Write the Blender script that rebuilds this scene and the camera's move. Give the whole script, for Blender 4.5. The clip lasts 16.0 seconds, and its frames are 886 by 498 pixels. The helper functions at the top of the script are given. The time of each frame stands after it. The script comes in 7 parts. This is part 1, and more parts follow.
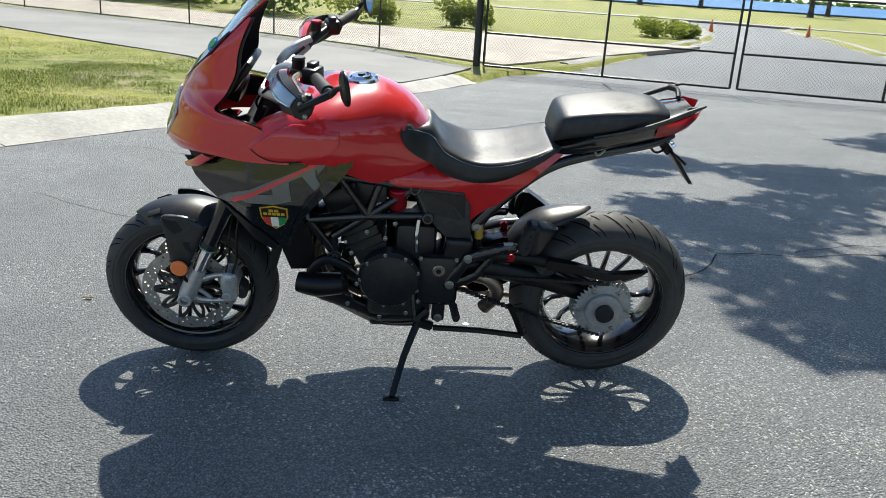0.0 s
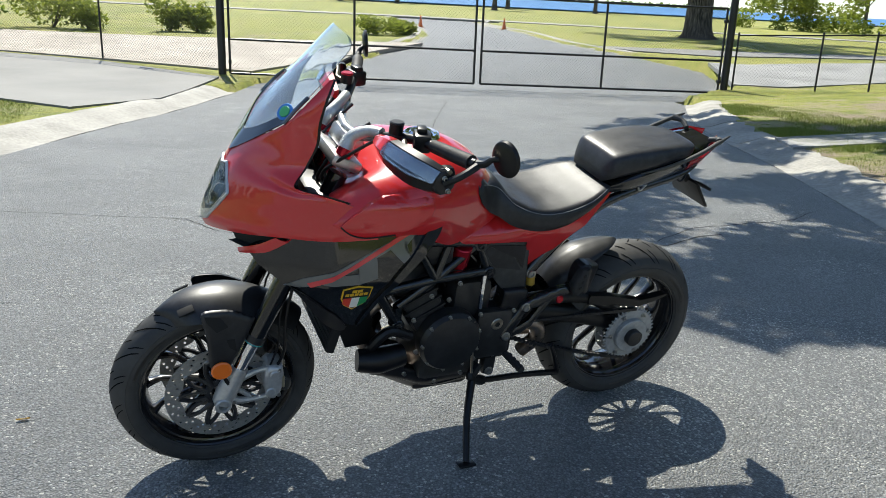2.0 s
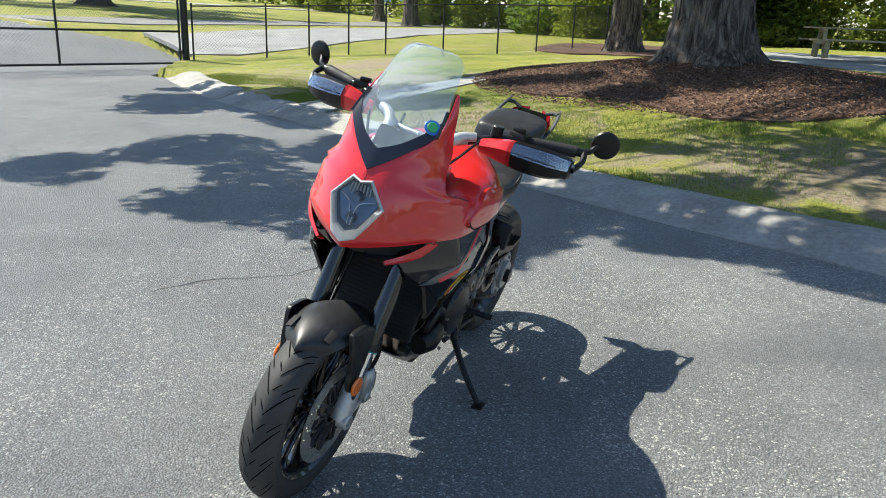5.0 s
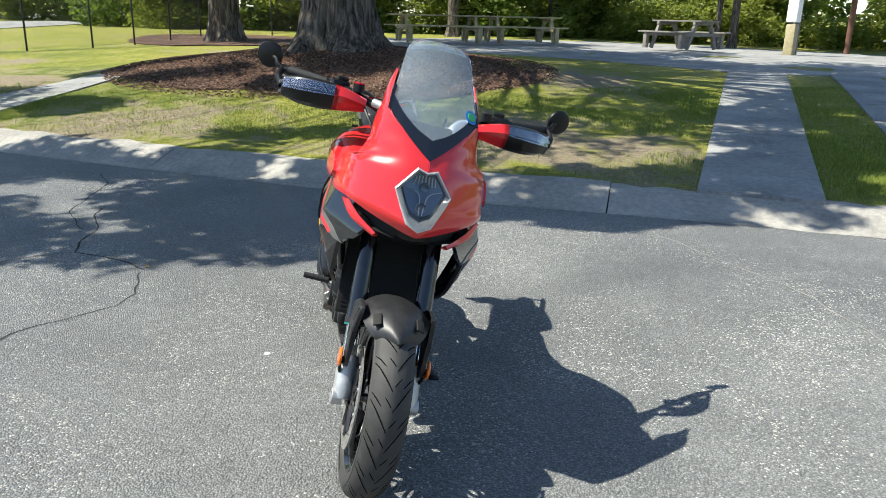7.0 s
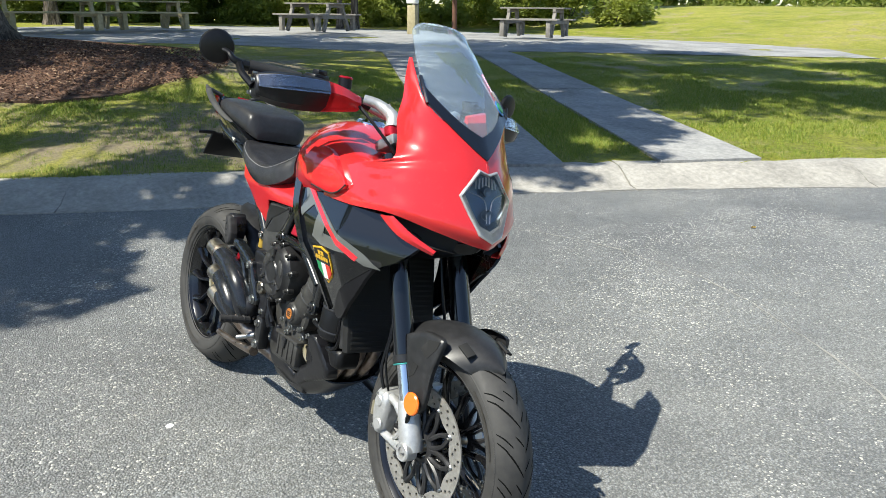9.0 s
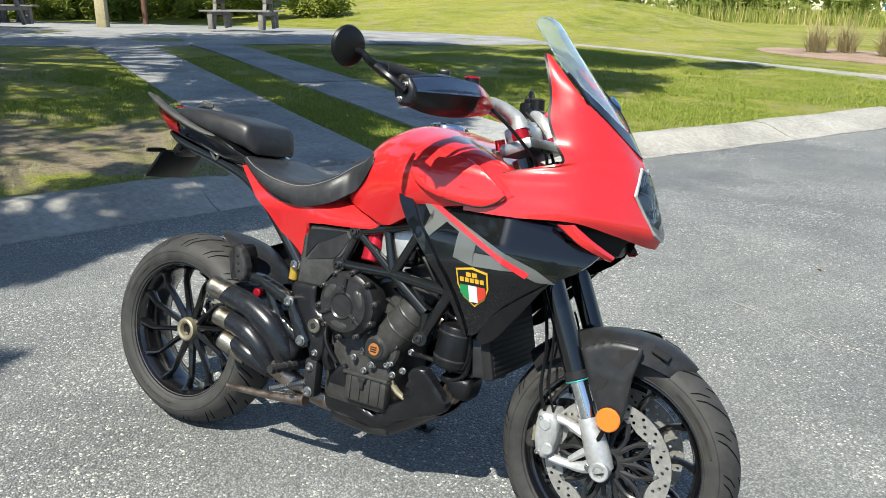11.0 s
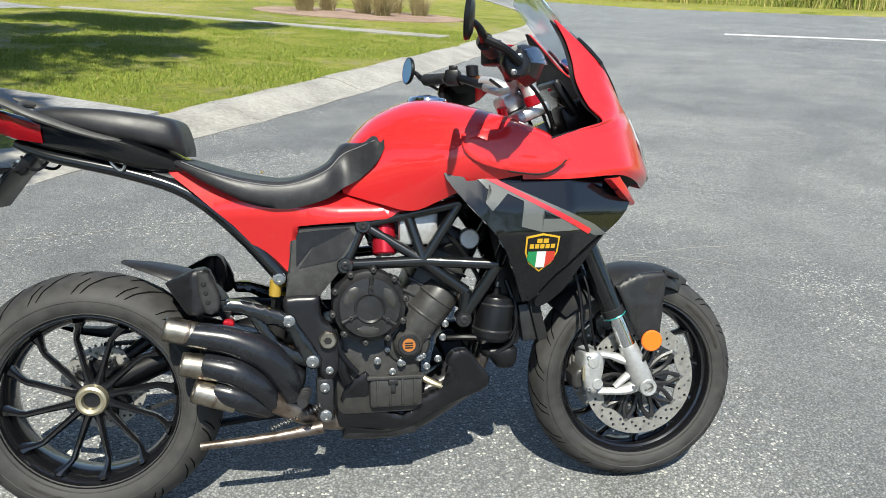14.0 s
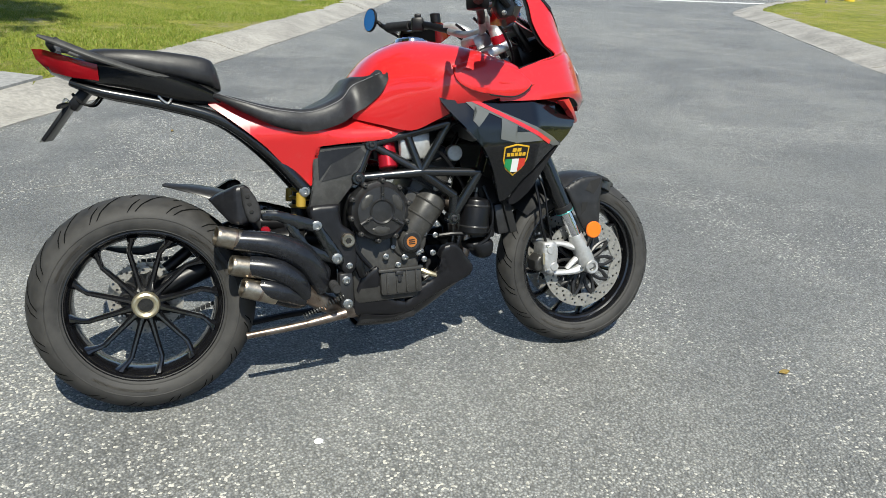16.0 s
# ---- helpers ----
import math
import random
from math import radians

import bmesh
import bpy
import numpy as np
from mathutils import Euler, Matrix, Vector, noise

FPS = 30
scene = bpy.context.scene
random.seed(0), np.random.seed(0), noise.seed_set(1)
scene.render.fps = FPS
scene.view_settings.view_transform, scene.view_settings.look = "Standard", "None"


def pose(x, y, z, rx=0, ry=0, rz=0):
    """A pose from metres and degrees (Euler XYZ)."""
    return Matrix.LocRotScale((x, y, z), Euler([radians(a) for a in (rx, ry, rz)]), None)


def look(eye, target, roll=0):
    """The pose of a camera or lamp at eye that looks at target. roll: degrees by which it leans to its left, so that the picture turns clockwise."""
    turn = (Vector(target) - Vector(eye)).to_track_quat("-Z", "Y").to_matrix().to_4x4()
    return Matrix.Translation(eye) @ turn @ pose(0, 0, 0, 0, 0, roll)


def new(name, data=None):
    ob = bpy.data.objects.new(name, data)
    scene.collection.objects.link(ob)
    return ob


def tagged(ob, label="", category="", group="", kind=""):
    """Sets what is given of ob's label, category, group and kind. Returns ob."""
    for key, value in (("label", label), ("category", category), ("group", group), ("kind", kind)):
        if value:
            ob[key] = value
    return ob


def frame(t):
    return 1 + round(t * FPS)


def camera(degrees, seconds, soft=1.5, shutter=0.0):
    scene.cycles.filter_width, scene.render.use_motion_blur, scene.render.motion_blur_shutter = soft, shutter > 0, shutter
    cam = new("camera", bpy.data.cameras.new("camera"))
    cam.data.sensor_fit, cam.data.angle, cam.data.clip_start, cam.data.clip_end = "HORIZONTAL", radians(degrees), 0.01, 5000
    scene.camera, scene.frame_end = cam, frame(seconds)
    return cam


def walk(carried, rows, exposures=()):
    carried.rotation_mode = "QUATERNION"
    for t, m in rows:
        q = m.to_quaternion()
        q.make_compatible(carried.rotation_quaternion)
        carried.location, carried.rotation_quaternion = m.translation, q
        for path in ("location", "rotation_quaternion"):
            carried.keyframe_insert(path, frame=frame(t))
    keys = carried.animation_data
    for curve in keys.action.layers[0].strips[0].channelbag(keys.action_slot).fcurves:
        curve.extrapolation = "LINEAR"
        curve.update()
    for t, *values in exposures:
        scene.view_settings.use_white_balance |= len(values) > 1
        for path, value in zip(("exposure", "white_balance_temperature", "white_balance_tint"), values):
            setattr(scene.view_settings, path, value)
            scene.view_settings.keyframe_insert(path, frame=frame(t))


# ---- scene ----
cam = camera(60.1, 16.0, soft=0.6)
PATH = [
    (0, (-0.102, 2.651, 1.24), (-0.141, 0.738, 0.659), 3.8),
    (0.5, (0.134, 2.6, 1.271), (-0.089, 0.699, 0.692), 3.8),
    (1, (0.334, 2.414, 1.283), (-0.061, 0.525, 0.758), 3.2),
    (1.5, (0.6, 2.336, 1.299), (0.051, 0.484, 0.779), 2.5),
    (2, (0.897, 2.294, 1.335), (0.172, 0.514, 0.781), 2.2),
    (2.5, (1.145, 2.159, 1.346), (0.225, 0.488, 0.745), 2.2),
    (3, (1.493, 2.132, 1.361), (0.404, 0.576, 0.735), 1.9),
    (5.3, (2.516, 1.095, 1.414), (0.712, 0.446, 0.845), 2.0),
    (5.5, (2.577, 0.971, 1.403), (0.737, 0.425, 0.839), 1.8),
    (6, (2.751, 0.675, 1.413), (0.855, 0.39, 0.845), 1.7),
    (6.5, (2.77, 0.347, 1.405), (0.853, 0.31, 0.837), 1.9),
    (6.7, (2.829, 0.126, 1.391), (0.917, 0.219, 0.811), 2.3),
    (7, (2.817, 0.041, 1.402), (0.914, 0.257, 0.826), 1.4),
    (7.5, (2.761, -0.215, 1.393), (0.915, 0.262, 0.79), 1.2),
    (8, (2.57, -0.469, 1.391), (0.787, 0.208, 0.789), 0.8),
    (8.5, (2.383, -0.743, 1.391), (0.693, 0.146, 0.796), 0.6),
    (8.7, (2.295, -0.822, 1.38), (0.654, 0.153, 0.784), 0.6),
    (10.8, (1.316, -1.494, 1.359), (0.244, 0.083, 0.756), 0.8),
    (11, (1.229, -1.575, 1.363), (0.229, 0.047, 0.755), 0.8),
    (11.5, (1.013, -1.731, 1.373), (0.227, 0.002, 0.76), 0.7),
    (12, (0.751, -1.733, 1.363), (0.172, 0.079, 0.744), 0.6),
    (12.5, (0.517, -1.813, 1.366), (0.159, 0.05, 0.733), 0.6),
    (13, (0.33, -1.865, 1.371), (0.206, 0.021, 0.715), 1.0),
    (13.5, (0.128, -1.797, 1.355), (0.184, 0.087, 0.685), 1.5),
    (14, (-0.063, -1.797, 1.354), (0.169, 0.072, 0.68), 1.6),
    (14.5, (-0.237, -1.877, 1.358), (0.171, -0.038, 0.684), 2.0),
    (15, (-0.359, -2.029, 1.348), (0.136, -0.214, 0.67), 2.3),
    (15.5, (-0.446, -2.133, 1.338), (0.095, -0.344, 0.625), 2.1),
    (16, (-0.545, -2.199, 1.336), (0.047, -0.439, 0.595), 2.2),
]
walk(cam, [(t, look(eye, target, roll)) for t, eye, target, roll in PATH],
     exposures=[(0, 0.82), (2, 0.78), (4.5, 0.91), (6, 0.97), (8.5, 0.86), (11, 0.75), (14, 0.66), (15, 0.56), (16, 0.42)])

# ---- world, sun ----
SUN_ELEV = radians(55.5)
SUN_FROM = Vector((-0.03, -1.0, 0)).normalized()
world = bpy.data.worlds.new("world")
scene.world = world
world.use_nodes = True
wn, wl = world.node_tree.nodes, world.node_tree.links
sky = wn.new("ShaderNodeTexSky")
sky.sky_type = "NISHITA"
sky.sun_disc = False
sky.sun_elevation = SUN_ELEV
sky.sun_rotation = math.atan2(SUN_FROM.x, SUN_FROM.y)
sky.air_density, sky.dust_density, sky.ozone_density = 1.0, 0.3, 2.2
wl.new(sky.outputs[0], wn["Background"].inputs[0])
wn["Background"].inputs[1].default_value = 0.106
sun_dir = SUN_FROM * math.cos(SUN_ELEV) + Vector((0, 0, math.sin(SUN_ELEV)))
sun = new("sun", bpy.data.lights.new("sun", "SUN"))
sun.data.energy, sun.data.angle, sun.data.color = 5.0, radians(0.53), (0.99, 0.965, 0.85)
sun.matrix_world = look(sun_dir * 60, (0, 0, 0))


# ---- materials ----
def material(name, color=(0.5, 0.5, 0.5), rough=0.5, metal=0.0, coat=0.0, coat_rough=0.03, spec=0.5):
    m = bpy.data.materials.new(name)
    m.use_nodes = True
    b = m.node_tree.nodes["Principled BSDF"]
    b.inputs["Base Color"].default_value = (*color, 1)
    b.inputs["Roughness"].default_value = rough
    b.inputs["Metallic"].default_value = metal
    b.inputs["Coat Weight"].default_value = coat
    b.inputs["Coat Roughness"].default_value = coat_rough
    b.inputs["Specular IOR Level"].default_value = spec
    return m


def node(m, kind, **values):
    n = m.node_tree.nodes.new(kind)
    for key, value in values.items():
        n.inputs[key.replace("_", " ")].default_value = value
    return n


def link(m, a, b):
    m.node_tree.links.new(a, b)


def bsdf(m):
    return m.node_tree.nodes["Principled BSDF"]


def coords(m, kind="Object"):
    return m.node_tree.nodes.new("ShaderNodeTexCoord").outputs[kind]


def noise_out(m, scale, detail=4.0, rough=0.55, co=None, distort=0.0):
    n = node(m, "ShaderNodeTexNoise", Scale=scale, Detail=detail, Roughness=rough, Distortion=distort)
    if co:
        link(m, co, n.inputs["Vector"])
    return n.outputs[0]


def ramp(m, value, stops):
    r = m.node_tree.nodes.new("ShaderNodeValToRGB")
    el = r.color_ramp.elements
    while len(el) < len(stops):
        el.new(0.5)
    for e, (at, c) in zip(el, stops):
        e.position = at
        e.color = (*c, 1) if len(c) == 3 else c
    link(m, value, r.inputs[0])
    return r.outputs[0]


def grey(v):
    return (v, v, v)


def mix(m, fac, a, b, mode="MIX"):
    n = m.node_tree.nodes.new("ShaderNodeMix")
    n.data_type, n.blend_type = "RGBA", mode
    for slot, value in ((0, fac), (6, a), (7, b)):
        if isinstance(value, (int, float)):
            n.inputs[slot].default_value = value
        elif isinstance(value, tuple):
            n.inputs[slot].default_value = (*value, 1)
        else:
            link(m, value, n.inputs[slot])
    return n.outputs[2]


def bump(m, height, strength=0.3, distance=0.01, into=None):
    n = node(m, "ShaderNodeBump", Strength=strength, Distance=distance)
    link(m, height, n.inputs["Height"])
    if into is not None:
        link(m, into, n.inputs["Normal"])
    link(m, n.outputs[0], bsdf(m).inputs["Normal"])
    return n.outputs[0]


def speckled(name, dark, light, scale, rough=(0.7, 0.9), big=0.15, bump_by=0.25, fine=None, metal=0.0):
    """A surface with patches at one scale and grain at another."""
    m = material(name, light, rough[1], metal)
    co = coords(m)
    a = noise_out(m, big, 5, 0.6, co)
    b = noise_out(m, scale, 6, 0.65, co)
    f = mix(m, 0.5, a, b)
    col = ramp(m, f, [(0.36, dark), (0.64, light)])
    link(m, col, bsdf(m).inputs["Base Color"])
    link(m, ramp(m, b, [(0.3, grey(rough[0])), (0.7, grey(rough[1]))]), bsdf(m).inputs["Roughness"])
    if bump_by:
        bump(m, b, bump_by, fine or 0.01)
    return m


# where feet have worn the lawn: x, y, radius
WORN_SPOTS = [(-5.3, 1.5, 2.4), (-4.3, 2.4, 1.8), (-9.6, 3.6, 2.2), (-10.0, -6.2, 3.2), (-6.4, -2.8, 1.8), (-5.9, -4.4, 1.2), (-13.0, -7.6, 2.0)]


# soft round spots of darker asphalt towards the bend of the kerb
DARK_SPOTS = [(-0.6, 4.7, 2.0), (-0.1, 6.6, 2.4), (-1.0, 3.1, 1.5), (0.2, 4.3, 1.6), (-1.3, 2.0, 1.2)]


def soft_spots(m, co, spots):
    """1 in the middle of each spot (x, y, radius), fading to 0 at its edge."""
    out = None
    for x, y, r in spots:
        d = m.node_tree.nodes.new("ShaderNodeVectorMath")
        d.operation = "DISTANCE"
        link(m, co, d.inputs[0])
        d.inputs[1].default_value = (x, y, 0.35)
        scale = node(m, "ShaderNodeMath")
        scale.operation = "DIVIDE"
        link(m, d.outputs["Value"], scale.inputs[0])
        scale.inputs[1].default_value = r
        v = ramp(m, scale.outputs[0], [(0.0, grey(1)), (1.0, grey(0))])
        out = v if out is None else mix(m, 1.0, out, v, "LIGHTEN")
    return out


def asphalt_material():
    m = material("asphalt", (0.06, 0.06, 0.062), 0.75, spec=0.75)
    bsdf(m).inputs["Diffuse Roughness"].default_value = 1.0
    co = coords(m)
    big = noise_out(m, 0.22, 5, 0.6, co, 0.6)
    mid = noise_out(m, 1.7, 4, 0.6, co)
    worn = ramp(m, mix(m, 0.4, big, mid), [(0.40, (0.185, 0.190, 0.188)), (0.62, (0.262, 0.266, 0.254))])
    spot_tone = ramp(m, mid, [(0.40, (0.125, 0.129, 0.131)), (0.62, (0.182, 0.187, 0.184))])
    worn = mix(m, soft_spots(m, co, DARK_SPOTS), worn, spot_tone)
    stones = m.node_tree.nodes.new("ShaderNodeTexVoronoi")
    stones.inputs["Scale"].default_value = 135
    link(m, co, stones.inputs["Vector"])
    gap = ramp(m, stones.outputs["Distance"], [(0.14, grey(1.06)), (0.72, grey(0.46))])
    col = mix(m, 1.0, worn, gap, "MULTIPLY")
    tone = node(m, "ShaderNodeSeparateColor")
    link(m, stones.outputs["Color"], tone.inputs[0])
    col = mix(m, 1.0, col, ramp(m, tone.outputs[2], [(0.0, grey(0.74)), (0.55, grey(1.0)), (1.0, grey(1.28))]), "MULTIPLY")
    scuff = noise_out(m, 0.8, 7, 0.75, co, 0.4)
    col = mix(m, 1.0, col, ramp(m, scuff, [(0.42, grey(0.94)), (0.68, grey(1.2))]), "MULTIPLY")
    sparse = noise_out(m, 0.55, 4, 0.65, co, 1.2)
    pick = m.node_tree.nodes.new("ShaderNodeMath")
    pick.operation = "MULTIPLY"
    link(m, tone.outputs[0], pick.inputs[0])
    link(m, ramp(m, sparse, [(0.36, grey(0.87)), (0.66, grey(1.08))]), pick.inputs[1])
    pale = ramp(m, pick.outputs[0], [(0.893, grey(0)), (0.945, grey(1))])
    col = mix(m, pale, col, (0.47, 0.46, 0.42))
    link(m, col, bsdf(m).inputs["Base Color"])
    link(m, ramp(m, tone.outputs[1], [(0.0, grey(0.42)), (1.0, grey(0.75))]), bsdf(m).inputs["Roughness"])
    first = node(m, "ShaderNodeBump", Strength=0.85, Distance=0.009)
    first.invert = True
    link(m, stones.outputs["Distance"], first.inputs["Height"])
    lumps = noise_out(m, 38, 3, 0.6, co)
    bump(m, lumps, 0.4, 0.010, first.outputs[0])
    return m


def grass_material():
    m = material("grass", (0.1, 0.15, 0.03), 0.75, spec=0.3)
    co = coords(m)
    big = noise_out(m, 0.16, 5, 0.6, co, 0.8)
    mid = noise_out(m, 1.4, 5, 0.65, co)
    fine = mix(m, 0.45, noise_out(m, 14, 6, 0.8, co), noise_out(m, 60, 4, 0.8, co))
    col = ramp(m, mix(m, 0.45, big, mid), [(0.34, (0.12, 0.165, 0.016)), (0.50, (0.28, 0.29, 0.036)), (0.62, (0.37, 0.34, 0.075)), (0.72, (0.42, 0.36, 0.15))])
    col = mix(m, 1.0, col, ramp(m, fine, [(0.36, grey(0.20)), (0.62, grey(1.35))]), "MULTIPLY")
    bare = mix(m, 0.35, noise_out(m, 0.75, 5, 0.7, co, 1.5), mid)
    soil = ramp(m, noise_out(m, 18, 6, 0.7, co), [(0.3, (0.14, 0.11, 0.065)), (0.7, (0.38, 0.31, 0.21))])
    worn = mix(m, 0.22, bare, soft_spots(m, co, WORN_SPOTS), "ADD")
    dry = ramp(m, noise_out(m, 30, 5, 0.7, co), [(0.3, (0.15, 0.14, 0.05)), (0.7, (0.40, 0.35, 0.17))])
    col = mix(m, ramp(m, worn, [(0.52, grey(0)), (0.60, grey(0.85))]), col, dry)
    col = mix(m, ramp(m, worn, [(0.57, grey(0)), (0.66, grey(1))]), col, soil)
    link(m, col, bsdf(m).inputs["Base Color"])
    bump(m, fine, 1.0, 0.05)
    return m


def blade_material():
    m = material("grass_blades", (0.2, 0.25, 0.03), 0.6, spec=0.3)
    g = m.node_tree.nodes.new("ShaderNodeNewGeometry")
    col = ramp(m, g.outputs["Random Per Island"], [(0.0, (0.09, 0.16, 0.015)), (0.55, (0.20, 0.26, 0.028)), (0.9, (0.30, 0.31, 0.06)), (1.0, (0.42, 0.36, 0.15))])
    link(m, col, bsdf(m).inputs["Base Color"])
    return m


ASPHALT = asphalt_material()
BLADES = blade_material()
GRASS = grass_material()
CONCRETE = speckled("kerb_concrete", (0.19, 0.18, 0.16), (0.41, 0.39, 0.35), 24, big=1.6, bump_by=0.5)
SLAB = speckled("slab_concrete", (0.14, 0.14, 0.138), (0.36, 0.355, 0.34), 20, big=1.3, bump_by=0.4)
OLD_ROAD = speckled("old_road", (0.14, 0.137, 0.13), (0.24, 0.232, 0.215), 40, big=0.4, bump_by=0.4)
SAND = speckled("sandy_gravel", (0.22, 0.19, 0.15), (0.46, 0.41, 0.35), 3.5, big=0.8, bump_by=0.5, fine=0.05)
MULCH = speckled("bark_mulch", (0.030, 0.015, 0.009), (0.19, 0.10, 0.06), 28, big=1.1, bump_by=1.0, fine=0.05)
DRY_MULCH = speckled("dry_mulch", (0.20, 0.13, 0.09), (0.42, 0.30, 0.22), 14, big=1.3, bump_by=1.0, fine=0.05)


def bark_material():
    m = material("bark", (0.08, 0.065, 0.055), 0.9, spec=0.2)
    stretch = node(m, "ShaderNodeMapping", Scale=(11.0, 11.0, 1.6))
    link(m, coords(m), stretch.inputs["Vector"])
    ridge = noise_out(m, 1.0, 6, 0.7, stretch.outputs[0], 0.8)
    col = ramp(m, ridge, [(0.36, (0.02, 0.016, 0.013)), (0.50, (0.12, 0.10, 0.082)), (0.66, (0.28, 0.24, 0.20))])
    link(m, col, bsdf(m).inputs["Base Color"])
    bump(m, ridge, 1.0, 0.10)
    return m


BARK = bark_material()
WATER = speckled("water", (0.035, 0.13, 0.30), (0.06, 0.19, 0.38), 0.4, rough=(0.4, 0.55), big=0.02, bump_by=0.2, fine=0.1)
bsdf(WATER).inputs["Specular IOR Level"].default_value = 0.15
LEAF = speckled("oak_leaves", (0.045, 0.085, 0.016), (0.14, 0.19, 0.04), 1.5, big=0.4, bump_by=0)
# lighter leaf copy for sunlit shrubs and undergrowth; the light is in its colour
LEAF_SUN = speckled("sunlit_shrub_leaves", (0.08, 0.12, 0.018), (0.24, 0.27, 0.055), 1.2, big=0.3, bump_by=0)
for leafy, tint in ((LEAF, (0.22, 0.32, 0.035)), (LEAF_SUN, (0.36, 0.42, 0.06))):
    glow = node(leafy, "ShaderNodeBsdfTranslucent", Color=(*tint, 1))
    both = node(leafy, "ShaderNodeMixShader", Fac=0.4)
    link(leafy, bsdf(leafy).outputs[0], both.inputs[1])
    link(leafy, glow.outputs[0], both.inputs[2])
    link(leafy, both.outputs[0], leafy.node_tree.nodes["Material Output"].inputs["Surface"])
WEATHERED = speckled("weathered_wood", (0.25, 0.21, 0.11), (0.46, 0.40, 0.25), 14, big=1.2, bump_by=0.4)
GREY_WOOD = speckled("grey_wood", (0.13, 0.12, 0.11), (0.28, 0.26, 0.23), 14, big=1.2, bump_by=0.4)
FENCE_BLACK = material("black_fence_coating", (0.012, 0.012, 0.013), 0.4)
WHITE_LINE = speckled("road_paint", (0.5, 0.5, 0.49), (0.78, 0.78, 0.76), 12, big=1.5, bump_by=0.1)


# ---- builders ----
def part(name, bm, mat, parent=None, label="", smooth=35):
    """Links a bmesh as one mesh object, under a thing where parent is given."""
    me = bpy.data.meshes.new(name)
    bmesh.ops.recalc_face_normals(bm, faces=bm.faces)
    if smooth:
        for f in bm.faces:
            f.smooth = True
        for e in bm.edges:
            if len(e.link_faces) == 2 and e.calc_face_angle(0) > radians(smooth):
                e.smooth = False
    bm.to_mesh(me)
    bm.free()
    ob = new(name, me)
    me.materials.append(mat)
    if parent is not None:
        ob.parent = parent
    if label:
        ob["label"] = label
    return ob


def thing(name, m=None, label="", category="", group="", kind=""):
    ob = new(name)
    ob.empty_display_size = 0.1
    ob.matrix_world = m or Matrix()
    return tagged(ob, label, category, group, kind)


def box(bm, x0, x1, y0, y1, z0, z1, bevel=0.0, m=None):
    r = bmesh.ops.create_cube(bm, size=1.0, matrix=Matrix.LocRotScale(((x0 + x1) / 2, (y0 + y1) / 2, (z0 + z1) / 2), None, (x1 - x0, y1 - y0, z1 - z0)))
    vs = r["verts"]
    if bevel:
        es = list({e for v in vs for e in v.link_edges})
        out = bmesh.ops.bevel(bm, geom=es, offset=bevel, segments=2, affect="EDGES", profile=0.5)
        vs = list({v for f in out["faces"] for v in f.verts} | {v for v in vs if v.is_valid})
    if m is not None:
        bmesh.ops.transform(bm, matrix=m, verts=vs)
    return vs


def smooth_path(pts, per=6):
    """Catmull-Rom through the points."""
    pts = [Vector(p) for p in pts]
    if len(pts) < 3:
        return pts
    out = []
    for i in range(len(pts) - 1):
        p0, p1, p2, p3 = pts[max(i - 1, 0)], pts[i], pts[i + 1], pts[min(i + 2, len(pts) - 1)]
        for k in range(per):
            t = k / per
            out.append(0.5 * ((2 * p1) + (p2 - p0) * t + (2 * p0 - 5 * p1 + 4 * p2 - p3) * t * t + (3 * p1 - p0 - 3 * p2 + p3) * t ** 3))
    return out + [pts[-1]]


def grid_faces(bm, rows, closed=False, cap=False):
    """Quads between rows of points; closed: each row is a ring; cap: close both ends."""
    made = [[bm.verts.new(p) for p in row] for row in rows]
    n = len(made[0])
    for a, b in zip(made, made[1:]):
        for i in range(n if closed else n - 1):
            j = (i + 1) % n
            bm.faces.new((a[i], a[j], b[j], b[i]))
    if cap and closed:
        bm.faces.new(made[0])
        bm.faces.new(list(reversed(made[-1])))
    return made


def tube(bm, pts, radius, n=10, per=6, flat=1.0, cap=True):
    """A round bar along a smooth path; radius may be a list, one for each point."""
    path = smooth_path(pts, per) if per else [Vector(p) for p in pts]
    if isinstance(radius, (list, tuple)):
        k = np.linspace(0, len(radius) - 1, len(path))
        radii = np.interp(k, range(len(radius)), radius)
    else:
        radii = [radius] * len(path)
    side = None
    rows = []
    for i, p in enumerate(path):
        d = (path[min(i + 1, len(path) - 1)] - path[max(i - 1, 0)]).normalized()
        if side is None:
            side = d.orthogonal().normalized()
        side = (side - d * side.dot(d)).normalized()
        up = d.cross(side)
        rows.append([p + (side * math.cos(a) + up * math.sin(a) * flat) * radii[i] for a in (2 * math.pi * k / n for k in range(n))])
    grid_faces(bm, rows, closed=True, cap=cap)


def lathe(bm, profile, centre, axis=(0, 1, 0), n=48, closed=False):
    """Turns (radius, along) pairs about the axis."""
    axis = Vector(axis).normalized()
    s = axis.orthogonal().normalized()
    if abs(axis.y) > 0.9:
        s = Vector((1, 0, 0))
    u = axis.cross(s)
    c = Vector(centre)
    rows = []
    for k in range(n):
        a = 2 * math.pi * k / n
        rows.append([c + axis * t + (s * math.cos(a) + u * math.sin(a)) * r for r, t in profile])
    rows.append(rows[0])
    grid_faces(bm, rows, closed=closed)
    bmesh.ops.remove_doubles(bm, verts=bm.verts, dist=0.00001)


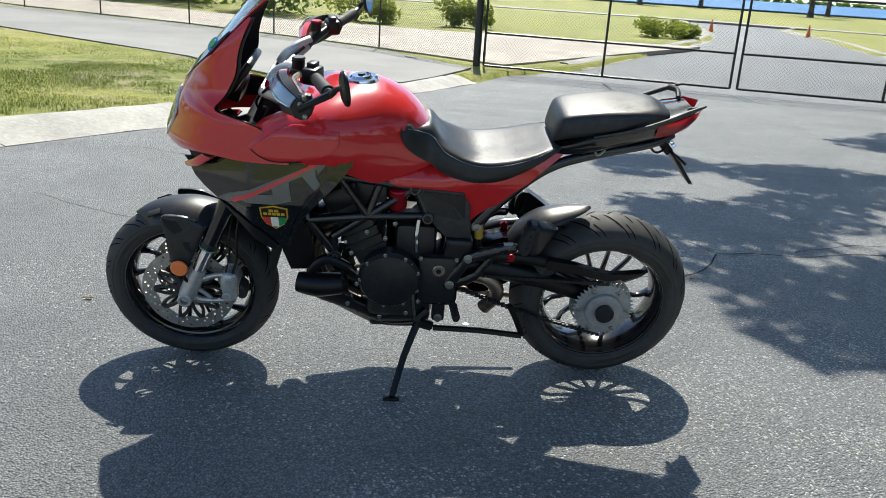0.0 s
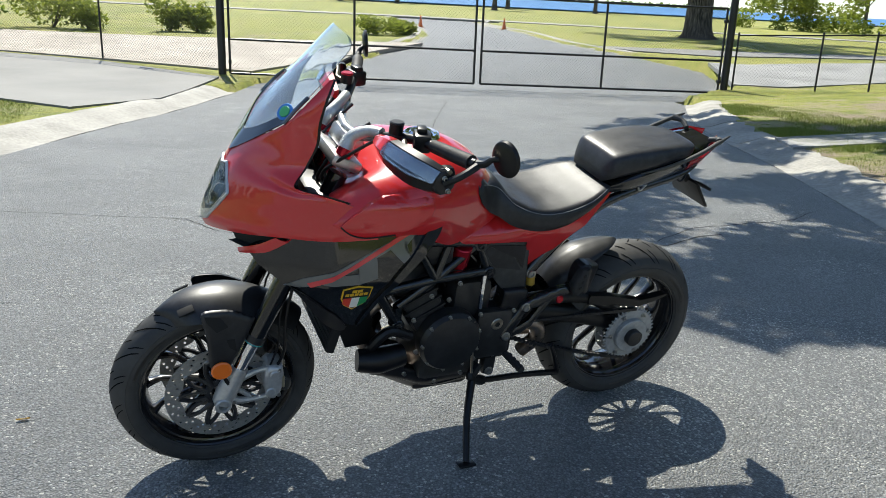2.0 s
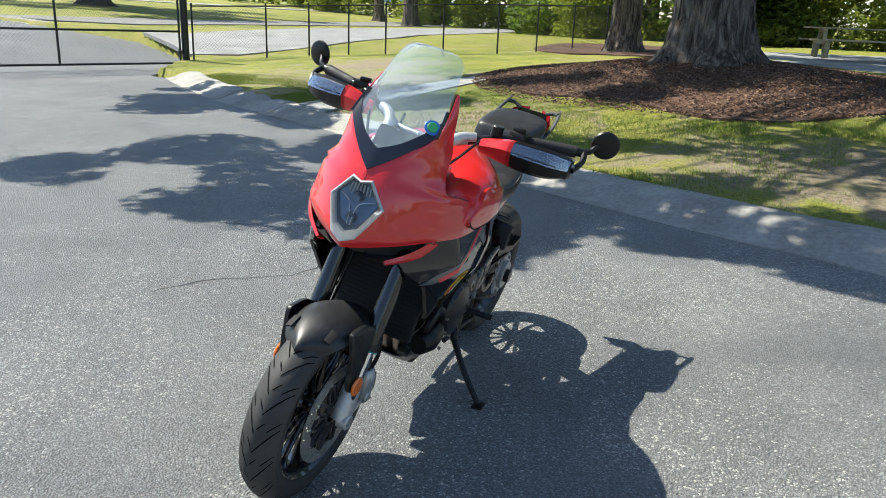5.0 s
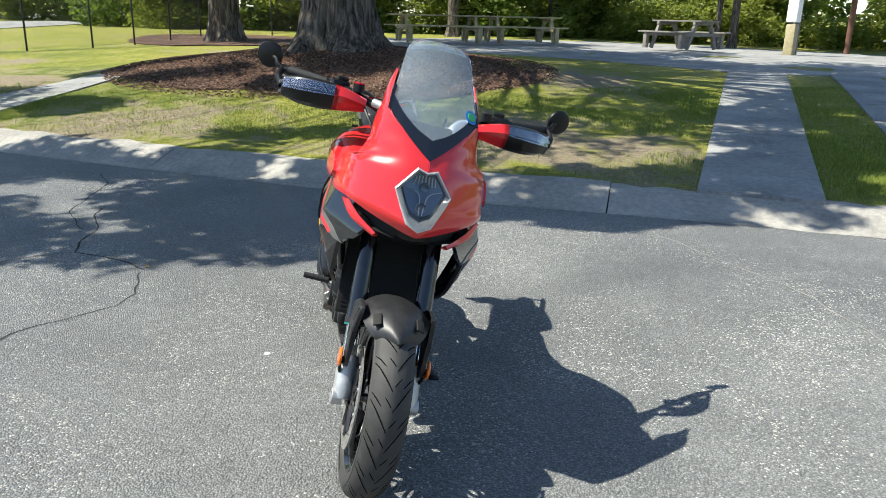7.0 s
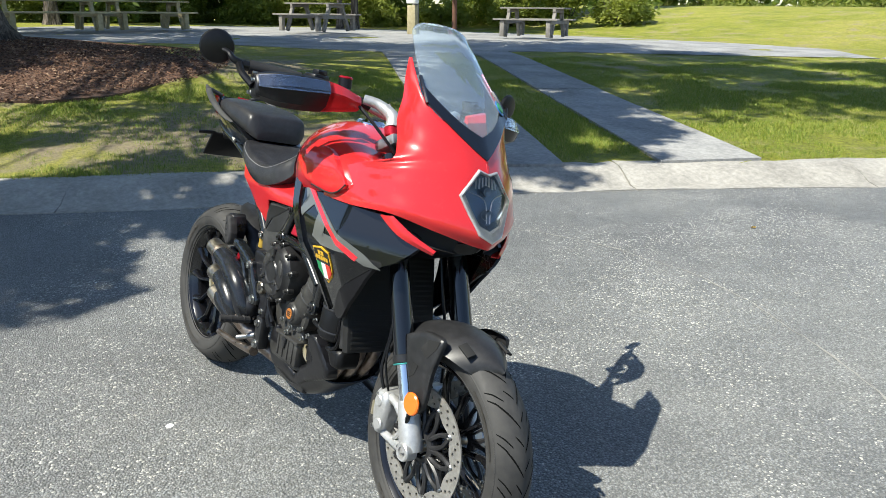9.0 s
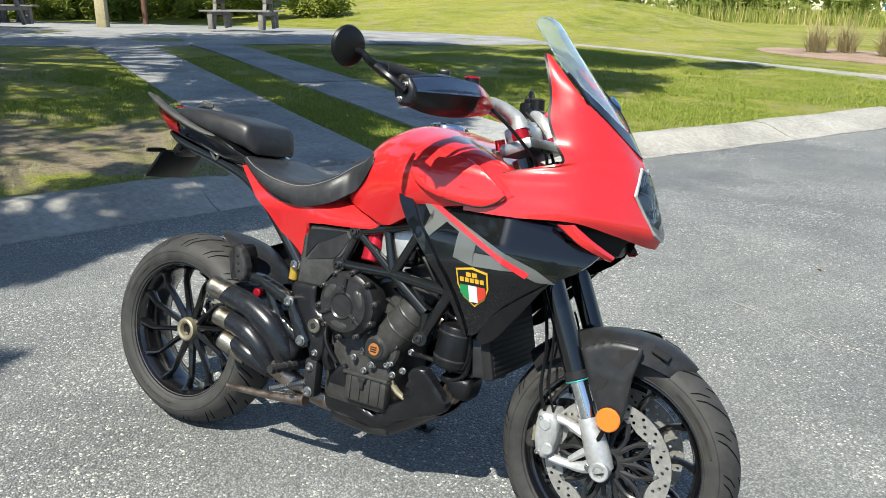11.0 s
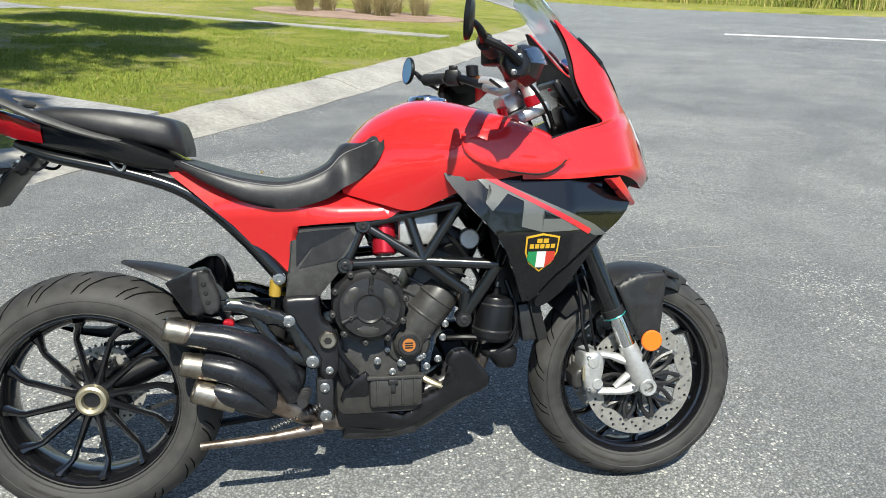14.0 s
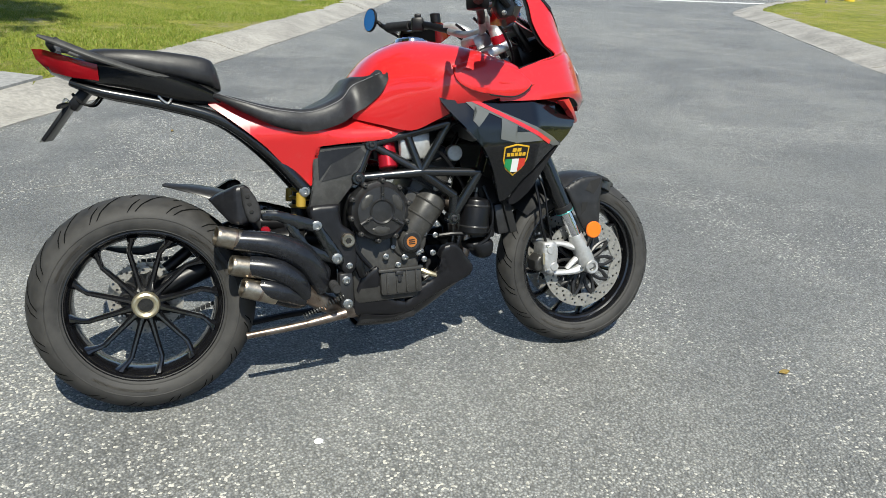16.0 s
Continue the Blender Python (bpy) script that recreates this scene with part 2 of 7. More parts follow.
def plate(bm, outline, y0, y1, bevel=0.0, m=None):
    """A plate with an outline in x, z, from y0 to y1."""
    a = [bm.verts.new((x, y0, z)) for x, z in outline]
    b = [bm.verts.new((x, y1, z)) for x, z in outline]
    n = len(a)
    fs = [bm.faces.new(a), bm.faces.new(list(reversed(b)))]
    for i in range(n):
        fs.append(bm.faces.new((a[i], b[i], b[(i + 1) % n], a[(i + 1) % n])))
    vs = a + b
    if bevel:
        es = [e for f in fs[:2] for e in f.edges]
        out = bmesh.ops.bevel(bm, geom=es, offset=bevel, segments=2, affect="EDGES", profile=0.5, clamp_overlap=True)
        vs = list({v for v in vs if v.is_valid} | {v for f in out["faces"] for v in f.verts})
    if m is not None:
        bmesh.ops.transform(bm, matrix=m, verts=vs)
    return vs


def merged(bm, dist=0.0005):
    bmesh.ops.remove_doubles(bm, verts=bm.verts, dist=dist)
    return bm


# ---- motorcycle materials ----
def worn_plastic(name, color, rough, scale=220, by=0.06, coat=0.0, spec=0.38):
    m = material(name, color, rough, coat=coat, spec=spec)
    co = coords(m)
    link(m, ramp(m, noise_out(m, 9, 5, 0.65, co), [(0.3, grey(rough * 0.8)), (0.7, grey(min(1, rough * 1.25)))]), bsdf(m).inputs["Roughness"])
    dust = mix(m, 0.5, noise_out(m, 4.5, 5, 0.65, co, 0.6), noise_out(m, 38, 5, 0.7, co))
    tones = [(0.36, tuple(0.6 * c for c in color)), (0.52, color), (0.66, tuple(min(1, 1.6 * c + 0.002) for c in color))]
    link(m, ramp(m, dust, tones), bsdf(m).inputs["Base Color"])
    bump(m, noise_out(m, scale, 3, 0.6, co), by, 0.001)
    return m


def paint(name, color, rough=0.28, dusty=0.06):
    m = material(name, color, rough, coat=1.0, coat_rough=0.025, spec=0.25)
    co = coords(m)
    dust = ramp(m, noise_out(m, 6, 6, 0.7, co), [(0.35, grey(0.02)), (0.75, grey(0.07))])
    link(m, dust, bsdf(m).inputs["Coat Roughness"])
    link(m, mix(m, ramp(m, noise_out(m, 45, 4, 0.7, co), [(0.55, grey(0)), (0.85, grey(dusty))]), color, (0.35, 0.3, 0.27)), bsdf(m).inputs["Base Color"])
    return m


RED = paint("red_paint", (0.57, 0.020, 0.022))
GLOSS = paint("gloss_black_paint", (0.0035, 0.004, 0.005), 0.2, 0.006)
MATTE = worn_plastic("matte_black_plastic", (0.006, 0.006, 0.007), 0.36, spec=0.3)
FENDER = worn_plastic("satin_black_plastic", (0.010, 0.010, 0.012), 0.33)
COVER = worn_plastic("grey_cover_plastic", (0.045, 0.045, 0.044), 0.5, by=0.1)
GUARD = worn_plastic("matte_guard_plastic", (0.020, 0.020, 0.021), 0.40, by=0.08)
NUT = material("worn_gold_nut", (0.50, 0.44, 0.30), 0.35, 0.8)
LEATHER = worn_plastic("black_seat_vinyl", (0.024, 0.024, 0.026), 0.40, 700, 0.25)
THREAD = material("grey_thread", (0.16, 0.16, 0.165), 0.7)
RUBBER = speckled("tyre_rubber", (0.018, 0.0175, 0.017), (0.050, 0.048, 0.045), 30, rough=(0.6, 0.8), big=5, bump_by=0.15, fine=0.002)
GROOVE = material("tread_groove", (0.005, 0.005, 0.005), 0.9, spec=0.1)
GRIP = worn_plastic("grip_rubber", (0.018, 0.018, 0.019), 0.7, 300, 0.5)
RIM = material("black_rim_paint", (0.006, 0.006, 0.007), 0.2, coat=0.6)
FRAME = material("frame_paint", (0.007, 0.008, 0.009), 0.22, coat=0.5)
ENGINE = worn_plastic("engine_black", (0.020, 0.020, 0.021), 0.32, 160, 0.10)
CRANKCASE = worn_plastic("crankcase_black", (0.040, 0.039, 0.037), 0.38, 160, 0.2)
CAST = speckled("cast_aluminium", (0.40, 0.40, 0.395), (0.57, 0.57, 0.56), 90, rough=(0.35, 0.5), big=8, bump_by=0.1, fine=0.001, metal=0.6)
STEEL = speckled("brushed_steel", (0.27, 0.23, 0.18), (0.47, 0.43, 0.36), 60, rough=(0.28, 0.42), big=14, bump_by=0.05, fine=0.001, metal=1.0)
DISC = speckled("brake_disc_steel", (0.26, 0.25, 0.23), (0.42, 0.405, 0.37), 120, rough=(0.35, 0.5), big=20, bump_by=0.05, fine=0.001, metal=0.6)
SEAL_RING = material("teal_seal_ring", (0.05, 0.35, 0.33), 0.35, 0.5)
CHROME = material("chrome", (0.72, 0.73, 0.75), 0.08, 1.0)
BOLT = material("zinc_bolt", (0.36, 0.36, 0.35), 0.38, 1.0)
BRONZE = speckled("heat_stained_pipe", (0.16, 0.11, 0.08), (0.36, 0.31, 0.27), 40, rough=(0.25, 0.45), big=9, bump_by=0.05, fine=0.001, metal=0.9)
GOLD = material("gold_spring_paint", (0.42, 0.27, 0.04), 0.35, 0.3)
ORANGE = material("orange_reflector", (0.85, 0.17, 0.015), 0.22, coat=0.8)
ORANGE_DULL = material("orange_cap_ring", (0.34, 0.12, 0.022), 0.5)
RED_LENS = material("red_lamp_lens", (0.5, 0.012, 0.02), 0.12, coat=1.0)
ANOD = material("red_anodised", (0.5, 0.015, 0.03), 0.25, 0.6)
# the sky's reflection in the mirrors, put in as a blue base colour
MIRROR_SKY = material("sky_mirror_glass", (0.03, 0.22, 0.70), 0.12, 0.35, coat=0.6)
GREY_DECAL = material("grey_decal", (0.10, 0.105, 0.10), 0.3, coat=0.7)
RED_DECAL = material("red_decal", (0.6, 0.02, 0.03), 0.3, coat=0.7)
BADGE_BLACK = material("badge_black", (0.012, 0.011, 0.01), 0.4)
BADGE_GOLD = material("badge_gold", (0.72, 0.42, 0.03), 0.4)
BADGE_GREEN = material("badge_green", (0.02, 0.27, 0.09), 0.45)
BADGE_WHITE = material("badge_white", (0.78, 0.78, 0.76), 0.45)
BADGE_RED = material("badge_red", (0.62, 0.05, 0.03), 0.45)
LOGO_BLUE = material("logo_blue", (0.05, 0.2, 0.5), 0.25, 0.4)
SCREEN_BLACK = material("screen_border_black", (0.006, 0.007, 0.010), 0.12, coat=0.6)
DARK = material("dark_cavity", (0.006, 0.006, 0.006), 0.8)


def glass(name, tint, rough=0.02):
    m = material(name, tint, rough)
    b = bsdf(m)
    b.inputs["Transmission Weight"].default_value = 1.0
    b.inputs["IOR"].default_value = 1.42
    return m


SCREEN = glass("tinted_windscreen", (0.74, 0.86, 0.96))
CLEAR = glass("clear_lens", (0.95, 0.96, 0.97))
REFLECTOR = material("lamp_reflector", (0.36, 0.38, 0.41), 0.3, 0.9)
BAR_METAL = speckled("satin_bar_metal", (0.38, 0.38, 0.38), (0.54, 0.54, 0.54), 70, rough=(0.3, 0.45), big=9, bump_by=0.05, fine=0.001, metal=0.85)
POD = worn_plastic("satin_silencer_coating", (0.012, 0.013, 0.016), 0.24, by=0.03, spec=0.5)
LAMP_BOWL = material("lamp_bowl", (0.10, 0.135, 0.18), 0.28, 0.8)
DULL_SILVER = speckled("dull_silver", (0.24, 0.24, 0.235), (0.40, 0.40, 0.39), 60, rough=(0.4, 0.55), big=12, bump_by=0.1, fine=0.001, metal=0.25)
bsdf(SCREEN).inputs["Transmission Weight"].default_value = 0.93


# ---- the lie of the land ----
WEST_EDGE = [(-9.75, -11.2), (-9.6, -10.6), (-8.9, -9.7), (-7.7, -8.0), (-6.6, -6.1), (-5.64, -4.1), (-4.4, -1.8), (-3.4, 0.2), (-2.77, 1.83),
             (-2.3, 3.0), (-1.36, 4.84), (-0.85, 5.7), (0.2, 7.8), (1.64, 10.8), (3.5, 15.0), (5.2, 19.2), (6.0, 22.2), (6.6, 25.5), (7.1, 30), (7.8, 45), (6, 64)]
EAST_EDGE = [(-1.5, -14.4), (-0.9, -13.0), (0.35, -9.9), (1.2, -8.2), (2.56, -5.14), (3.39, -3.55), (8.7, 7.2), (11.4, 12.6), (12.0, 13.9), (13.6, 15.6), (17, 18.2), (26, 22.5), (60, 16)]
FAR_EDGE = [(60, 24), (31, 31.5), (15, 38), (11, 47), (10, 64)]
GATE_ROAD = [(-1.5, -14.4), (-3.7, -16.9), (-8.0, -25), (-12.6, -34), (-16.5, -46), (-18, -55), (-19, -60), (-28, -60), (-23, -51), (-21.1, -40.2), (-18.7, -31.6), (-18.0, -25), (-16.6, -18.5), (-13.2, -13.2), (-10.8, -11.8), (-9.75, -11.2)]
PAVED = WEST_EDGE + FAR_EDGE[::-1] + EAST_EDGE[::-1]
WEST_Y, WEST_X = [p[1] for p in WEST_EDGE], [p[0] for p in WEST_EDGE]
TREE = (-11.0, -0.3)


def inside(poly, x, y):
    hit = False
    for (x0, y0), (x1, y1) in zip(poly, poly[1:] + poly[:1]):
        if (y0 > y) != (y1 > y) and x < (x1 - x0) * (y - y0) / (y1 - y0) + x0:
            hit = not hit
    return hit


def rise(y):
    """The land climbs gently past the gate."""
    return 0.044 * max(0.0, -y - 13.0)


def lawn(x, y):
    """Height of the turf."""
    z = 0.10
    if y > -12.5:
        d = (float(np.interp(y, WEST_Y, WEST_X)) - x) * 0.93
    else:
        d = -9.75 - x
    if d > 0:
        north = float(np.interp(y, [9, 20], [1.0, 0.75]))
        north *= float(np.interp(y, [-26, -15], [0.0, 1.0]))
        z += float(np.interp(d, [0, 0.6, 9, 15, 40, 400], [0, 0.02, 0.41, 0.56, 0.65, 4.0])) * north
        z += 0.46 * math.exp(-((x - TREE[0]) ** 2 + (y - TREE[1]) ** 2) / 9.0)
        hill = max(0.0, 1 - abs(y - 31) / 13) * max(0.0, min(1.0, (-3.0 - x) / 8))
        z += 1.1 * hill * hill * (3 - 2 * hill)
    return z + rise(y)


def axis_steps(lo, hi, fine, far):
    """Steps that are fine between lo and hi and widen outwards to far."""
    mid = list(np.arange(lo, hi + 1e-6, fine))
    out, step = [], fine
    while (out[-1] if out else hi) < far:
        step *= 1.22
        out.append((out[-1] if out else hi) + step)
    back, step = [], fine
    while (back[-1] if back else lo) > -far:
        step *= 1.22
        back.append((back[-1] if back else lo) - step)
    return back[::-1] + mid + out


def kerb_gap(x, y):
    """Distance to the nearer kerb line."""
    best = 99.0
    for line in (WEST_EDGE, EAST_EDGE[1:]):
        for (ax, ay), (bx, by) in zip(line, line[1:]):
            dx, dy = bx - ax, by - ay
            t = max(0.0, min(1.0, ((x - ax) * dx + (y - ay) * dy) / (dx * dx + dy * dy)))
            best = min(best, math.hypot(x - ax - t * dx, y - ay - t * dy))
    return best


def build_ground():
    xs, ys = axis_steps(-26, 16, 0.22, 1400), axis_steps(-30, 34, 0.22, 1400)
    verts, faces = [], []
    for x in xs:
        for y in ys:
            low = inside(PAVED, x, y) or inside(GATE_ROAD, x, y)
            near = -24 < x < 22 and -20 < y < 60 and kerb_gap(x, y) < 0.45
            verts.append((x, y, rise(y) - 0.12 if low or near else lawn(x, y) + 0.02 * noise.noise((x * 0.6, y * 0.6, 0))))
    n = len(ys)
    for i in range(len(xs) - 1):
        for j in range(n - 1):
            k = i * n + j
            faces.append((k, k + n, k + n + 1, k + 1))
    me = bpy.data.meshes.new("ground")
    me.from_pydata(verts, [], faces)
    me.materials.append(GRASS)
    for p in me.polygons:
        p.use_smooth = True
    return tagged(new("ground", me), "mown green and straw-dry lawn rising beside the car park", "lawn", kind="structure")


def sheet(name, outline, height, mat, label, category, thick=0.12, cell=1.0):
    """A flat sheet with an outline in plan that follows the land, with edges that go down into the soil."""
    bm = bmesh.new()
    vs = [bm.verts.new((x, y, 0)) for x, y in outline]
    bm.faces.new(vs)
    bmesh.ops.triangulate(bm, faces=bm.faces)
    for axis in (0, 1):
        lo, hi = min(p[axis] for p in outline), max(p[axis] for p in outline)
        k = math.ceil(lo / cell) * cell
        while k < hi:
            co, no = [0, 0, 0], [0, 0, 0]
            co[axis], no[axis] = k, 1
            bmesh.ops.bisect_plane(bm, geom=bm.verts[:] + bm.edges[:] + bm.faces[:], plane_co=co, plane_no=no)
            k += cell
    rim = [e for e in bm.edges if e.is_boundary]
    ex = bmesh.ops.extrude_edge_only(bm, edges=rim)
    low = {v for v in ex["geom"] if isinstance(v, bmesh.types.BMVert)}
    for v in bm.verts:
        v.co.z = height(v.co.x, v.co.y) - (thick if v in low else 0)
    ob = part(name, bm, mat)
    return tagged(ob, label, category, kind="structure")


def kerb_profile(s):
    """Offset from the road's edge and height of the kerb's section."""
    return [(-0.02, -0.10), (-0.02, 0.006), (0.12, 0.016), (0.30, 0.085), (0.42, 0.118), (0.58, 0.125), (0.64, 0.12), (0.66, -0.02)]


def offset_line(pts, d):
    out = []
    for i, p in enumerate(pts):
        a, b = Vector(pts[max(i - 1, 0)]), Vector(pts[min(i + 1, len(pts) - 1)])
        t = (b - a).normalized()
        out.append(Vector(p) + Vector((-t.y, t.x)) * d)
    return out


def dense(pts, step):
    path = smooth_path([(*p, 0) for p in pts], 14)
    out, keep = [path[0]], 0.0
    for a, b in zip(path, path[1:]):
        keep += (b - a).length
        if keep >= step:
            out.append(b)
            keep = 0.0
    return [(p.x, p.y) for p in out]


def build_kerb(pts, side, label, joints=1.8):
    """A rolled concrete kerb, cast in lengths with open joints; each length is a part."""
    root = thing("kerb", None, label, "kerb", "concrete kerbs", "structure")
    line = dense(pts, 0.3)
    per = int(joints / 0.3)
    for k in range(0, len(line) - 1, per):
        run = line[k:k + per + 1]
        if len(run) < 2:
            break
        bm = bmesh.new()
        rows = []
        lift = random.uniform(-0.010, 0.014)
        cols = [offset_line(run, side * o) for o, _ in kerb_profile(0)]
        for i in range(len(run)):
            row = []
            for (o, h), c in zip(kerb_profile(0), cols):
                p = c[i]
                if i == 0 or i == len(run) - 1:
                    q = c[1] if i == 0 else c[-2]
                    p = p + (q - p).normalized() * 0.0055
                row.append((p.x, p.y, rise(p.y) + h + lift * (o > 0.1) + (0.014 * noise.noise((p.x * 4, p.y * 4, o * 5)) if h > 0 else 0)))
            rows.append(row)
        made = grid_faces(bm, rows)
        bm.faces.new(made[0])
        bm.faces.new(made[-1][::-1])
        part("kerb_block", bm, CONCRETE, root)
    return root


build_ground()
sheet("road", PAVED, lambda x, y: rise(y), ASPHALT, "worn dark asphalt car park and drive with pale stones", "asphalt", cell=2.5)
sheet("gate_road", [(p[0], p[1]) for p in GATE_ROAD], lambda x, y: rise(y) - 0.004, ASPHALT, "grey asphalt drive running on beyond the gate", "asphalt", cell=2.0)
kerb_w = build_kerb(WEST_EDGE[1:], 1, "cracked rolled concrete kerb along the picnic lawn")
kerb_e = build_kerb(EAST_EDGE[1:], -1, "pale rolled concrete kerb along the far side of the drive")
build_kerb(GATE_ROAD[1:7], 1, "pale kerb along the drive past the gate")
build_kerb(GATE_ROAD[7:13], 1, "pale kerb on the far bend of the drive")
SIDE_DRIVE = [(-0.8, -14.6), (0.5, -10.6), (1.7, -9.3), (5.0, -13.4), (11.2, -17.4), (30, -28), (60, -45), (60, -52), (30, -34), (14.3, -24.6), (7.7, -21.6), (4.7, -19.8), (1.6, -17.6)]
sheet("side_drive", SIDE_DRIVE,
      lambda x, y: rise(y) + 0.128, OLD_ROAD, "pale worn asphalt lane along the wire fence", "asphalt", cell=2.0)
sheet("gravel", [(-1.6, -15.6), (1.5, -18.0), (4.7, -20.2), (7.7, -22.1), (14.3, -25.2), (30, -34.6), (30, -40), (8, -28), (-0.6, -26.3), (-9.8, -26.9)],
      lambda x, y: rise(y) + 0.14, SAND, "bleached sandy gravel strip behind the fence", "gravel", cell=2.0)


def slab_walk(name, near, far, slabs, label):
    """A footpath of cast slabs with open joints between them; near and far are its end edges."""
    root = thing(name, None, label, "footpath", "concrete footpaths", "structure")
    (a, b), (d, c) = [[Vector(p) for p in edge] for edge in (near, far)]
    for k in range(slabs):
        f, g = k / slabs, (k + 1) / slabs - 0.0014
        ring = [a.lerp(d, f), b.lerp(c, f), b.lerp(c, g), a.lerp(d, g)]
        lift = random.uniform(-0.006, 0.008)
        ob = sheet("slab", [tuple(p) for p in ring], lambda x, y: lawn(x, y) + 0.025 + lift, SLAB, "", "", cell=0.8)
        ob.parent = root
    return root


WALKS = [("walk_1", [(-2.92, 2.72), (-2.5, 3.56), (-11.1, 8.0), (-11.5, 7.05)]),
         ("walk_2", [(-2.14, 4.36), (-1.76, 5.24), (-10.45, 9.38), (-10.9, 8.74)])]
for nm, (p, q, r, t) in WALKS:
    slab_walk(nm, (p, q), (t, r), 7, "grey concrete footpath across the lawn, in cast slabs")
sheet("walk_3", [(-6.3, -4.55), (-6.75, -5.3), (-8.4, -5.0), (-12.8, -3.3), (-12.8, -2.75), (-8.1, -4.15)], lambda x, y: lawn(x, y) + 0.025, SLAB, "narrow concrete footpath skirting the mulch bed", "footpath", cell=0.8)
sheet("walk_4", [(1.7, 14.0), (2.0, 14.6), (-2.0, 15.6), (-6.4, 16.9), (-6.4, 16.5), (-2.0, 15.05)], lambda x, y: lawn(x, y) + 0.025, CONCRETE, "thin pale footpath crossing the far lawn", "footpath", cell=0.8)
sheet("plaza", [(-11.2, 7.3), (-10.4, 9.9), (-11.0, 13.2), (-6.4, 16.4), (-8.8, 18.6), (-15, 18.2), (-20, 17.0), (-26, 13), (-27, 4), (-25, -1.2), (-19.5, -0.2), (-16.4, 2.6), (-14.4, 5.0)],
      lambda x, y: lawn(x, y) + 0.012, SLAB, "concrete picnic terrace under the trees", "terrace", cell=1.0, thick=0.12)
sheet("mulch", [(TREE[0] + r * math.cos(a), TREE[1] + r * math.sin(a)) for r, a in ((3.5 + 0.3 * math.sin(3 * k) + 0.2 * math.sin(7.0 * k), k) for k in np.linspace(0, 2 * math.pi, 40, endpoint=False))],
      lambda x, y: lawn(x, y) + 0.03 + 0.02 * noise.noise((x * 2, y * 2, 3)), MULCH, "dark bark mulch heaped round the oak", "mulch", cell=0.5)
sheet("mulch_2", [(-21.8 + r * math.cos(a), -3.9 + r * 0.9 * math.sin(a)) for r, a in ((3.4 + 0.5 * math.sin(2.3 * k), k) for k in np.linspace(0, 2 * math.pi, 28, endpoint=False))],
      lambda x, y: lawn(x, y) + 0.03, MULCH, "bark mulch round a second oak", "mulch", cell=0.8)
sheet("mulch_3", [(0.2 + 2.9 * math.cos(a), 20.3 + 2.3 * math.sin(a)) for a in np.linspace(0, 2 * math.pi, 26, endpoint=False)],
      lambda x, y: lawn(x, y) + 0.025, DRY_MULCH, "dry pale mulch island with ornamental grass", "mulch", cell=0.8)
sheet("fence_walk", [(-12.9, -13.0), (-13.6, -12.0), (-16, -11.9), (-22, -12.4), (-40, -13.5), (-40, -16), (-31, -16.8), (-23, -17.4), (-17.2, -17.2), (-16.6, -18.4)],
      lambda x, y: lawn(x, y) + 0.03, SLAB, "pale path branching off behind the fence", "footpath", cell=1.5)
sheet("park_road", [(-20, -22.0), (-28, -21.5), (-42, -20.8), (-70, -24), (-120, -28), (-120, -34), (-70, -31), (-42, -27.5), (-28, -27.5), (-18.6, -28.6)],
      lambda x, y: lawn(x, y) + 0.04, OLD_ROAD, "grey park road crossing the meadow", "asphalt", cell=2.0)
sheet("far_path", [(60, -64), (60, -66.5), (-20, -61), (-60, -46), (-130, -40), (-130, -37), (-60, -43), (-20, -58)], lambda x, y: lawn(x, y) + 0.05, CONCRETE, "pale path crossing the park meadow", "footpath", cell=6)
sheet("water", [(-1200, -128), (1200, -128), (1200, -1300), (-1200, -1300)], lambda x, y: rise(y) + 0.4, WATER, "blue lake beyond the park", "lake", cell=200)
sheet("stop_line", [(10.2, 19.05), (15.9, 17.3), (16.0, 17.75), (10.4, 19.55)], lambda x, y: 0.005, WHITE_LINE, "white painted stop line", "road marking", cell=3, thick=0.002)


# ---- fences and gate ----
def wire_mesh(bm, a, b, z0, z1, pitch=0.055, r=0.0026):
    """Crossed slanting wires between two posts, as chain link hangs."""
    a, b = Vector((*a, 0)), Vector((*b, 0))
    length = (b - a).length
    d = (b - a) / length
    n = Vector((-d.y, d.x, 0))
    high = z1 - z0
    k = -high
    while k < length:
        for flip in (0, 1):
            s0, s1 = max(0, k), min(length, k + high)
            if s1 - s0 > 0.02:
                lo, hi = (s0 - k), (s1 - k)
                p, q = (lo, hi) if not flip else (high - lo, high - hi)
                za = rise_at(a + d * s0) + z0 + p
                zb = rise_at(a + d * s1) + z0 + q
                pa, pb = a + d * s0, a + d * s1
                off = n * r * (1 if flip else -1)
                va = [bm.verts.new((*(pa + off + o).xy, za + h)) for o, h in ((n * r, 0), (-n * r, 0), (Vector((0, 0, 0)), 2 * r))]
                vb = [bm.verts.new((*(pb + off + o).xy, zb + h)) for o, h in ((n * r, 0), (-n * r, 0), (Vector((0, 0, 0)), 2 * r))]
                for i in range(3):
                    j = (i + 1) % 3
                    bm.faces.new((va[i], va[j], vb[j], vb[i]))
        k += pitch * 1.414


def rise_at(p):
    return ground_z(p.x, p.y)


def ground_z(x, y):
    if inside(PAVED, x, y) or inside(GATE_ROAD, x, y):
        return rise(y)
    return lawn(x, y)


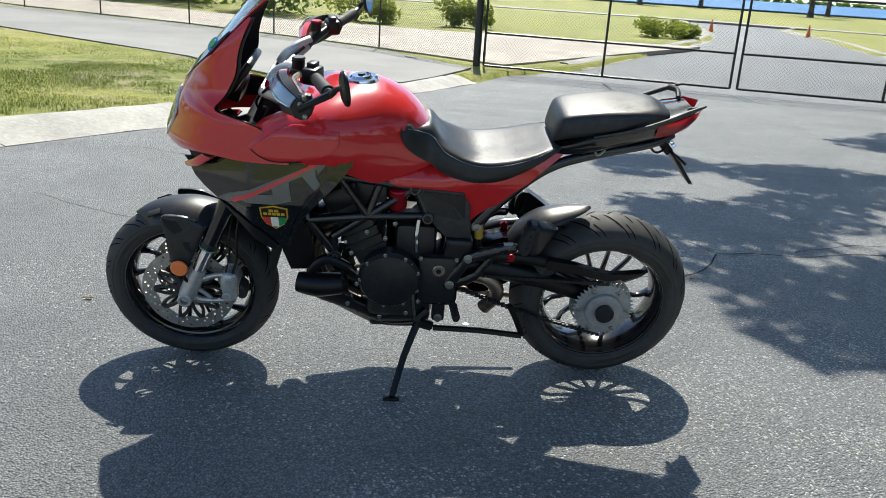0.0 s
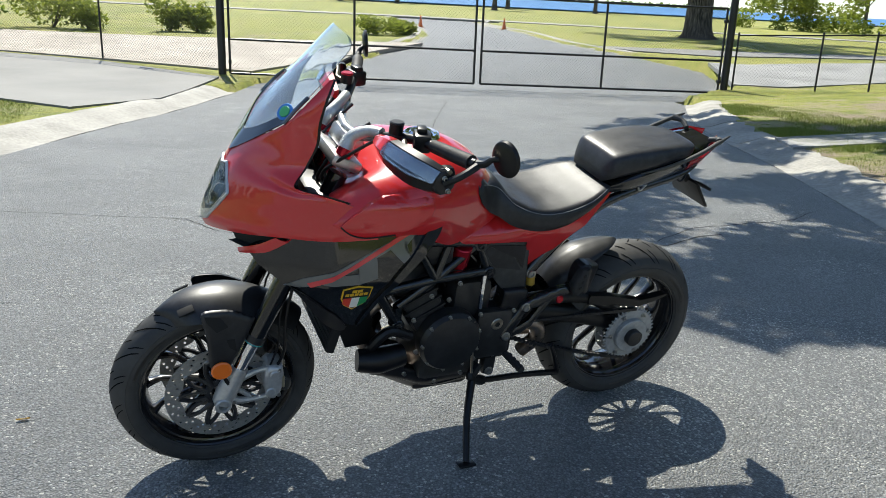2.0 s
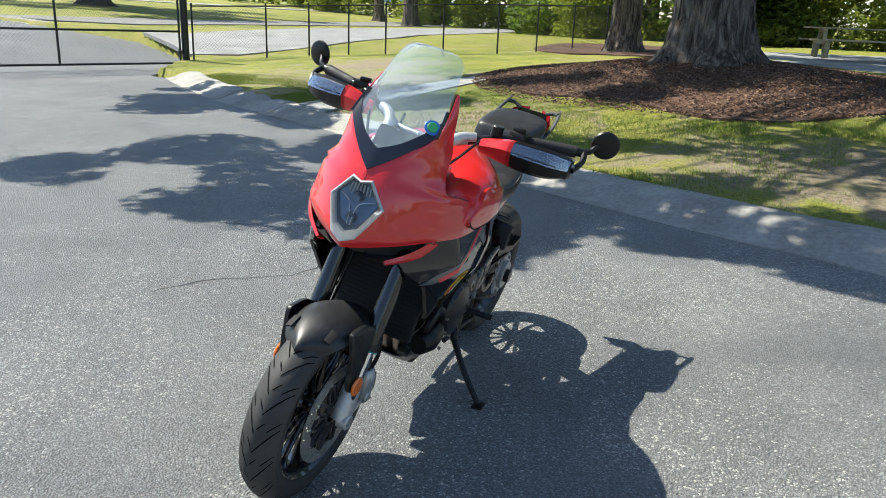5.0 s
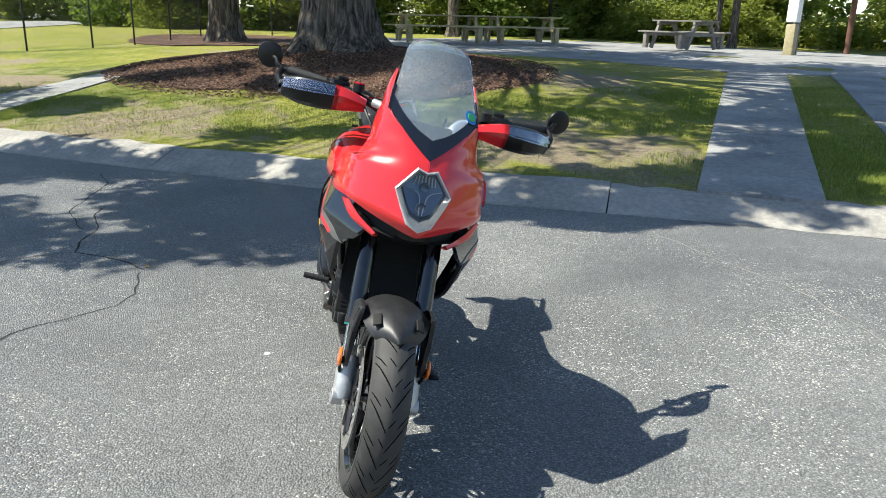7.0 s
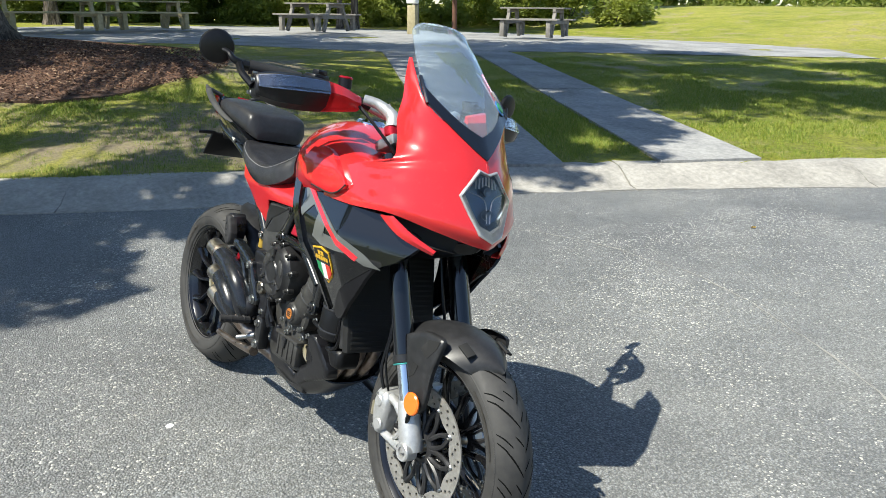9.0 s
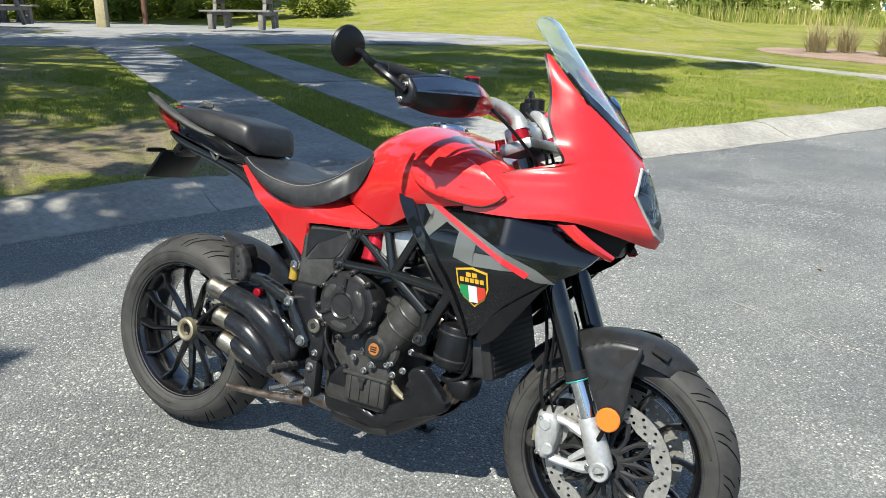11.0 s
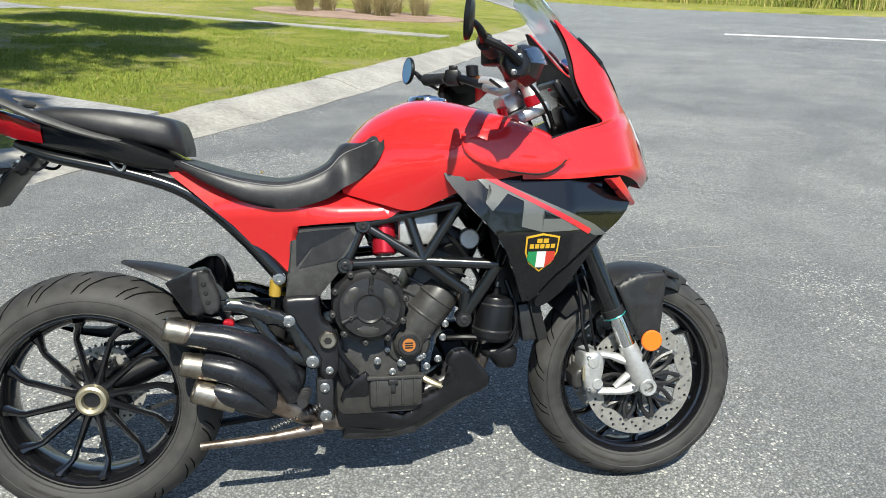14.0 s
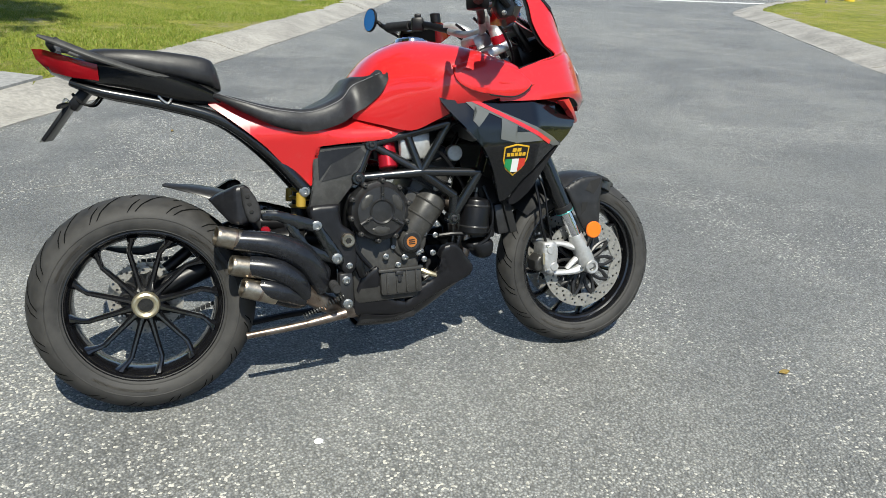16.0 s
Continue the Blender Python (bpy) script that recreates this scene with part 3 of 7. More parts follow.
def post(root, p, high, r, name="post"):
    z = ground_z(*p)
    bm = bmesh.new()
    tube(bm, [(*p, z - 0.1), (*p, z + high)], r, 12, 0)
    lathe(bm, [(r * 1.12, -0.01), (r * 1.12, 0.02), (r * 0.8, 0.045), (0.0005, 0.055)], (*p, z + high), (0, 0, 1), 12)
    return part(name, bm, FENCE_BLACK, root)


def rail(root, a, b, za, zb, r, name="rail"):
    bm = bmesh.new()
    tube(bm, [(*a, za), (*b, zb)], r, 8, 0)
    return part(name, bm, FENCE_BLACK, root)


def fence(pts, high, label, thick=0.022):
    root = thing("chain_link_fence", None, label, "fence", "wire fences")
    for p in pts:
        post(root, p, high, thick)
    for a, b in zip(pts, pts[1:]):
        rail(root, a, b, ground_z(*a) + high - 0.02, ground_z(*b) + high - 0.02, 0.017)
        bm = bmesh.new()
        wire_mesh(bm, a, b, 0.04, high - 0.02)
        part("wire_mesh", bm, FENCE_BLACK, root, smooth=0)
    return root


def gate_leaf(hinge, tip, bays):
    root = thing("gate_leaf", None, "black chain link swing gate leaf, closed", "gate", "drive gates")
    h, t = Vector(hinge), Vector(tip)
    high, z0 = 1.98, 0.10
    pts = [h.lerp(t, k / bays) for k in range(bays + 1)]
    zs = [rise(p.y) + 0.02 for p in pts]
    for k, (p, z) in enumerate(zip(pts, zs)):
        bm = bmesh.new()
        tube(bm, [(p.x, p.y, z + z0), (p.x, p.y, z + high)], 0.026, 10, 0)
        part("stile", bm, FENCE_BLACK, root)
    for f in (z0, 0.82, high):
        rail(root, pts[0], pts[-1], zs[0] + f, zs[-1] + f, 0.024)
    bm = bmesh.new()
    for a, b in zip(pts, pts[1:]):
        wire_mesh(bm, a, b, z0, high)
    part("wire_mesh", bm, FENCE_BLACK, root, smooth=0)
    for f in (0.35, 1.7):
        bm = bmesh.new()
        box(bm, -0.03, 0.03, -0.05, 0.05, -0.04, 0.04, 0.008, Matrix.Translation((pts[0].x, pts[0].y, zs[0] + f)))
        part("hinge", bm, FENCE_BLACK, root)
    for f in (0.30, 1.25):
        bm = bmesh.new()
        box(bm, -0.02, 0.02, -0.02, 0.02, -0.06, 0.06, 0.006, Matrix.Translation((pts[-1].x, pts[-1].y, zs[-1] + f)))
        part("latch", bm, FENCE_BLACK, root)
    return root


GATE_R, GATE_M, GATE_L = (-11.95, -12.25), (-6.35, -13.85), (-0.95, -15.35)
for p, lab in ((GATE_R, "thick black gate post on the lawn corner"), (GATE_L, "thick black gate post beside the lane")):
    root = thing("gate_post", None, lab, "gate post", "gate posts")
    post(root, p, 2.45, 0.085)
gr, gm, gl = Vector(GATE_R), Vector(GATE_M), Vector(GATE_L)
gate_leaf(gr.lerp(gm, 0.025), gr.lerp(gm, 0.988), 2)
gate_leaf(gl.lerp(gm, 0.03), gl.lerp(gm, 0.986), 2)
fence([(-0.95, -15.45), (1.5, -18.1), (4.7, -20.25), (7.7, -22.1), (11.1, -23.7), (14.3, -25.1), (20, -28), (26, -31)], 1.98, "tall black chain link fence along the lane")
fence([(-12.1, -12.15), (-13.6, -11.15), (-14.5, -10.5), (-15.2, -9.75), (-15.65, -8.9), (-16.2, -7.5), (-17.0, -6.3), (-18.4, -5.7), (-20.2, -5.2), (-23.0, -4.9), (-26, -3.0), (-30, -2.0), (-34, -1.2)], 1.25, "low black chain link fence behind the oak")
sign = thing("warning_sign", None, "small orange and black notice wired to the fence", "sign")
sx, sy = 0.55, -17.1
bm = bmesh.new()
box(bm, -0.20, 0.20, -0.004, 0.004, -0.14, 0.14, 0.003, pose(sx, sy, ground_z(sx, sy) + 1.62, 0, 0, -47))
board = part("board", bm, material("sign_orange", (0.75, 0.17, 0.03), 0.5), sign)
for z, h, w in ((0.09, 0.045, 0.19), (-0.01, 0.02, 0.12), (-0.07, 0.02, 0.15)):
    bm = bmesh.new()
    box(bm, -w, w, 0.0045, 0.007, z - h, z + h, 0, pose(sx, sy, ground_z(sx, sy) + 1.62, 0, 0, -47))
    part("bar", bm, BADGE_BLACK, sign)


# ---- trees, shrubs ----
def leaf_mesh(name, clumps, count, size, mat, parent, seed, up=0.35):
    """Many small bent leaf sprays scattered in clumps (centre, radii)."""
    rng = np.random.default_rng(seed)
    weights = np.array([c[1][0] * c[1][1] * c[1][2] for c in clumps]) ** 0.75
    pick = rng.choice(len(clumps), size=count, p=weights / weights.sum())
    cen = np.array([c[0] for c in clumps], float)[pick]
    rad = np.array([c[1] for c in clumps], float)[pick]
    v = rng.normal(size=(count, 3))
    v /= np.linalg.norm(v, axis=1)[:, None]
    p = cen + v * rad * (rng.random(count)[:, None] ** 0.42)
    a = rng.normal(size=(count, 3))
    a[:, 2] *= 0.6
    a /= np.linalg.norm(a, axis=1)[:, None]
    b = np.cross(a, rng.normal(size=(count, 3)) + np.array([0, 0, up]))
    b /= np.linalg.norm(b, axis=1)[:, None] + 1e-9
    s = size * rng.uniform(0.55, 1.35, count)[:, None]
    n = np.cross(a, b) * s * 0.22
    q = np.stack([p - a * s * 0.9, p + b * s * 0.42 + n, p + a * s * 0.9, p - b * s * 0.42 + n], 1).reshape(-1, 3)
    me = bpy.data.meshes.new(name)
    idx = np.arange(count * 4).reshape(-1, 4)
    me.from_pydata([tuple(r) for r in q], [], [f for i in idx for f in ((int(i[0]), int(i[1]), int(i[2])), (int(i[0]), int(i[2]), int(i[3])))])
    me.materials.append(mat)
    ob = new(name, me)
    if parent is not None:
        ob.parent = parent
    return ob


def oak(x, y, high, r, crown, leaves, leaf, label, seed, limbs=7, lean=0.0, shade_boughs=()):
    """A trunk with flared roots, limbs and a ragged crown of leaf clumps."""
    rng = random.Random(seed)
    z = ground_z(x, y) - 0.12
    root = thing("oak_tree", None, label, "tree", "park trees")
    bm = bmesh.new()
    rows = []
    for h, k in ((0, 1.75), (0.12, 1.45), (0.35, 1.18), (0.8, 1.03), (1.6, 0.96), (2.6, 0.93), (3.8, 0.96), (5.0, 0.85), (high * 0.6, 0.5)):
        row = []
        for i in range(40):
            a = 2 * math.pi * i / 40
            flare = 1 + (0.16 * math.cos(5 * a + seed) + 0.08 * math.cos(9 * a)) * max(0, 1 - h / 1.0)
            ridge = 1 + 0.022 * math.cos(17 * a + 2.2 * h + seed) + 0.03 * noise.noise((math.cos(a) * 3, math.sin(a) * 3, h * 0.9 + seed))
            row.append((x + lean * h + r * k * flare * ridge * math.cos(a), y + r * k * flare * ridge * math.sin(a), z + h))
        rows.append(row)
    grid_faces(bm, rows, closed=True, cap=True)
    part("trunk", bm, BARK, root, "furrowed grey-brown trunk")
    tips = []
    for i in range(limbs):
        a = 2 * math.pi * i / limbs + rng.uniform(-0.3, 0.3)
        reach = crown * rng.uniform(0.65, 0.95)
        h0 = high * rng.uniform(0.30, 0.48)
        end = Vector((x + reach * math.cos(a), y + reach * math.sin(a), z + high * rng.uniform(0.5, 0.85)))
        start = Vector((x + lean * h0, y, z + h0))
        mid = start.lerp(end, 0.5) + Vector((0, 0, high * 0.06))
        bm = bmesh.new()
        tube(bm, [start, mid, end], [r * 0.32, r * 0.16, r * 0.04], 8, 4)
        part("limb", bm, BARK, root)
        tips += [(end, 1.0), (mid + Vector((0, 0, high * 0.1)), 0.9)]
    clumps = []
    for c, k in tips:
        for j in range(3):
            o = Vector((rng.uniform(-1, 1), rng.uniform(-1, 1), rng.uniform(-0.5, 0.6))) * crown * 0.24
            s = crown * rng.uniform(0.13, 0.26) * k
            clumps.append((tuple(c + o), (s, s, s * 0.62)))
    clumps.append(((x, y, z + high * 0.85), (crown * 0.4, crown * 0.4, high * 0.12)))
    boughs = []
    # boughs out of view, set back towards the sun from the spot to shade
    for sx, sy, h, s in shade_boughs:
        c = Vector((sx - 0.02 * h, sy - 0.687 * h, h))
        bm = bmesh.new()
        start = Vector((x, y, z + min(h * 0.7, high * 0.45)))
        tube(bm, [start, start.lerp(c, 0.55) + Vector((rng.uniform(-0.8, 0.8), rng.uniform(-0.8, 0.8), 0.8)), c], [r * 0.06, r * 0.035, r * 0.012], 6, 4)
        part("limb", bm, BARK, root)
        for j in range(4):
            o = Vector((rng.uniform(-1, 1), rng.uniform(-1, 1), rng.uniform(-0.4, 0.4))) * s * 0.55
            k = s * rng.uniform(0.4, 0.75)
            boughs.append((tuple(c + o), (k, k, k * 0.5)))
    if boughs:
        leaf_mesh("shade_bough_leaves", boughs, 81000, leaf * 0.9, LEAF, root, seed + 1)
    crown_ob = leaf_mesh("crown", clumps, leaves, leaf, LEAF, root, seed)
    crown_ob["label"] = "ragged crown of small dark green leaves"
    return root


# unseen boughs added to shade the drive and the north lawn: the spot that each one shades, its height and its spread
SHADE_BOUGHS = [(-5.2, -3.3, 6.8, 0.55), (-5.9, -4.5, 6.9, 0.5), (-6.9, -6.3, 7.0, 0.6), (-8.3, -8.6, 7.2, 0.7), (-4.7, -2.5, 6.6, 0.5), (-4.4, -1.8, 6.5, 0.8), (-6.2, -5.2, 7.0, 0.7), (-7.5, -7.4, 7.0, 0.8), (-3.7, -0.1, 6.3, 0.6), (-2.2, -5.0, 7.0, 1.0), (-3.4, -3.8, 6.5, 1.3), (-2.2, -2.6, 6.5, 1.1), (-3.6, -1.2, 6.0, 1.3), (-2.1, -0.9, 6.2, 0.9), (-3.1, 0.6, 6.0, 1.0), 
          (-2.9, 2.6, 7.0, 0.6), (-6.6, -7.0, 7.0, 1.3), (-8.2, -5.5, 7.0, 1.4), (-2.3, 14.6, 11.5, 1.0), (-3.6, 13.2, 11.5, 1.6), (-3.0, 10.7, 11.0, 1.4), (-5.6, 14.0, 12.0, 1.6), (-5.6, 11.5, 11.5, 1.8), (-5.0, 9.2, 11.0, 1.4),
          (-8.0, 13.0, 12.0, 1.8), (-8.2, 10.0, 12.0, 1.8), (-7.5, 7.0, 10.0, 1.2), (-10.5, 12.0, 12.0, 1.6), (-4.6, -2.6, 6.5, 1.1), (-3.9, 0.4, 6.5, 0.9), (-8.0, 4.6, 8.5, 0.9), (-3.4, 3.6, 8.0, 0.8),
          (-4.4, 4.7, 8.5, 1.0), (-3.7, 5.6, 8.8, 0.7), (-5.0, 6.3, 9.0, 1.0), (-6.3, 5.7, 9.0, 1.1), (-6.7, 7.8, 9.5, 1.1), (-8.8, 7.6, 9.5, 1.1), (-4.0, 7.6, 9.5, 0.9), (-9.6, 9.2, 10.0, 1.0),
          (-2.95, 0.9, 7.0, 0.6), (-2.75, 1.7, 7.0, 0.6), (-2.8, 2.5, 7.2, 0.6), (-2.85, 3.2, 7.5, 0.6), (-3.3, 1.9, 7.0, 0.7), (-3.4, 2.8, 7.4, 0.6),
          (-3.0, 4.1, 8.0, 0.6), (-3.6, 4.4, 8.2, 0.7), (-2.6, 4.7, 8.0, 0.5), (-3.3, 5.3, 8.5, 0.7), (-4.6, 5.4, 8.5, 0.8), (-5.6, 7.0, 9.0, 0.9), (-4.5, 6.9, 9.0, 0.8), (-7.5, 6.4, 9.0, 1.0), (-7.8, 8.6, 9.5, 0.9), (-6.0, 4.8, 8.8, 0.9),
          (-9.2, -2.2, 8.0, 1.1), (-11.2, -3.2, 8.5, 1.2), (-9.6, 0.6, 8.0, 1.2), (-13.0, -1.6, 9.0, 1.3), (-8.0, -0.4, 7.5, 0.9), (-11.6, 1.6, 8.5, 1.2), (-7.4, -3.6, 7.5, 0.9),
          (-4.3, -0.9, 6.3, 0.6), (-3.95, -0.35, 6.3, 0.5), (-5.3, -0.8, 6.8, 0.6), (-5.8, 0.1, 7.0, 0.6)]
oak(*TREE, 15.0, 0.60, 7.0, 26000, 0.14, "broad oak with a thick furrowed trunk in a mulch bed", 11, 9, 0.0, SHADE_BOUGHS)
oak(-20.2, -3.7, 13.0, 0.42, 6.5, 9000, 0.22, "dark-trunked oak standing on mulch near the fence", 5, 7)
oak(-33.5, -39.8, 13.0, 0.85, 9.0, 9000, 0.34, "lone spreading oak in the meadow past the gate", 7, 8)
for k, (px, py, h) in enumerate(((-50, -106, 9), (-29.8, -119, 9.5), (-41, -125, 8), (-104, -124, 11), (-75, -118, 9), (-130, -110, 12), (-60, -122, 8))):
    oak(px, py, h, 0.35, h * 0.42, 1600, 0.55, "distant tree on the lake shore", 40 + k, 5)
for k, (px, py, h, r) in enumerate(((-29.6, 3.9, 12, 0.22), (-23.6, 13.0, 11, 0.13), (-24.0, 12.6, 10, 0.10), (-36, -6, 12, 0.35), (-33, 9, 12, 0.3), (-42, -22, 12, 0.45), (-52, -30, 12, 0.4))):
    oak(px, py, h, r, 4.0, 2600, 0.34, "slim tree at the edge of the woods", 60 + k, 5)


def shrub(x, y, w, h, count, leaf, mat, label, seed, name="shrub"):
    z = ground_z(x, y)
    rng = random.Random(seed)
    clumps = [((x + rng.uniform(-1, 1) * w * 0.6, y + rng.uniform(-1, 1) * w * 0.6, z + h * rng.uniform(0.25, 0.75)), (w * 0.45, w * 0.45, h * 0.32)) for _ in range(7)]
    clumps.append(((x, y, z + h * 0.3), (w * 0.6, w * 0.6, h * 0.34)))
    root = thing(name, None, label, "shrub", "shrubs")
    bm = bmesh.new()
    for k in range(5):
        tube(bm, [(x, y, z - 0.05), (x + rng.uniform(-0.4, 0.4) * w, y + rng.uniform(-0.4, 0.4) * w, z + h * 0.6)], [0.03, 0.01], 5, 0)
    part("stems", bm, BARK, root)
    leaf_mesh("foliage", clumps, count, leaf, mat, root, seed)
    return root


for k, (sx, sy, w, h) in enumerate(((3.4, -29.6, 1.4, 1.6), (2.2, -29.2, 1.0, 1.2), (-0.6, -29.8, 0.9, 1.5), (-1.6, -29.6, 0.7, 1.2), (-9.6, -32.4, 1.3, 1.0), (-11.0, -32.8, 0.8, 0.7))):
    shrub(sx, sy, w, h, 1100, 0.10, LEAF_SUN, "bushy green shrub on the meadow edge", 80 + k)
for k, (sx, sy, w, h) in enumerate(((-30.5, 12.0, 1.5, 1.7), (-29.5, 14.0, 1.4, 1.5), (-28.5, 16.2, 1.5, 1.6), (-26.5, 18.8, 1.5, 1.4), (-24.6, 20.8, 1.4, 1.3), (-21.5, 21.5, 1.7, 2.2), (-19.6, 22.3, 1.5, 1.8), (-31.2, 9.0, 1.2, 1.3))):
    shrub(sx, sy, w, h, 1500, 0.13, LEAF_SUN, "sunlit shrub before the woods", 100 + k)


def woods(name, line, depth, high, count, leaf, mat, label, seed, low=0.0):
    """A belt of foliage along a line in plan, of uneven height."""
    rng = random.Random(seed)
    clumps = []
    for (ax, ay), (bx, by) in zip(line, line[1:]):
        n = max(2, int(math.hypot(bx - ax, by - ay) / 2.0))
        for i in range(n):
            f = (i + rng.random()) / n
            x, y = ax + (bx - ax) * f + rng.uniform(-1, 1) * depth * 0.5, ay + (by - ay) * f + rng.uniform(-1, 1) * depth * 0.5
            z = ground_z(x, y)
            h = high * rng.uniform(0.55, 1.1)
            for j in range(3):
                s = rng.uniform(1.0, 2.2)
                clumps.append(((x + rng.uniform(-1.5, 1.5), y + rng.uniform(-1.5, 1.5), z + low + h * (j + 0.4) / 3), (s, s, h / 4.2)))
    ob = leaf_mesh(name, clumps, count, leaf, mat, None, seed)
    return tagged(ob, label, "woods", kind="stuff")


woods("woods", [(-36, -9), (-37, 0), (-35, 8), (-33, 14), (-29, 20), (-24, 24.5)], 5, 9, 62000, 0.19, LEAF, "dense green woods behind the picnic terrace", 201)
woods("understory", [(-35, -9), (-36, 0), (-34, 8), (-32, 14), (-28.5, 20), (-23.5, 24)], 3.5, 3.2, 56000, 0.13, LEAF_SUN, "thick undergrowth at the foot of the woods", 211)
woods("far_woods", [(-70, -75), (-75, -50), (-60, -34), (-48, -20), (-42, -12), (-38, -8)], 7, 9, 42000, 0.28, LEAF_SUN, "far belt of trees beyond the park road", 202)
woods("lane_woods", [(5, -32.5), (10, -35), (18, -40), (34, -50), (60, -60)], 4, 8, 30000, 0.2, LEAF, "dark woods behind the gravel strip", 203)
woods("reed_belt", [(-40, 52), (-20, 54), (0, 58), (14, 62), (22, 50), (34, 42), (60, 34), (90, 28)], 6, 2.2, 16000, 0.36, LEAF_SUN, "pale reeds and scrub beyond the road", 204)
woods("east_woods", [(60, 70), (80, 30), (80, -10), (60, -50)], 8, 10, 12000, 0.6, LEAF, "tree belt far behind the car park", 205)
woods("north_woods", [(-60, 80), (-20, 90), (30, 95), (70, 80)], 8, 8, 10000, 0.6, LEAF, "tree line far beyond the reeds", 206)
woods("hill_woods", [(-62, 24), (-52, 40), (-40, 54), (-24, 66)], 7, 9, 12000, 0.5, LEAF, "trees behind the grassy hill", 208)
woods("shore_line", [(-900, -980), (-300, -1000), (300, -1000), (900, -980)], 20, 5, 6000, 4.0, LEAF, "faint far shore of the lake", 207)


# ---- tussocks of ornamental grass ----
def tussock(x, y, h, seed):
    z = ground_z(x, y) + 0.02
    rng = random.Random(seed)
    root = thing("ornamental_grass", None, "dry tan tussock of ornamental grass", "ornamental grass", "mulch island grasses")
    bm = bmesh.new()
    for k in range(420):
        a, lean = rng.uniform(0, 2 * math.pi), rng.uniform(0.1, 1.25)
        bx, by = x + rng.uniform(-0.2, 0.2), y + rng.uniform(-0.2, 0.2)
        hh = h * rng.uniform(0.45, 1.05) * (1.1 - 0.35 * lean)
        p = [(bx, by, z), (bx + math.cos(a) * lean * 0.2, by + math.sin(a) * lean * 0.2, z + hh * 0.6), (bx + math.cos(a) * lean * 0.6, by + math.sin(a) * lean * 0.6, z + hh)]
        w = Vector((-math.sin(a), math.cos(a), 0)) * 0.005
        grid_faces(bm, [[Vector(q) - w * f, Vector(q) + w * f] for q, f in zip(p, (1, 0.9, 0.2))])
    part("blades", bm, STRAW, root, smooth=0)


STRAW = speckled("dry_grass", (0.24, 0.20, 0.09), (0.48, 0.41, 0.22), 6, big=1.0, bump_by=0)
for k, (gx, gy) in enumerate(((-1.3, 20.4), (-0.7, 21.2), (0.3, 20.6), (1.2, 21.6), (0.8, 20.0), (1.9, 20.9))):
    tussock(gx, gy, 0.85, 300 + k)
mark = thing("marker_post", Matrix.Translation((0.2, 21.4, ground_z(0.2, 21.4))), "brown wooden marker post with a small blue plate", "post")
bm = bmesh.new()
box(bm, -0.07, 0.07, -0.07, 0.07, -0.1, 1.35, 0.01)
part("shaft", bm, material("brown_stain", (0.09, 0.045, 0.025), 0.7), mark)
bm = bmesh.new()
box(bm, -0.2, 0.2, -0.085, -0.073, 1.1, 1.32, 0.004)
part("plate", bm, LOGO_BLUE, mark)


# ---- picnic tables ----
def picnic_table(m, mat, label, length=1.85):
    root = thing("picnic_table", m, label, "picnic table", "picnic tables")
    L = length / 2
    for k in range(5):
        bm = bmesh.new()
        y = -0.36 + 0.15 * k
        box(bm, -L, L, y, y + 0.138, 0.715, 0.755, 0.006)
        part("top_board", bm, mat, root)
    for s in (-1, 1):
        for k in range(2):
            bm = bmesh.new()
            y = s * (0.66 + 0.15 * k)
            box(bm, -L, L, y - 0.069, y + 0.069, 0.42, 0.46, 0.006)
            part("bench_board", bm, mat, root)
        for u in (-L * 0.72, L * 0.72):
            bm = bmesh.new()
            tube(bm, [(u, s * 0.26, 0.715), (u, s * 0.56, 0)], 0.062, 4, 0)
            part("leg", bm, mat, root)
            bm = bmesh.new()
            box(bm, u - 0.06, u + 0.06, s * 0.78 - 0.06, s * 0.78 + 0.06, 0, 0.42, 0.006)
            part("bench_leg", bm, mat, root)
    for u in (-L * 0.72, L * 0.72):
        bm = bmesh.new()
        box(bm, u - 0.045, u + 0.045, -0.82, 0.82, 0.33, 0.42, 0.006)
        part("cross_beam", bm, mat, root)
        bm = bmesh.new()
        box(bm, u - 0.045, u + 0.045, -0.36, 0.36, 0.63, 0.715, 0.006)
        part("top_beam", bm, mat, root)
    return root


def on_terrace(x, y, turn):
    return pose(x, y, lawn(x, y) + 0.09, 0, 0, turn)


picnic_table(on_terrace(-20.6, 2.4, 100), WEATHERED, "long mossy wooden picnic table with benches", 2.9)
picnic_table(on_terrace(-21.2, 5.0, 98), WEATHERED, "second mossy picnic table beyond the first", 2.4)
picnic_table(on_terrace(-18.6, 9.1, 25), GREY_WOOD, "grey weathered picnic table", 1.8)
picnic_table(on_terrace(-14.4, 13.6, 30), GREY_WOOD, "grey weathered picnic table", 1.8)


def pole(x, y, h, r, mat, label, name="utility_pole"):
    root = thing(name, None, label, "pole")
    z = ground_z(x, y) - 0.1
    bm = bmesh.new()
    tube(bm, [(x, y, z), (x, y, z + h)], [r, r * 0.85], 12, 0)
    part("shaft", bm, mat, root)
    return root, z


up, z = pole(-18.5, 12.35, 7.0, 0.10, GREY_WOOD, "grey utility pole with a pale meter box")
bm = bmesh.new()
box(bm, -0.16, 0.16, -0.12, 0.12, 0, 0.85, 0.03, pose(-18.28, 12.1, z + 1.0, 0, 0, 30))
box(bm, -0.10, 0.10, -0.08, 0.08, 0.8, 1.5, 0.03, pose(-18.3, 12.12, z + 1.0, 0, 0, 30))
part("meter_box", bm, BADGE_WHITE, up, "pale metal meter box")
bm = bmesh.new()
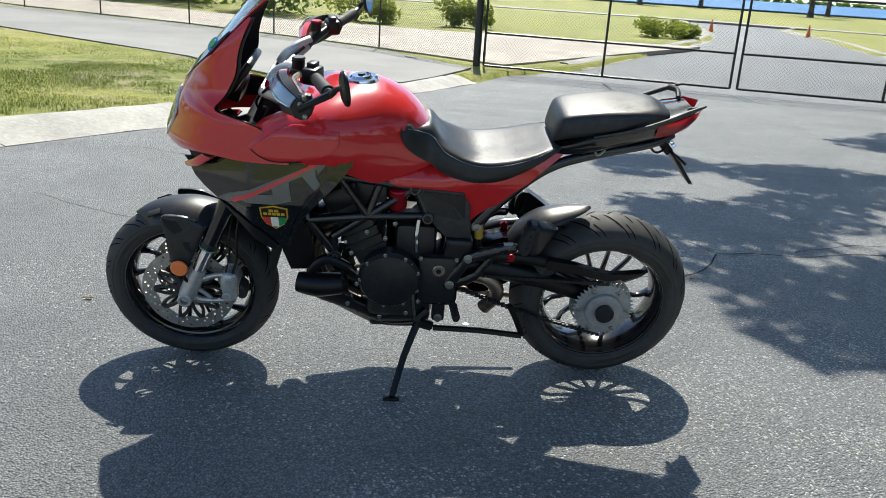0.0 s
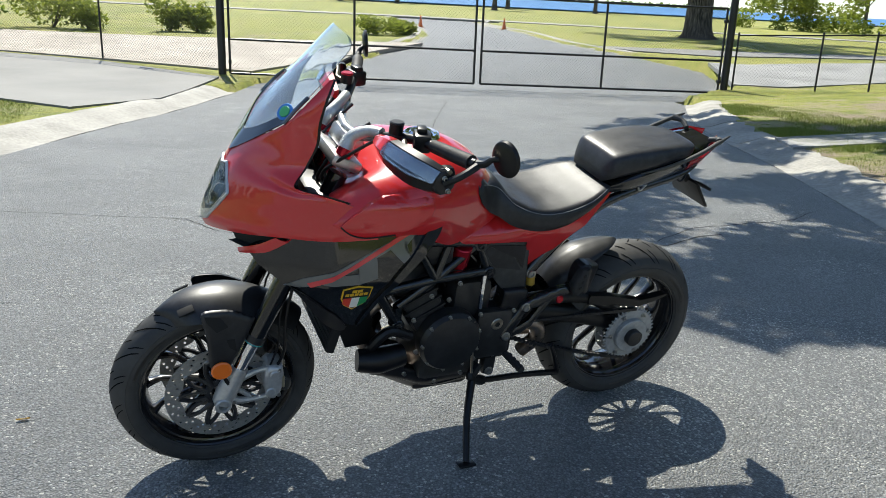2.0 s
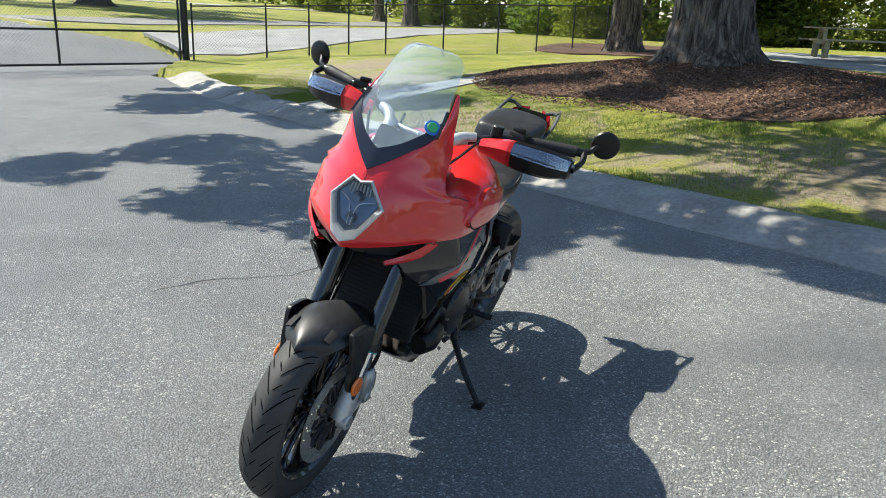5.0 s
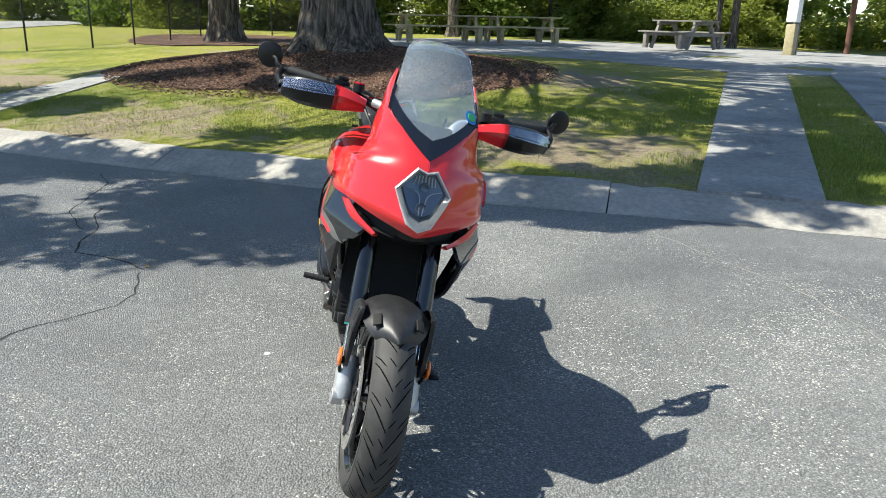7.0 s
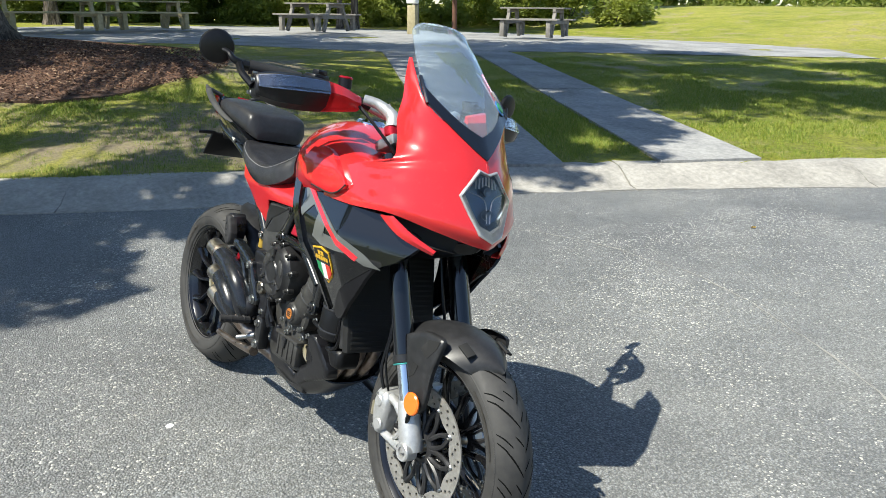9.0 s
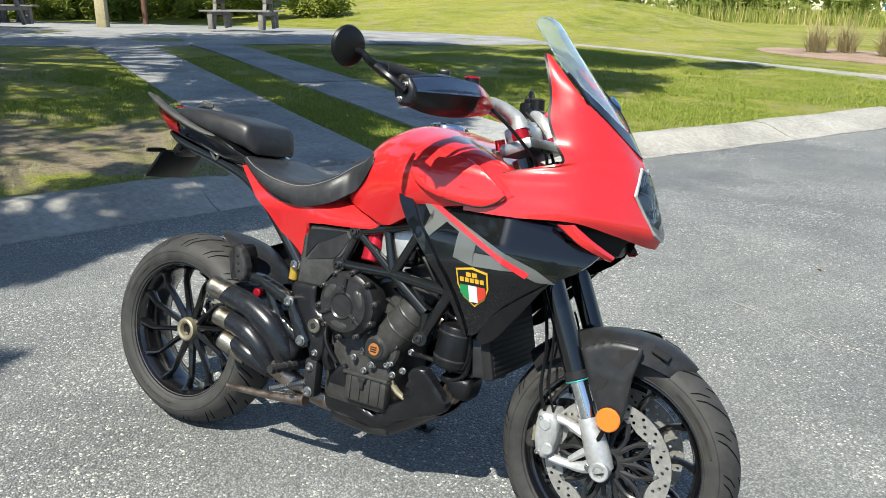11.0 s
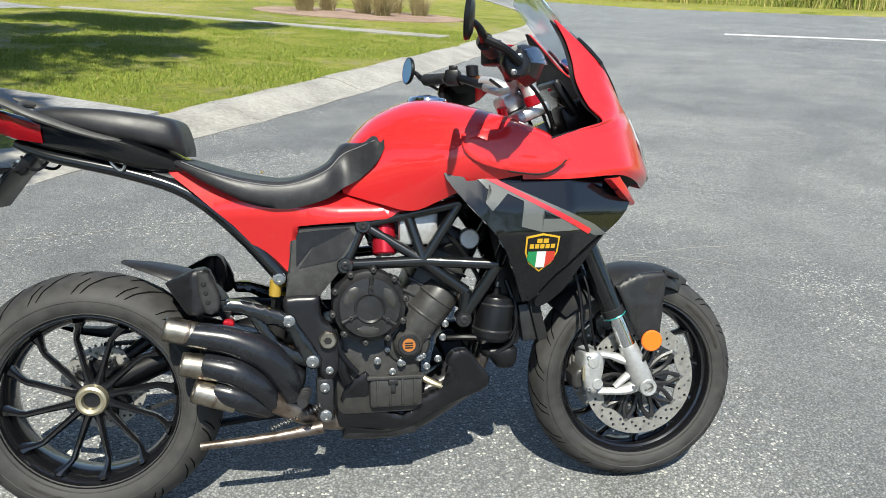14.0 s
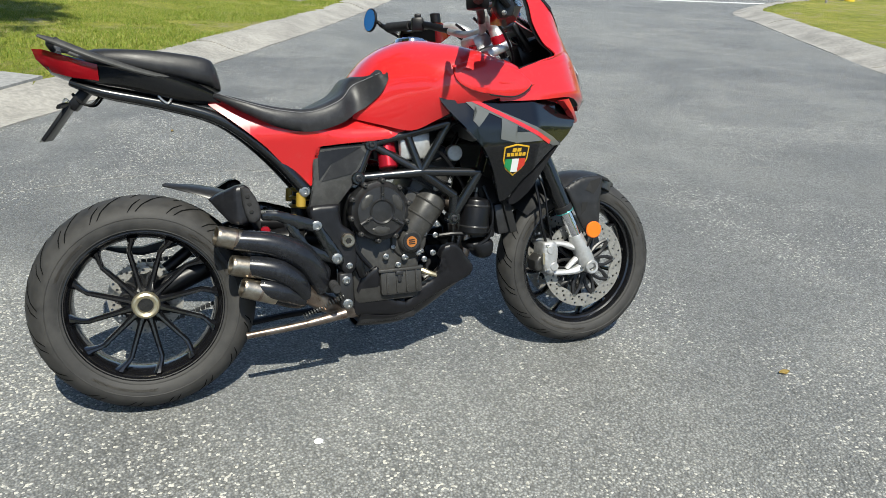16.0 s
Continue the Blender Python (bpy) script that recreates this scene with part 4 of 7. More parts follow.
box(bm, -0.14, 0.14, -0.10, 0.10, 0, 0.95, 0.02, pose(-18.28, 12.1, z, 0, 0, 30))
part("stump", bm, WEATHERED, up)
pole(-21.0, 15.6, 8.0, 0.09, speckled("brown_pole", (0.08, 0.035, 0.02), (0.17, 0.08, 0.05), 9, big=2), "brown wooden pole at the wood's edge")

for cx, cy in ((-15.6, -43.2), (-21.9, -44.6)):
    cone = thing("traffic_cone", Matrix.Translation((cx, cy, rise(cy))), "orange traffic cone beside the drive", "traffic cone", "traffic cones")
    bm = bmesh.new()
    lathe(bm, [(0.14, 0.02), (0.03, 0.7), (0.0005, 0.71)], (0, 0, 0), (0, 0, 1), 16)
    part("body", bm, ORANGE, cone)
    bm = bmesh.new()
    box(bm, -0.19, 0.19, -0.19, 0.19, 0, 0.03, 0.006)
    part("base", bm, ORANGE, cone)


def hydrant(x, y):
    z = ground_z(x, y)
    root = thing("fire_hydrant", Matrix.Translation((x, y, z)), "yellow fire hydrant on the far verge", "hydrant")
    yellow = speckled("hydrant_yellow", (0.55, 0.38, 0.02), (0.72, 0.54, 0.04), 20, big=4)
    bm = bmesh.new()
    lathe(bm, [(0.15, 0.0), (0.15, 0.04), (0.10, 0.05), (0.095, 0.50), (0.12, 0.52), (0.12, 0.56), (0.10, 0.62), (0.05, 0.68), (0.02, 0.70), (0.02, 0.74), (0.0005, 0.74)], (0, 0, 0), (0, 0, 1), 20)
    part("barrel", bm, yellow, root)
    for s, r in ((1, 0.045), (-1, 0.045), (0, 0.06)):
        d = Vector((s, 0, 0)) if s else Vector((0, -1, 0))
        bm = bmesh.new()
        lathe(bm, [(r * 0.8, 0.08), (r * 0.8, 0.12), (r, 0.12), (r, 0.16), (r * 0.4, 0.17), (0.0005, 0.18)], (0, 0, 0.42), tuple(d), 14)
        part("outlet", bm, yellow, root)


hydrant(19.3, 17.85)
pole(17.6, 17.0, 2.2, 0.035, GREY_WOOD, "thin grey sign post on the far verge", "sign_post")


# ---- small things on the asphalt ----
def crack(pts, width, seed, mat):
    rng = random.Random(seed)
    path = []
    for a, b in zip(pts, pts[1:]):
        a, b = Vector((*a, 0)), Vector((*b, 0))
        n = max(2, int((b - a).length / 0.05))
        for k in range(n):
            p = a.lerp(b, k / n)
            side = Vector((-(b - a).y, (b - a).x, 0)).normalized()
            path.append(p + side * (0.035 * noise.noise((p.x * 3.1 + seed, p.y * 3.1, 0)) + rng.uniform(-0.006, 0.006)))
    bm = bmesh.new()
    rows = []
    for k, p in enumerate(path):
        d = (path[min(k + 1, len(path) - 1)] - path[max(k - 1, 0)]).normalized()
        w = Vector((-d.y, d.x, 0)) * width * (0.35 + 0.65 * abs(noise.noise((p.x * 5, p.y * 5, seed)))) 
        rows.append([p - w + Vector((0, 0, 0.0025)), p + w + Vector((0, 0, 0.0025))])
    grid_faces(bm, rows)
    ob = part("crack", bm, mat)
    return tagged(ob, "crooked crack running through the asphalt", "crack", "asphalt cracks", "structure")


# near-black strip colour in place of the shade inside an open crack
CRACK_SHADOW = material("crack_shadow", (0.02, 0.02, 0.021), 0.9)
PALE = speckled("worn_seam", (0.22, 0.21, 0.19), (0.36, 0.35, 0.32), 30, big=3, bump_by=0.1)
crack([(-0.3, -1.62), (-0.55, -1.52), (-0.72, -1.34), (-0.90, -1.18), (-1.06, -1.13), (-1.46, -1.18)], 0.007, 1, CRACK_SHADOW)
crack([(-1.46, -1.18), (-1.62, -1.34), (-1.80, -1.68), (-2.35, -1.72), (-2.70, -1.83), (-2.97, -1.83)], 0.011, 2, CRACK_SHADOW)
crack([(-1.80, -1.68), (-1.70, -1.9), (-1.55, -2.2)], 0.006, 3, CRACK_SHADOW)
crack([(-2.2, 2.05), (-1.91, 2.16), (-1.09, 2.40), (-0.81, 2.47), (-0.22, 2.47), (0.5, 2.2), (1.05, 1.88), (1.33, 1.82), (1.62, 1.78), (1.9, 1.6)], 0.008, 4, PALE)
crack([(1.33, 1.82), (1.7, 1.9), (2.2, 1.98), (3.2, 1.9)], 0.007, 5, PALE)
crack([(2.4, -3.9), (1.36, -3.44), (0.62, -3.13), (0.42, -2.76), (0.2, -2.54)], 0.006, 9, CRACK_SHADOW)
crack([(0.62, -3.13), (0.23, -3.42), (-0.3, -3.7)], 0.004, 10, CRACK_SHADOW)
crack([(1.6, 1.77), (1.87, 1.5), (2.19, 1.26)], 0.006, 11, PALE)
crack([(-2.33, -1.8), (-2.83, -2.05), (-3.83, -2.08), (-4.24, -2.27)], 0.008, 13, CRACK_SHADOW)
crack([(-5.05, -12.3), (-3.8, -9.6), (-2.39, -6.47)], 0.008, 6, CRACK_SHADOW)
crack([(2.44, -2.14), (1.9, -1.8), (1.46, -1.6)], 0.005, 7, CRACK_SHADOW)
crack([(1.0, -5.25), (0.47, -4.85), (-0.28, -4.23), (-1.2, -3.9)], 0.005, 8, CRACK_SHADOW)


def fallen_leaf(x, y, size, mat, turn):
    root = thing("fallen_leaf", pose(x, y, 0.004, 0, 0, turn), "small dry yellow leaf on the asphalt", "leaf", "fallen leaves")
    bm = bmesh.new()
    rows = []
    for f, w in ((-1, 0.05), (-0.6, 0.5), (0, 0.75), (0.5, 0.55), (1, 0.05)):
        rows.append([(f * size, -w * size * 0.6, 0.006 * abs(f)), (f * size, 0, 0.001), (f * size, w * size * 0.6, 0.008)])
    grid_faces(bm, rows)
    bmesh.ops.solidify(bm, geom=bm.faces[:], thickness=0.0008)
    part("blade", bm, mat, root)


DRY_LEAF = material("dry_leaf", (0.42, 0.30, 0.09), 0.7)
for k, (lx, ly) in enumerate(((1.32, -0.39), (-1.50, -1.17), (-0.7, 3.59), (0.9, 2.9), (-2.3, -3.0), (2.2, -4.4))):
    fallen_leaf(lx, ly, 0.022, DRY_LEAF, 40 * k)
blot = bmesh.new()
lathe(blot, [(0.0005, 0.003), (0.011, 0.0025), (0.014, 0.0)], (-0.28, -0.36, 0.0005), (0, 0, 1), 10)
tagged(part("droppings", blot, BADGE_WHITE), "small white splash on the asphalt", "spot")


# ---- turf: blades of grass where the path passes nearest ----
def turf(name, regions, count, seed, high, label):
    rng = np.random.default_rng(seed)
    verts, faces = [], []
    walks = [c for _, c in WALKS]
    made = 0
    while made < count:
        x0, x1, y0, y1 = regions[int(rng.integers(len(regions)))]
        x, y = rng.uniform(x0, x1), rng.uniform(y0, y1)
        if noise.noise((x * 0.7, y * 0.7, 5.0)) + 0.5 * noise.noise((x * 2.3, y * 2.3, 9.0)) < -0.22 + rng.uniform(-0.1, 0.1):
            made += 0.2
            continue
        if inside(PAVED, x, y) or kerb_gap(x, y) < 0.6 or any(inside(w, x, y) for w in walks) or inside(SIDE_DRIVE, x, y) or any((x - u) ** 2 + (y - v) ** 2 < (0.7 * w) ** 2 and rng.random() < 0.75 for u, v, w in WORN_SPOTS) or (x - TREE[0]) ** 2 + (y - TREE[1]) ** 2 < 15:
            made += 0.2
            continue
        z = lawn(x, y) + 0.01
        for k in range(5):
            bx, by = x + rng.normal() * 0.035, y + rng.normal() * 0.035
            a, l, h = rng.uniform(0, 6.283), rng.uniform(0.0, 0.04), high * rng.uniform(0.5, 1.3)
            w = 0.0028
            i = len(verts)
            verts += [(bx - w * math.sin(a), by + w * math.cos(a), z - 0.015), (bx + w * math.sin(a), by - w * math.cos(a), z - 0.015), (bx + l * math.cos(a), by + l * math.sin(a), z + h)]
            faces.append((i, i + 1, i + 2))
        made += 1
    me = bpy.data.meshes.new(name)
    me.from_pydata(verts, [], faces)
    me.materials.append(BLADES)
    return tagged(new(name, me), label, "grass", kind="stuff")


turf("turf", [(-10, -2, -9.5, 0), (-9, -2.5, 0, 5), (-9, 0, 4.5, 10), (-7, 4, 9, 16), (-9.5, -5, -9.5, -4)], 115000, 501, 0.022, "short patchy grass blades of the picnic lawn")
turf("turf_east", [(2.2, 6, -11, -4.5), (4, 10, -15, -2)], 14000, 502, 0.022, "short bright grass blades beside the lane")


# ---- bark chips on the mulch, reeds beyond the road ----
def chips(name, cx, cy, reach, count, seed, label):
    rng = np.random.default_rng(seed)
    verts, faces = [], []
    for _ in range(count):
        a, d = rng.uniform(0, 6.283), reach * rng.uniform(0, 1) ** 0.62
        x, y = cx + d * math.cos(a), cy + d * math.sin(a)
        z = lawn(x, y) + 0.05
        t, l, w, p = rng.uniform(0, 6.283), rng.uniform(0.010, 0.034), rng.uniform(0.004, 0.010), rng.uniform(-0.010, 0.014)
        e, f = (math.cos(t) * l, math.sin(t) * l), (-math.sin(t) * w, math.cos(t) * w)
        i = len(verts)
        verts += [(x - e[0] - f[0], y - e[1] - f[1], z - p), (x + e[0] - f[0], y + e[1] - f[1], z + p), (x + e[0] + f[0], y + e[1] + f[1], z + p), (x - e[0] + f[0], y - e[1] + f[1], z - p), (x, y, z + 0.012)]
        faces += [(i, i + 1, i + 4), (i + 1, i + 2, i + 4), (i + 2, i + 3, i + 4), (i + 3, i, i + 4)]
    me = bpy.data.meshes.new(name)
    me.from_pydata(verts, [], faces)
    me.materials.append(CHIP)
    return tagged(new(name, me), label, "mulch", kind="stuff")


def island_tones(name, stops, rough=0.8):
    m = material(name, stops[0][1], rough, spec=0.2)
    g = m.node_tree.nodes.new("ShaderNodeNewGeometry")
    link(m, ramp(m, g.outputs["Random Per Island"], stops), bsdf(m).inputs["Base Color"])
    return m


CHIP = island_tones("bark_chips", [(0.0, (0.03, 0.014, 0.009)), (0.5, (0.11, 0.058, 0.036)), (0.85, (0.20, 0.115, 0.075)), (1.0, (0.34, 0.24, 0.16))])
REED = island_tones("reed_blades", [(0.0, (0.12, 0.17, 0.03)), (0.5, (0.26, 0.30, 0.06)), (0.8, (0.40, 0.36, 0.12)), (1.0, (0.55, 0.44, 0.20))])
chips("bark_chips", *TREE, 3.8, 26000, 601, "loose reddish bark chips on the mulch bed")
rng = np.random.default_rng(602)
verts, faces = [], []
while len(faces) < 16000:
    f = rng.uniform(0, 1)
    x = -40 + 130 * f
    y = float(np.interp(x, [-40, -20, 0, 9, 14, 22, 34, 60, 90], [46, 49, 52, 54, 50, 43, 37.5, 30, 26])) + abs(rng.normal()) * 2.5
    if inside(PAVED, x, y):
        continue
    z = ground_z(x, y)
    a, h, w = rng.uniform(0, 6.283), rng.uniform(0.7, 1.7), rng.uniform(0.012, 0.03)
    i = len(verts)
    verts += [(x - w * math.cos(a), y - w * math.sin(a), z - 0.05), (x + w * math.cos(a), y + w * math.sin(a), z - 0.05), (x + rng.normal() * 0.2, y + rng.normal() * 0.2, z + h)]
    faces.append((i, i + 1, i + 2))
me = bpy.data.meshes.new("reeds")
me.from_pydata(verts, [], faces)
me.materials.append(REED)
tagged(new("reeds", me), "tall yellow-green reeds along the far verge", "reeds", kind="stuff")


# ---- motorcycle: x forward, y to its left, z up in its own frame ----
LEAN = radians(12.5)
bike = thing("motorcycle", Matrix.Translation((0.0007, -0.0135, 0)) @ Matrix.Rotation(radians(2.5), 4, "Z") @ Matrix.Rotation(-LEAN, 4, "X"), "red and black sport touring motorcycle leaning on its side stand", "motorcycle")
RA, FA = Vector((-0.7225, 0, 0.320)), Vector((0.7225, 0, 0.300))
SIDES = (1, -1)


def mirrored(pts, s):
    return [(p[0], p[1] * s, p[2]) for p in pts]


def bar(name, pts, r, mat, parent=bike, n=10, per=6, label="", flat=1.0):
    bm = bmesh.new()
    tube(bm, pts, r, n, per, flat)
    return part(name, bm, mat, parent, label)


def turned(name, profile, centre, axis, mat, parent=bike, n=32, label="", closed=False):
    bm = bmesh.new()
    lathe(bm, profile, centre, axis, n, closed)
    return part(name, bm, mat, parent, label)


def drum(name, centre, axis, r, half, mat, parent=bike, n=24, bevel=0.003, label=""):
    """A short cylinder with softened rims."""
    b = min(bevel, r * 0.4, half * 0.8)
    return turned(name, [(0.0001, -half), (r - b, -half), (r, -half + b), (r, half - b), (r - b, half), (0.0001, half)], centre, axis, mat, parent, n, label)


def bolt(c, axis, r=0.009, parent=bike, mat=None):
    c, axis = Vector(c), Vector(axis).normalized()
    return turned("bolt", [(0.0001, 0), (r * 1.3, 0), (r * 1.3, 0.002), (r, 0.003), (r, 0.009), (r * 0.6, 0.0095), (r * 0.5, 0.005), (0.0001, 0.005)], c, axis, mat or BOLT, parent, 10)


def cells(outline, cell):
    """A flat mesh with an outline in x, z, cut into small cells."""
    bm = bmesh.new()
    bm.faces.new([bm.verts.new((x, 0, z)) for x, z in outline])
    bmesh.ops.triangulate(bm, faces=bm.faces)
    for axis in (0, 2):
        lo, hi = min(v.co[axis] for v in bm.verts), max(v.co[axis] for v in bm.verts)
        k = math.ceil(lo / cell) * cell
        while k < hi - 1e-5:
            co, no = [0, 0, 0], [0, 0, 0]
            co[axis], no[axis] = k, 1
            bmesh.ops.bisect_plane(bm, geom=bm.verts[:] + bm.edges[:] + bm.faces[:], plane_co=co, plane_no=no)
            k += cell
    return bm


def panel(name, outline, out, thick, mat, s, parent=bike, label="", curve=2, cell=0.025, lift=0.0):
    """A curved side panel: an outline in x, z whose distance from the midplane is out(x, z)."""
    if curve:
        ring = [(p[0], p[1], 0) for p in outline]
        ring = smooth_path(ring + [ring[0]], curve)[:-1]
        outline = [(p[0], p[1]) for p in ring]
    bm = cells(outline, cell)
    rim = [e for e in bm.edges if e.is_boundary]
    ex = bmesh.ops.extrude_edge_only(bm, edges=rim)
    low = {v for v in ex["geom"] if isinstance(v, bmesh.types.BMVert)}
    for v in bm.verts:
        v.co.y = s * (out(v.co.x, v.co.z) + lift - (thick if v in low else 0))
    return part(name, bm, mat, parent, label, smooth=42)


def pillow(outline, out, swell, soft):
    """The surface out(x, z) swollen inside an outline, with soft rounded edges."""
    ring = [Vector((x, z)) for x, z in outline]

    def f(x, z):
        best = 9.0
        for a, b in zip(ring, ring[1:] + ring[:1]):
            d = b - a
            k = max(0.0, min(1.0, ((x - a.x) * d.x + (z - a.y) * d.y) / max(1e-9, d.length_squared)))
            best = min(best, math.hypot(x - a.x - k * d.x, z - a.y - k * d.y))
        h = min(1.0, best / soft)
        return out(x, z) + swell * math.sqrt(max(0.0, 1 - (1 - h) ** 2))
    return f


def puffed(name, outline, out, swell, soft, thick, mat, s, parent=None, label="", cell=0.009, curve=3):
    """A panel with rounded edges."""
    ring = [(p[0], p[1], 0) for p in outline]
    ring = smooth_path(ring + [ring[0]], curve)[:-1]
    ring = [(p[0], p[1]) for p in ring]
    return panel(name, ring, pillow(ring, out, swell, soft), thick, mat, s, parent or bike, label, 0, cell)


def resample(row, n):
    path = smooth_path(row, 10)
    d = [0.0]
    for a, b in zip(path, path[1:]):
        d.append(d[-1] + (b - a).length)
    out = []
    for k in range(n):
        t = d[-1] * k / (n - 1)
        i = max(0, min(len(path) - 2, int(np.searchsorted(d, t)) - 1))
        f = (t - d[i]) / max(1e-9, d[i + 1] - d[i])
        out.append(path[i].lerp(path[i + 1], min(1, max(0, f))))
    return out


def loft_rows(rows, n, per):
    """Rows of unlike point counts, resampled to n and smoothed from row to row."""
    rows = [resample([Vector(p) for p in r], n) for r in rows]
    cols = [smooth_path([r[k] for r in rows], per) for k in range(n)]
    return [[c[i] for c in cols] for i in range(len(cols[0]))]


def skin(name, rows, mat, n=14, per=4, both=True, thick=0.004, parent=bike, label="", smooth=60, hole=None):
    """A shell lofted through rows from the midplane outwards, mirrored to the other side."""
    grid = loft_rows(rows, n, per)
    bm = bmesh.new()
    grid_faces(bm, grid)
    if both:
        grid_faces(bm, [[Vector((p.x, -p.y, p.z)) for p in r][::-1] for r in grid])
    merged(bm)
    if hole:
        bmesh.ops.delete(bm, geom=[f for f in bm.faces if hole(f.calc_center_median())], context="FACES")
    bmesh.ops.recalc_face_normals(bm, faces=bm.faces)
    if thick:
        bmesh.ops.solidify(bm, geom=bm.faces[:], thickness=thick)
    return part(name, bm, mat, parent, label, smooth=smooth)


def hull(name, sections, mat, n=12, per=5, parent=bike, label="", smooth=50):
    """A closed body lofted along x: each section is x and half its outline, (y, z) from top to bottom, mirrored."""
    rows = []
    for x, half in sections:
        rows.append([(x, y, z) for y, z in half])
    grid = loft_rows(rows, n, per)
    rings = [r + [Vector((p.x, -p.y, p.z)) for p in reversed(r)] for r in grid]
    bm = bmesh.new()
    grid_faces(bm, rings, closed=True, cap=True)
    merged(bm)
    return part(name, bm, mat, parent, label, smooth=smooth)


# wheels
def tyre_profile(pts):
    return pts + [(r, -t) for r, t in reversed(pts[:-1])]


def tread(centre, crown, reach, count, rows, parent):
    """Slanted grooves laid into the tyre's crown; crown(t) is the radius at t from the middle."""
    bm = bmesh.new()
    for k in range(count):
        base = 2 * math.pi * k / count
        for s in SIDES:
            for t0, t1, a0, a1, wide in rows:
                strip = []
                for i in range(15):
                    f = i / 14
                    t = (t0 + (t1 - t0) * f) * reach
                    a = base + (a0 + (a1 - a0) * f) * 2 * math.pi / count + (math.pi / count if s < 0 else 0)
                    w = wide * (0.35 + 0.65 * math.sin(math.pi * min(1, 0.15 + f * 0.8)))
                    r = crown(t) + 0.0009
                    strip.append([(centre.x + r * math.cos(a + d), s * t, centre.z + r * math.sin(a + d)) for d in (-w, w)])
                grid_faces(bm, strip)
    part("tread_groove", bm, GROOVE, parent, "", smooth=0)


def spokes(parent, c, inner, outer, half_in, half_out, count, bend):
    """Slim blades that run straight from the hub, then kink and widen into the rim."""
    for k in range(count):
        a = 2 * math.pi * (k + 0.35) / count
        bm = bmesh.new()
        rows = []
        for f, turn, w, t in ((0, -0.30, 0.015, 0.016), (0.12, -0.16, 0.0095, 0.015), (0.40, -0.03, 0.0078, 0.013), (0.74, 0.0, 0.0072, 0.012), (0.82, 0.35, 0.0080, 0.014), (0.92, 0.9, 0.010, 0.017), (1.0, 1.2, 0.016, 0.022)):
            r = inner + (outer - inner) * f
            ang = a - bend * turn
            p = Vector((c.x + r * math.cos(ang), half_in + (half_out - half_in) * f, c.z + r * math.sin(ang)))
            e = Vector((-math.sin(ang), 0, math.cos(ang)))
            rows.append([p + e * w * x + Vector((0, t * y, 0)) for x, y in ((-1, -0.4), (-0.35, -1), (0.35, -1), (1, -0.4), (1, 0.5), (0.5, 1), (-0.5, 1), (-1, 0.5))])
        grid_faces(bm, rows, closed=True, cap=True)
        part("spoke", bm, RIM, parent, smooth=32)


def wheel(name, c, big, half, rimhalf, tyre_pts, spoke_y):
    rim = turned(name, [(0.226, -rimhalf), (0.219, -rimhalf + 0.006), (0.205, -rimhalf * 0.72), (0.196, -rimhalf * 0.3), (0.196, rimhalf * 0.3), (0.205, rimhalf * 0.72), (0.219, rimhalf - 0.006), (0.226, rimhalf), (0.220, rimhalf + 0.001), (0.209, rimhalf * 0.74), (0.2, rimhalf * 0.3), (0.2, -rimhalf * 0.3), (0.209, -rimhalf * 0.74), (0.22, -rimhalf - 0.001)],
                  c, (0, 1, 0), RIM, bike, 64, "gloss black multi-spoke wheel", True)
    turned("tyre", tyre_profile(tyre_pts), c, (0, 1, 0), RUBBER, rim, 72, "worn black tyre with slanted grooves")
    drum("hub", c, (0, 1, 0), 0.045, half * 0.5, RIM, rim, 28, 0.008)
    spokes(rim, c, 0.036, 0.204, spoke_y[0], spoke_y[1], 12, 0.085)
    return rim


FRONT_TYRE = [(0.216, -0.043), (0.232, -0.056), (0.252, -0.060), (0.268, -0.056), (0.283, -0.044), (0.2935, -0.025), (0.2985, -0.010), (0.300, 0)]
REAR_TYRE = [(0.216, -0.074), (0.235, -0.090), (0.258, -0.0955), (0.278, -0.089), (0.297, -0.069), (0.311, -0.041), (0.3185, -0.016), (0.320, 0)]
front_wheel = wheel("front_wheel", FA, 0.3, 0.06, 0.048, FRONT_TYRE, (0.0, 0.0))
rear_wheel = wheel("rear_wheel", RA, 0.32, 0.095, 0.078, REAR_TYRE, (-0.030, -0.046))


def crown_of(pts):
    ts, rs = [-p[1] for p in pts[2:]][::-1], [p[0] for p in pts[2:]][::-1]
    return lambda t: float(np.interp(abs(t), ts, rs))


TREAD = [(0.06, 1.0, 0.0, 0.75, 0.0125), (0.5, 1.0, 0.62, 0.95, 0.009), (0.02, 0.36, 0.62, 0.84, 0.010)]
tread(FA, crown_of(FRONT_TYRE), 0.055, 17, TREAD, front_wheel)
tread(RA, crown_of(REAR_TYRE), 0.088, 17, TREAD, rear_wheel)


def sidewall(parent, c, pts):
    """Moulded rings and worn raised bars on both flanks of a tyre."""
    for s in SIDES:
        at = lambda r: s * float(np.interp(r, [p[0] for p in pts[:4]], [-p[1] for p in pts[:4]]))
        for r in (0.2285, 0.262):
            bm = bmesh.new()
            lathe(bm, [(r - 0.0025, at(r - 0.0025) - s * 0.001), (r, at(r) + s * 0.0016), (r + 0.0025, at(r + 0.0025) - s * 0.001)], c, (0, 1, 0), 60)
            part("tyre_ring", bm, RUBBER, parent)
        for a0, n in ((0.3, 9), (2.2, 7), (4.0, 10)):
            bm = bmesh.new()
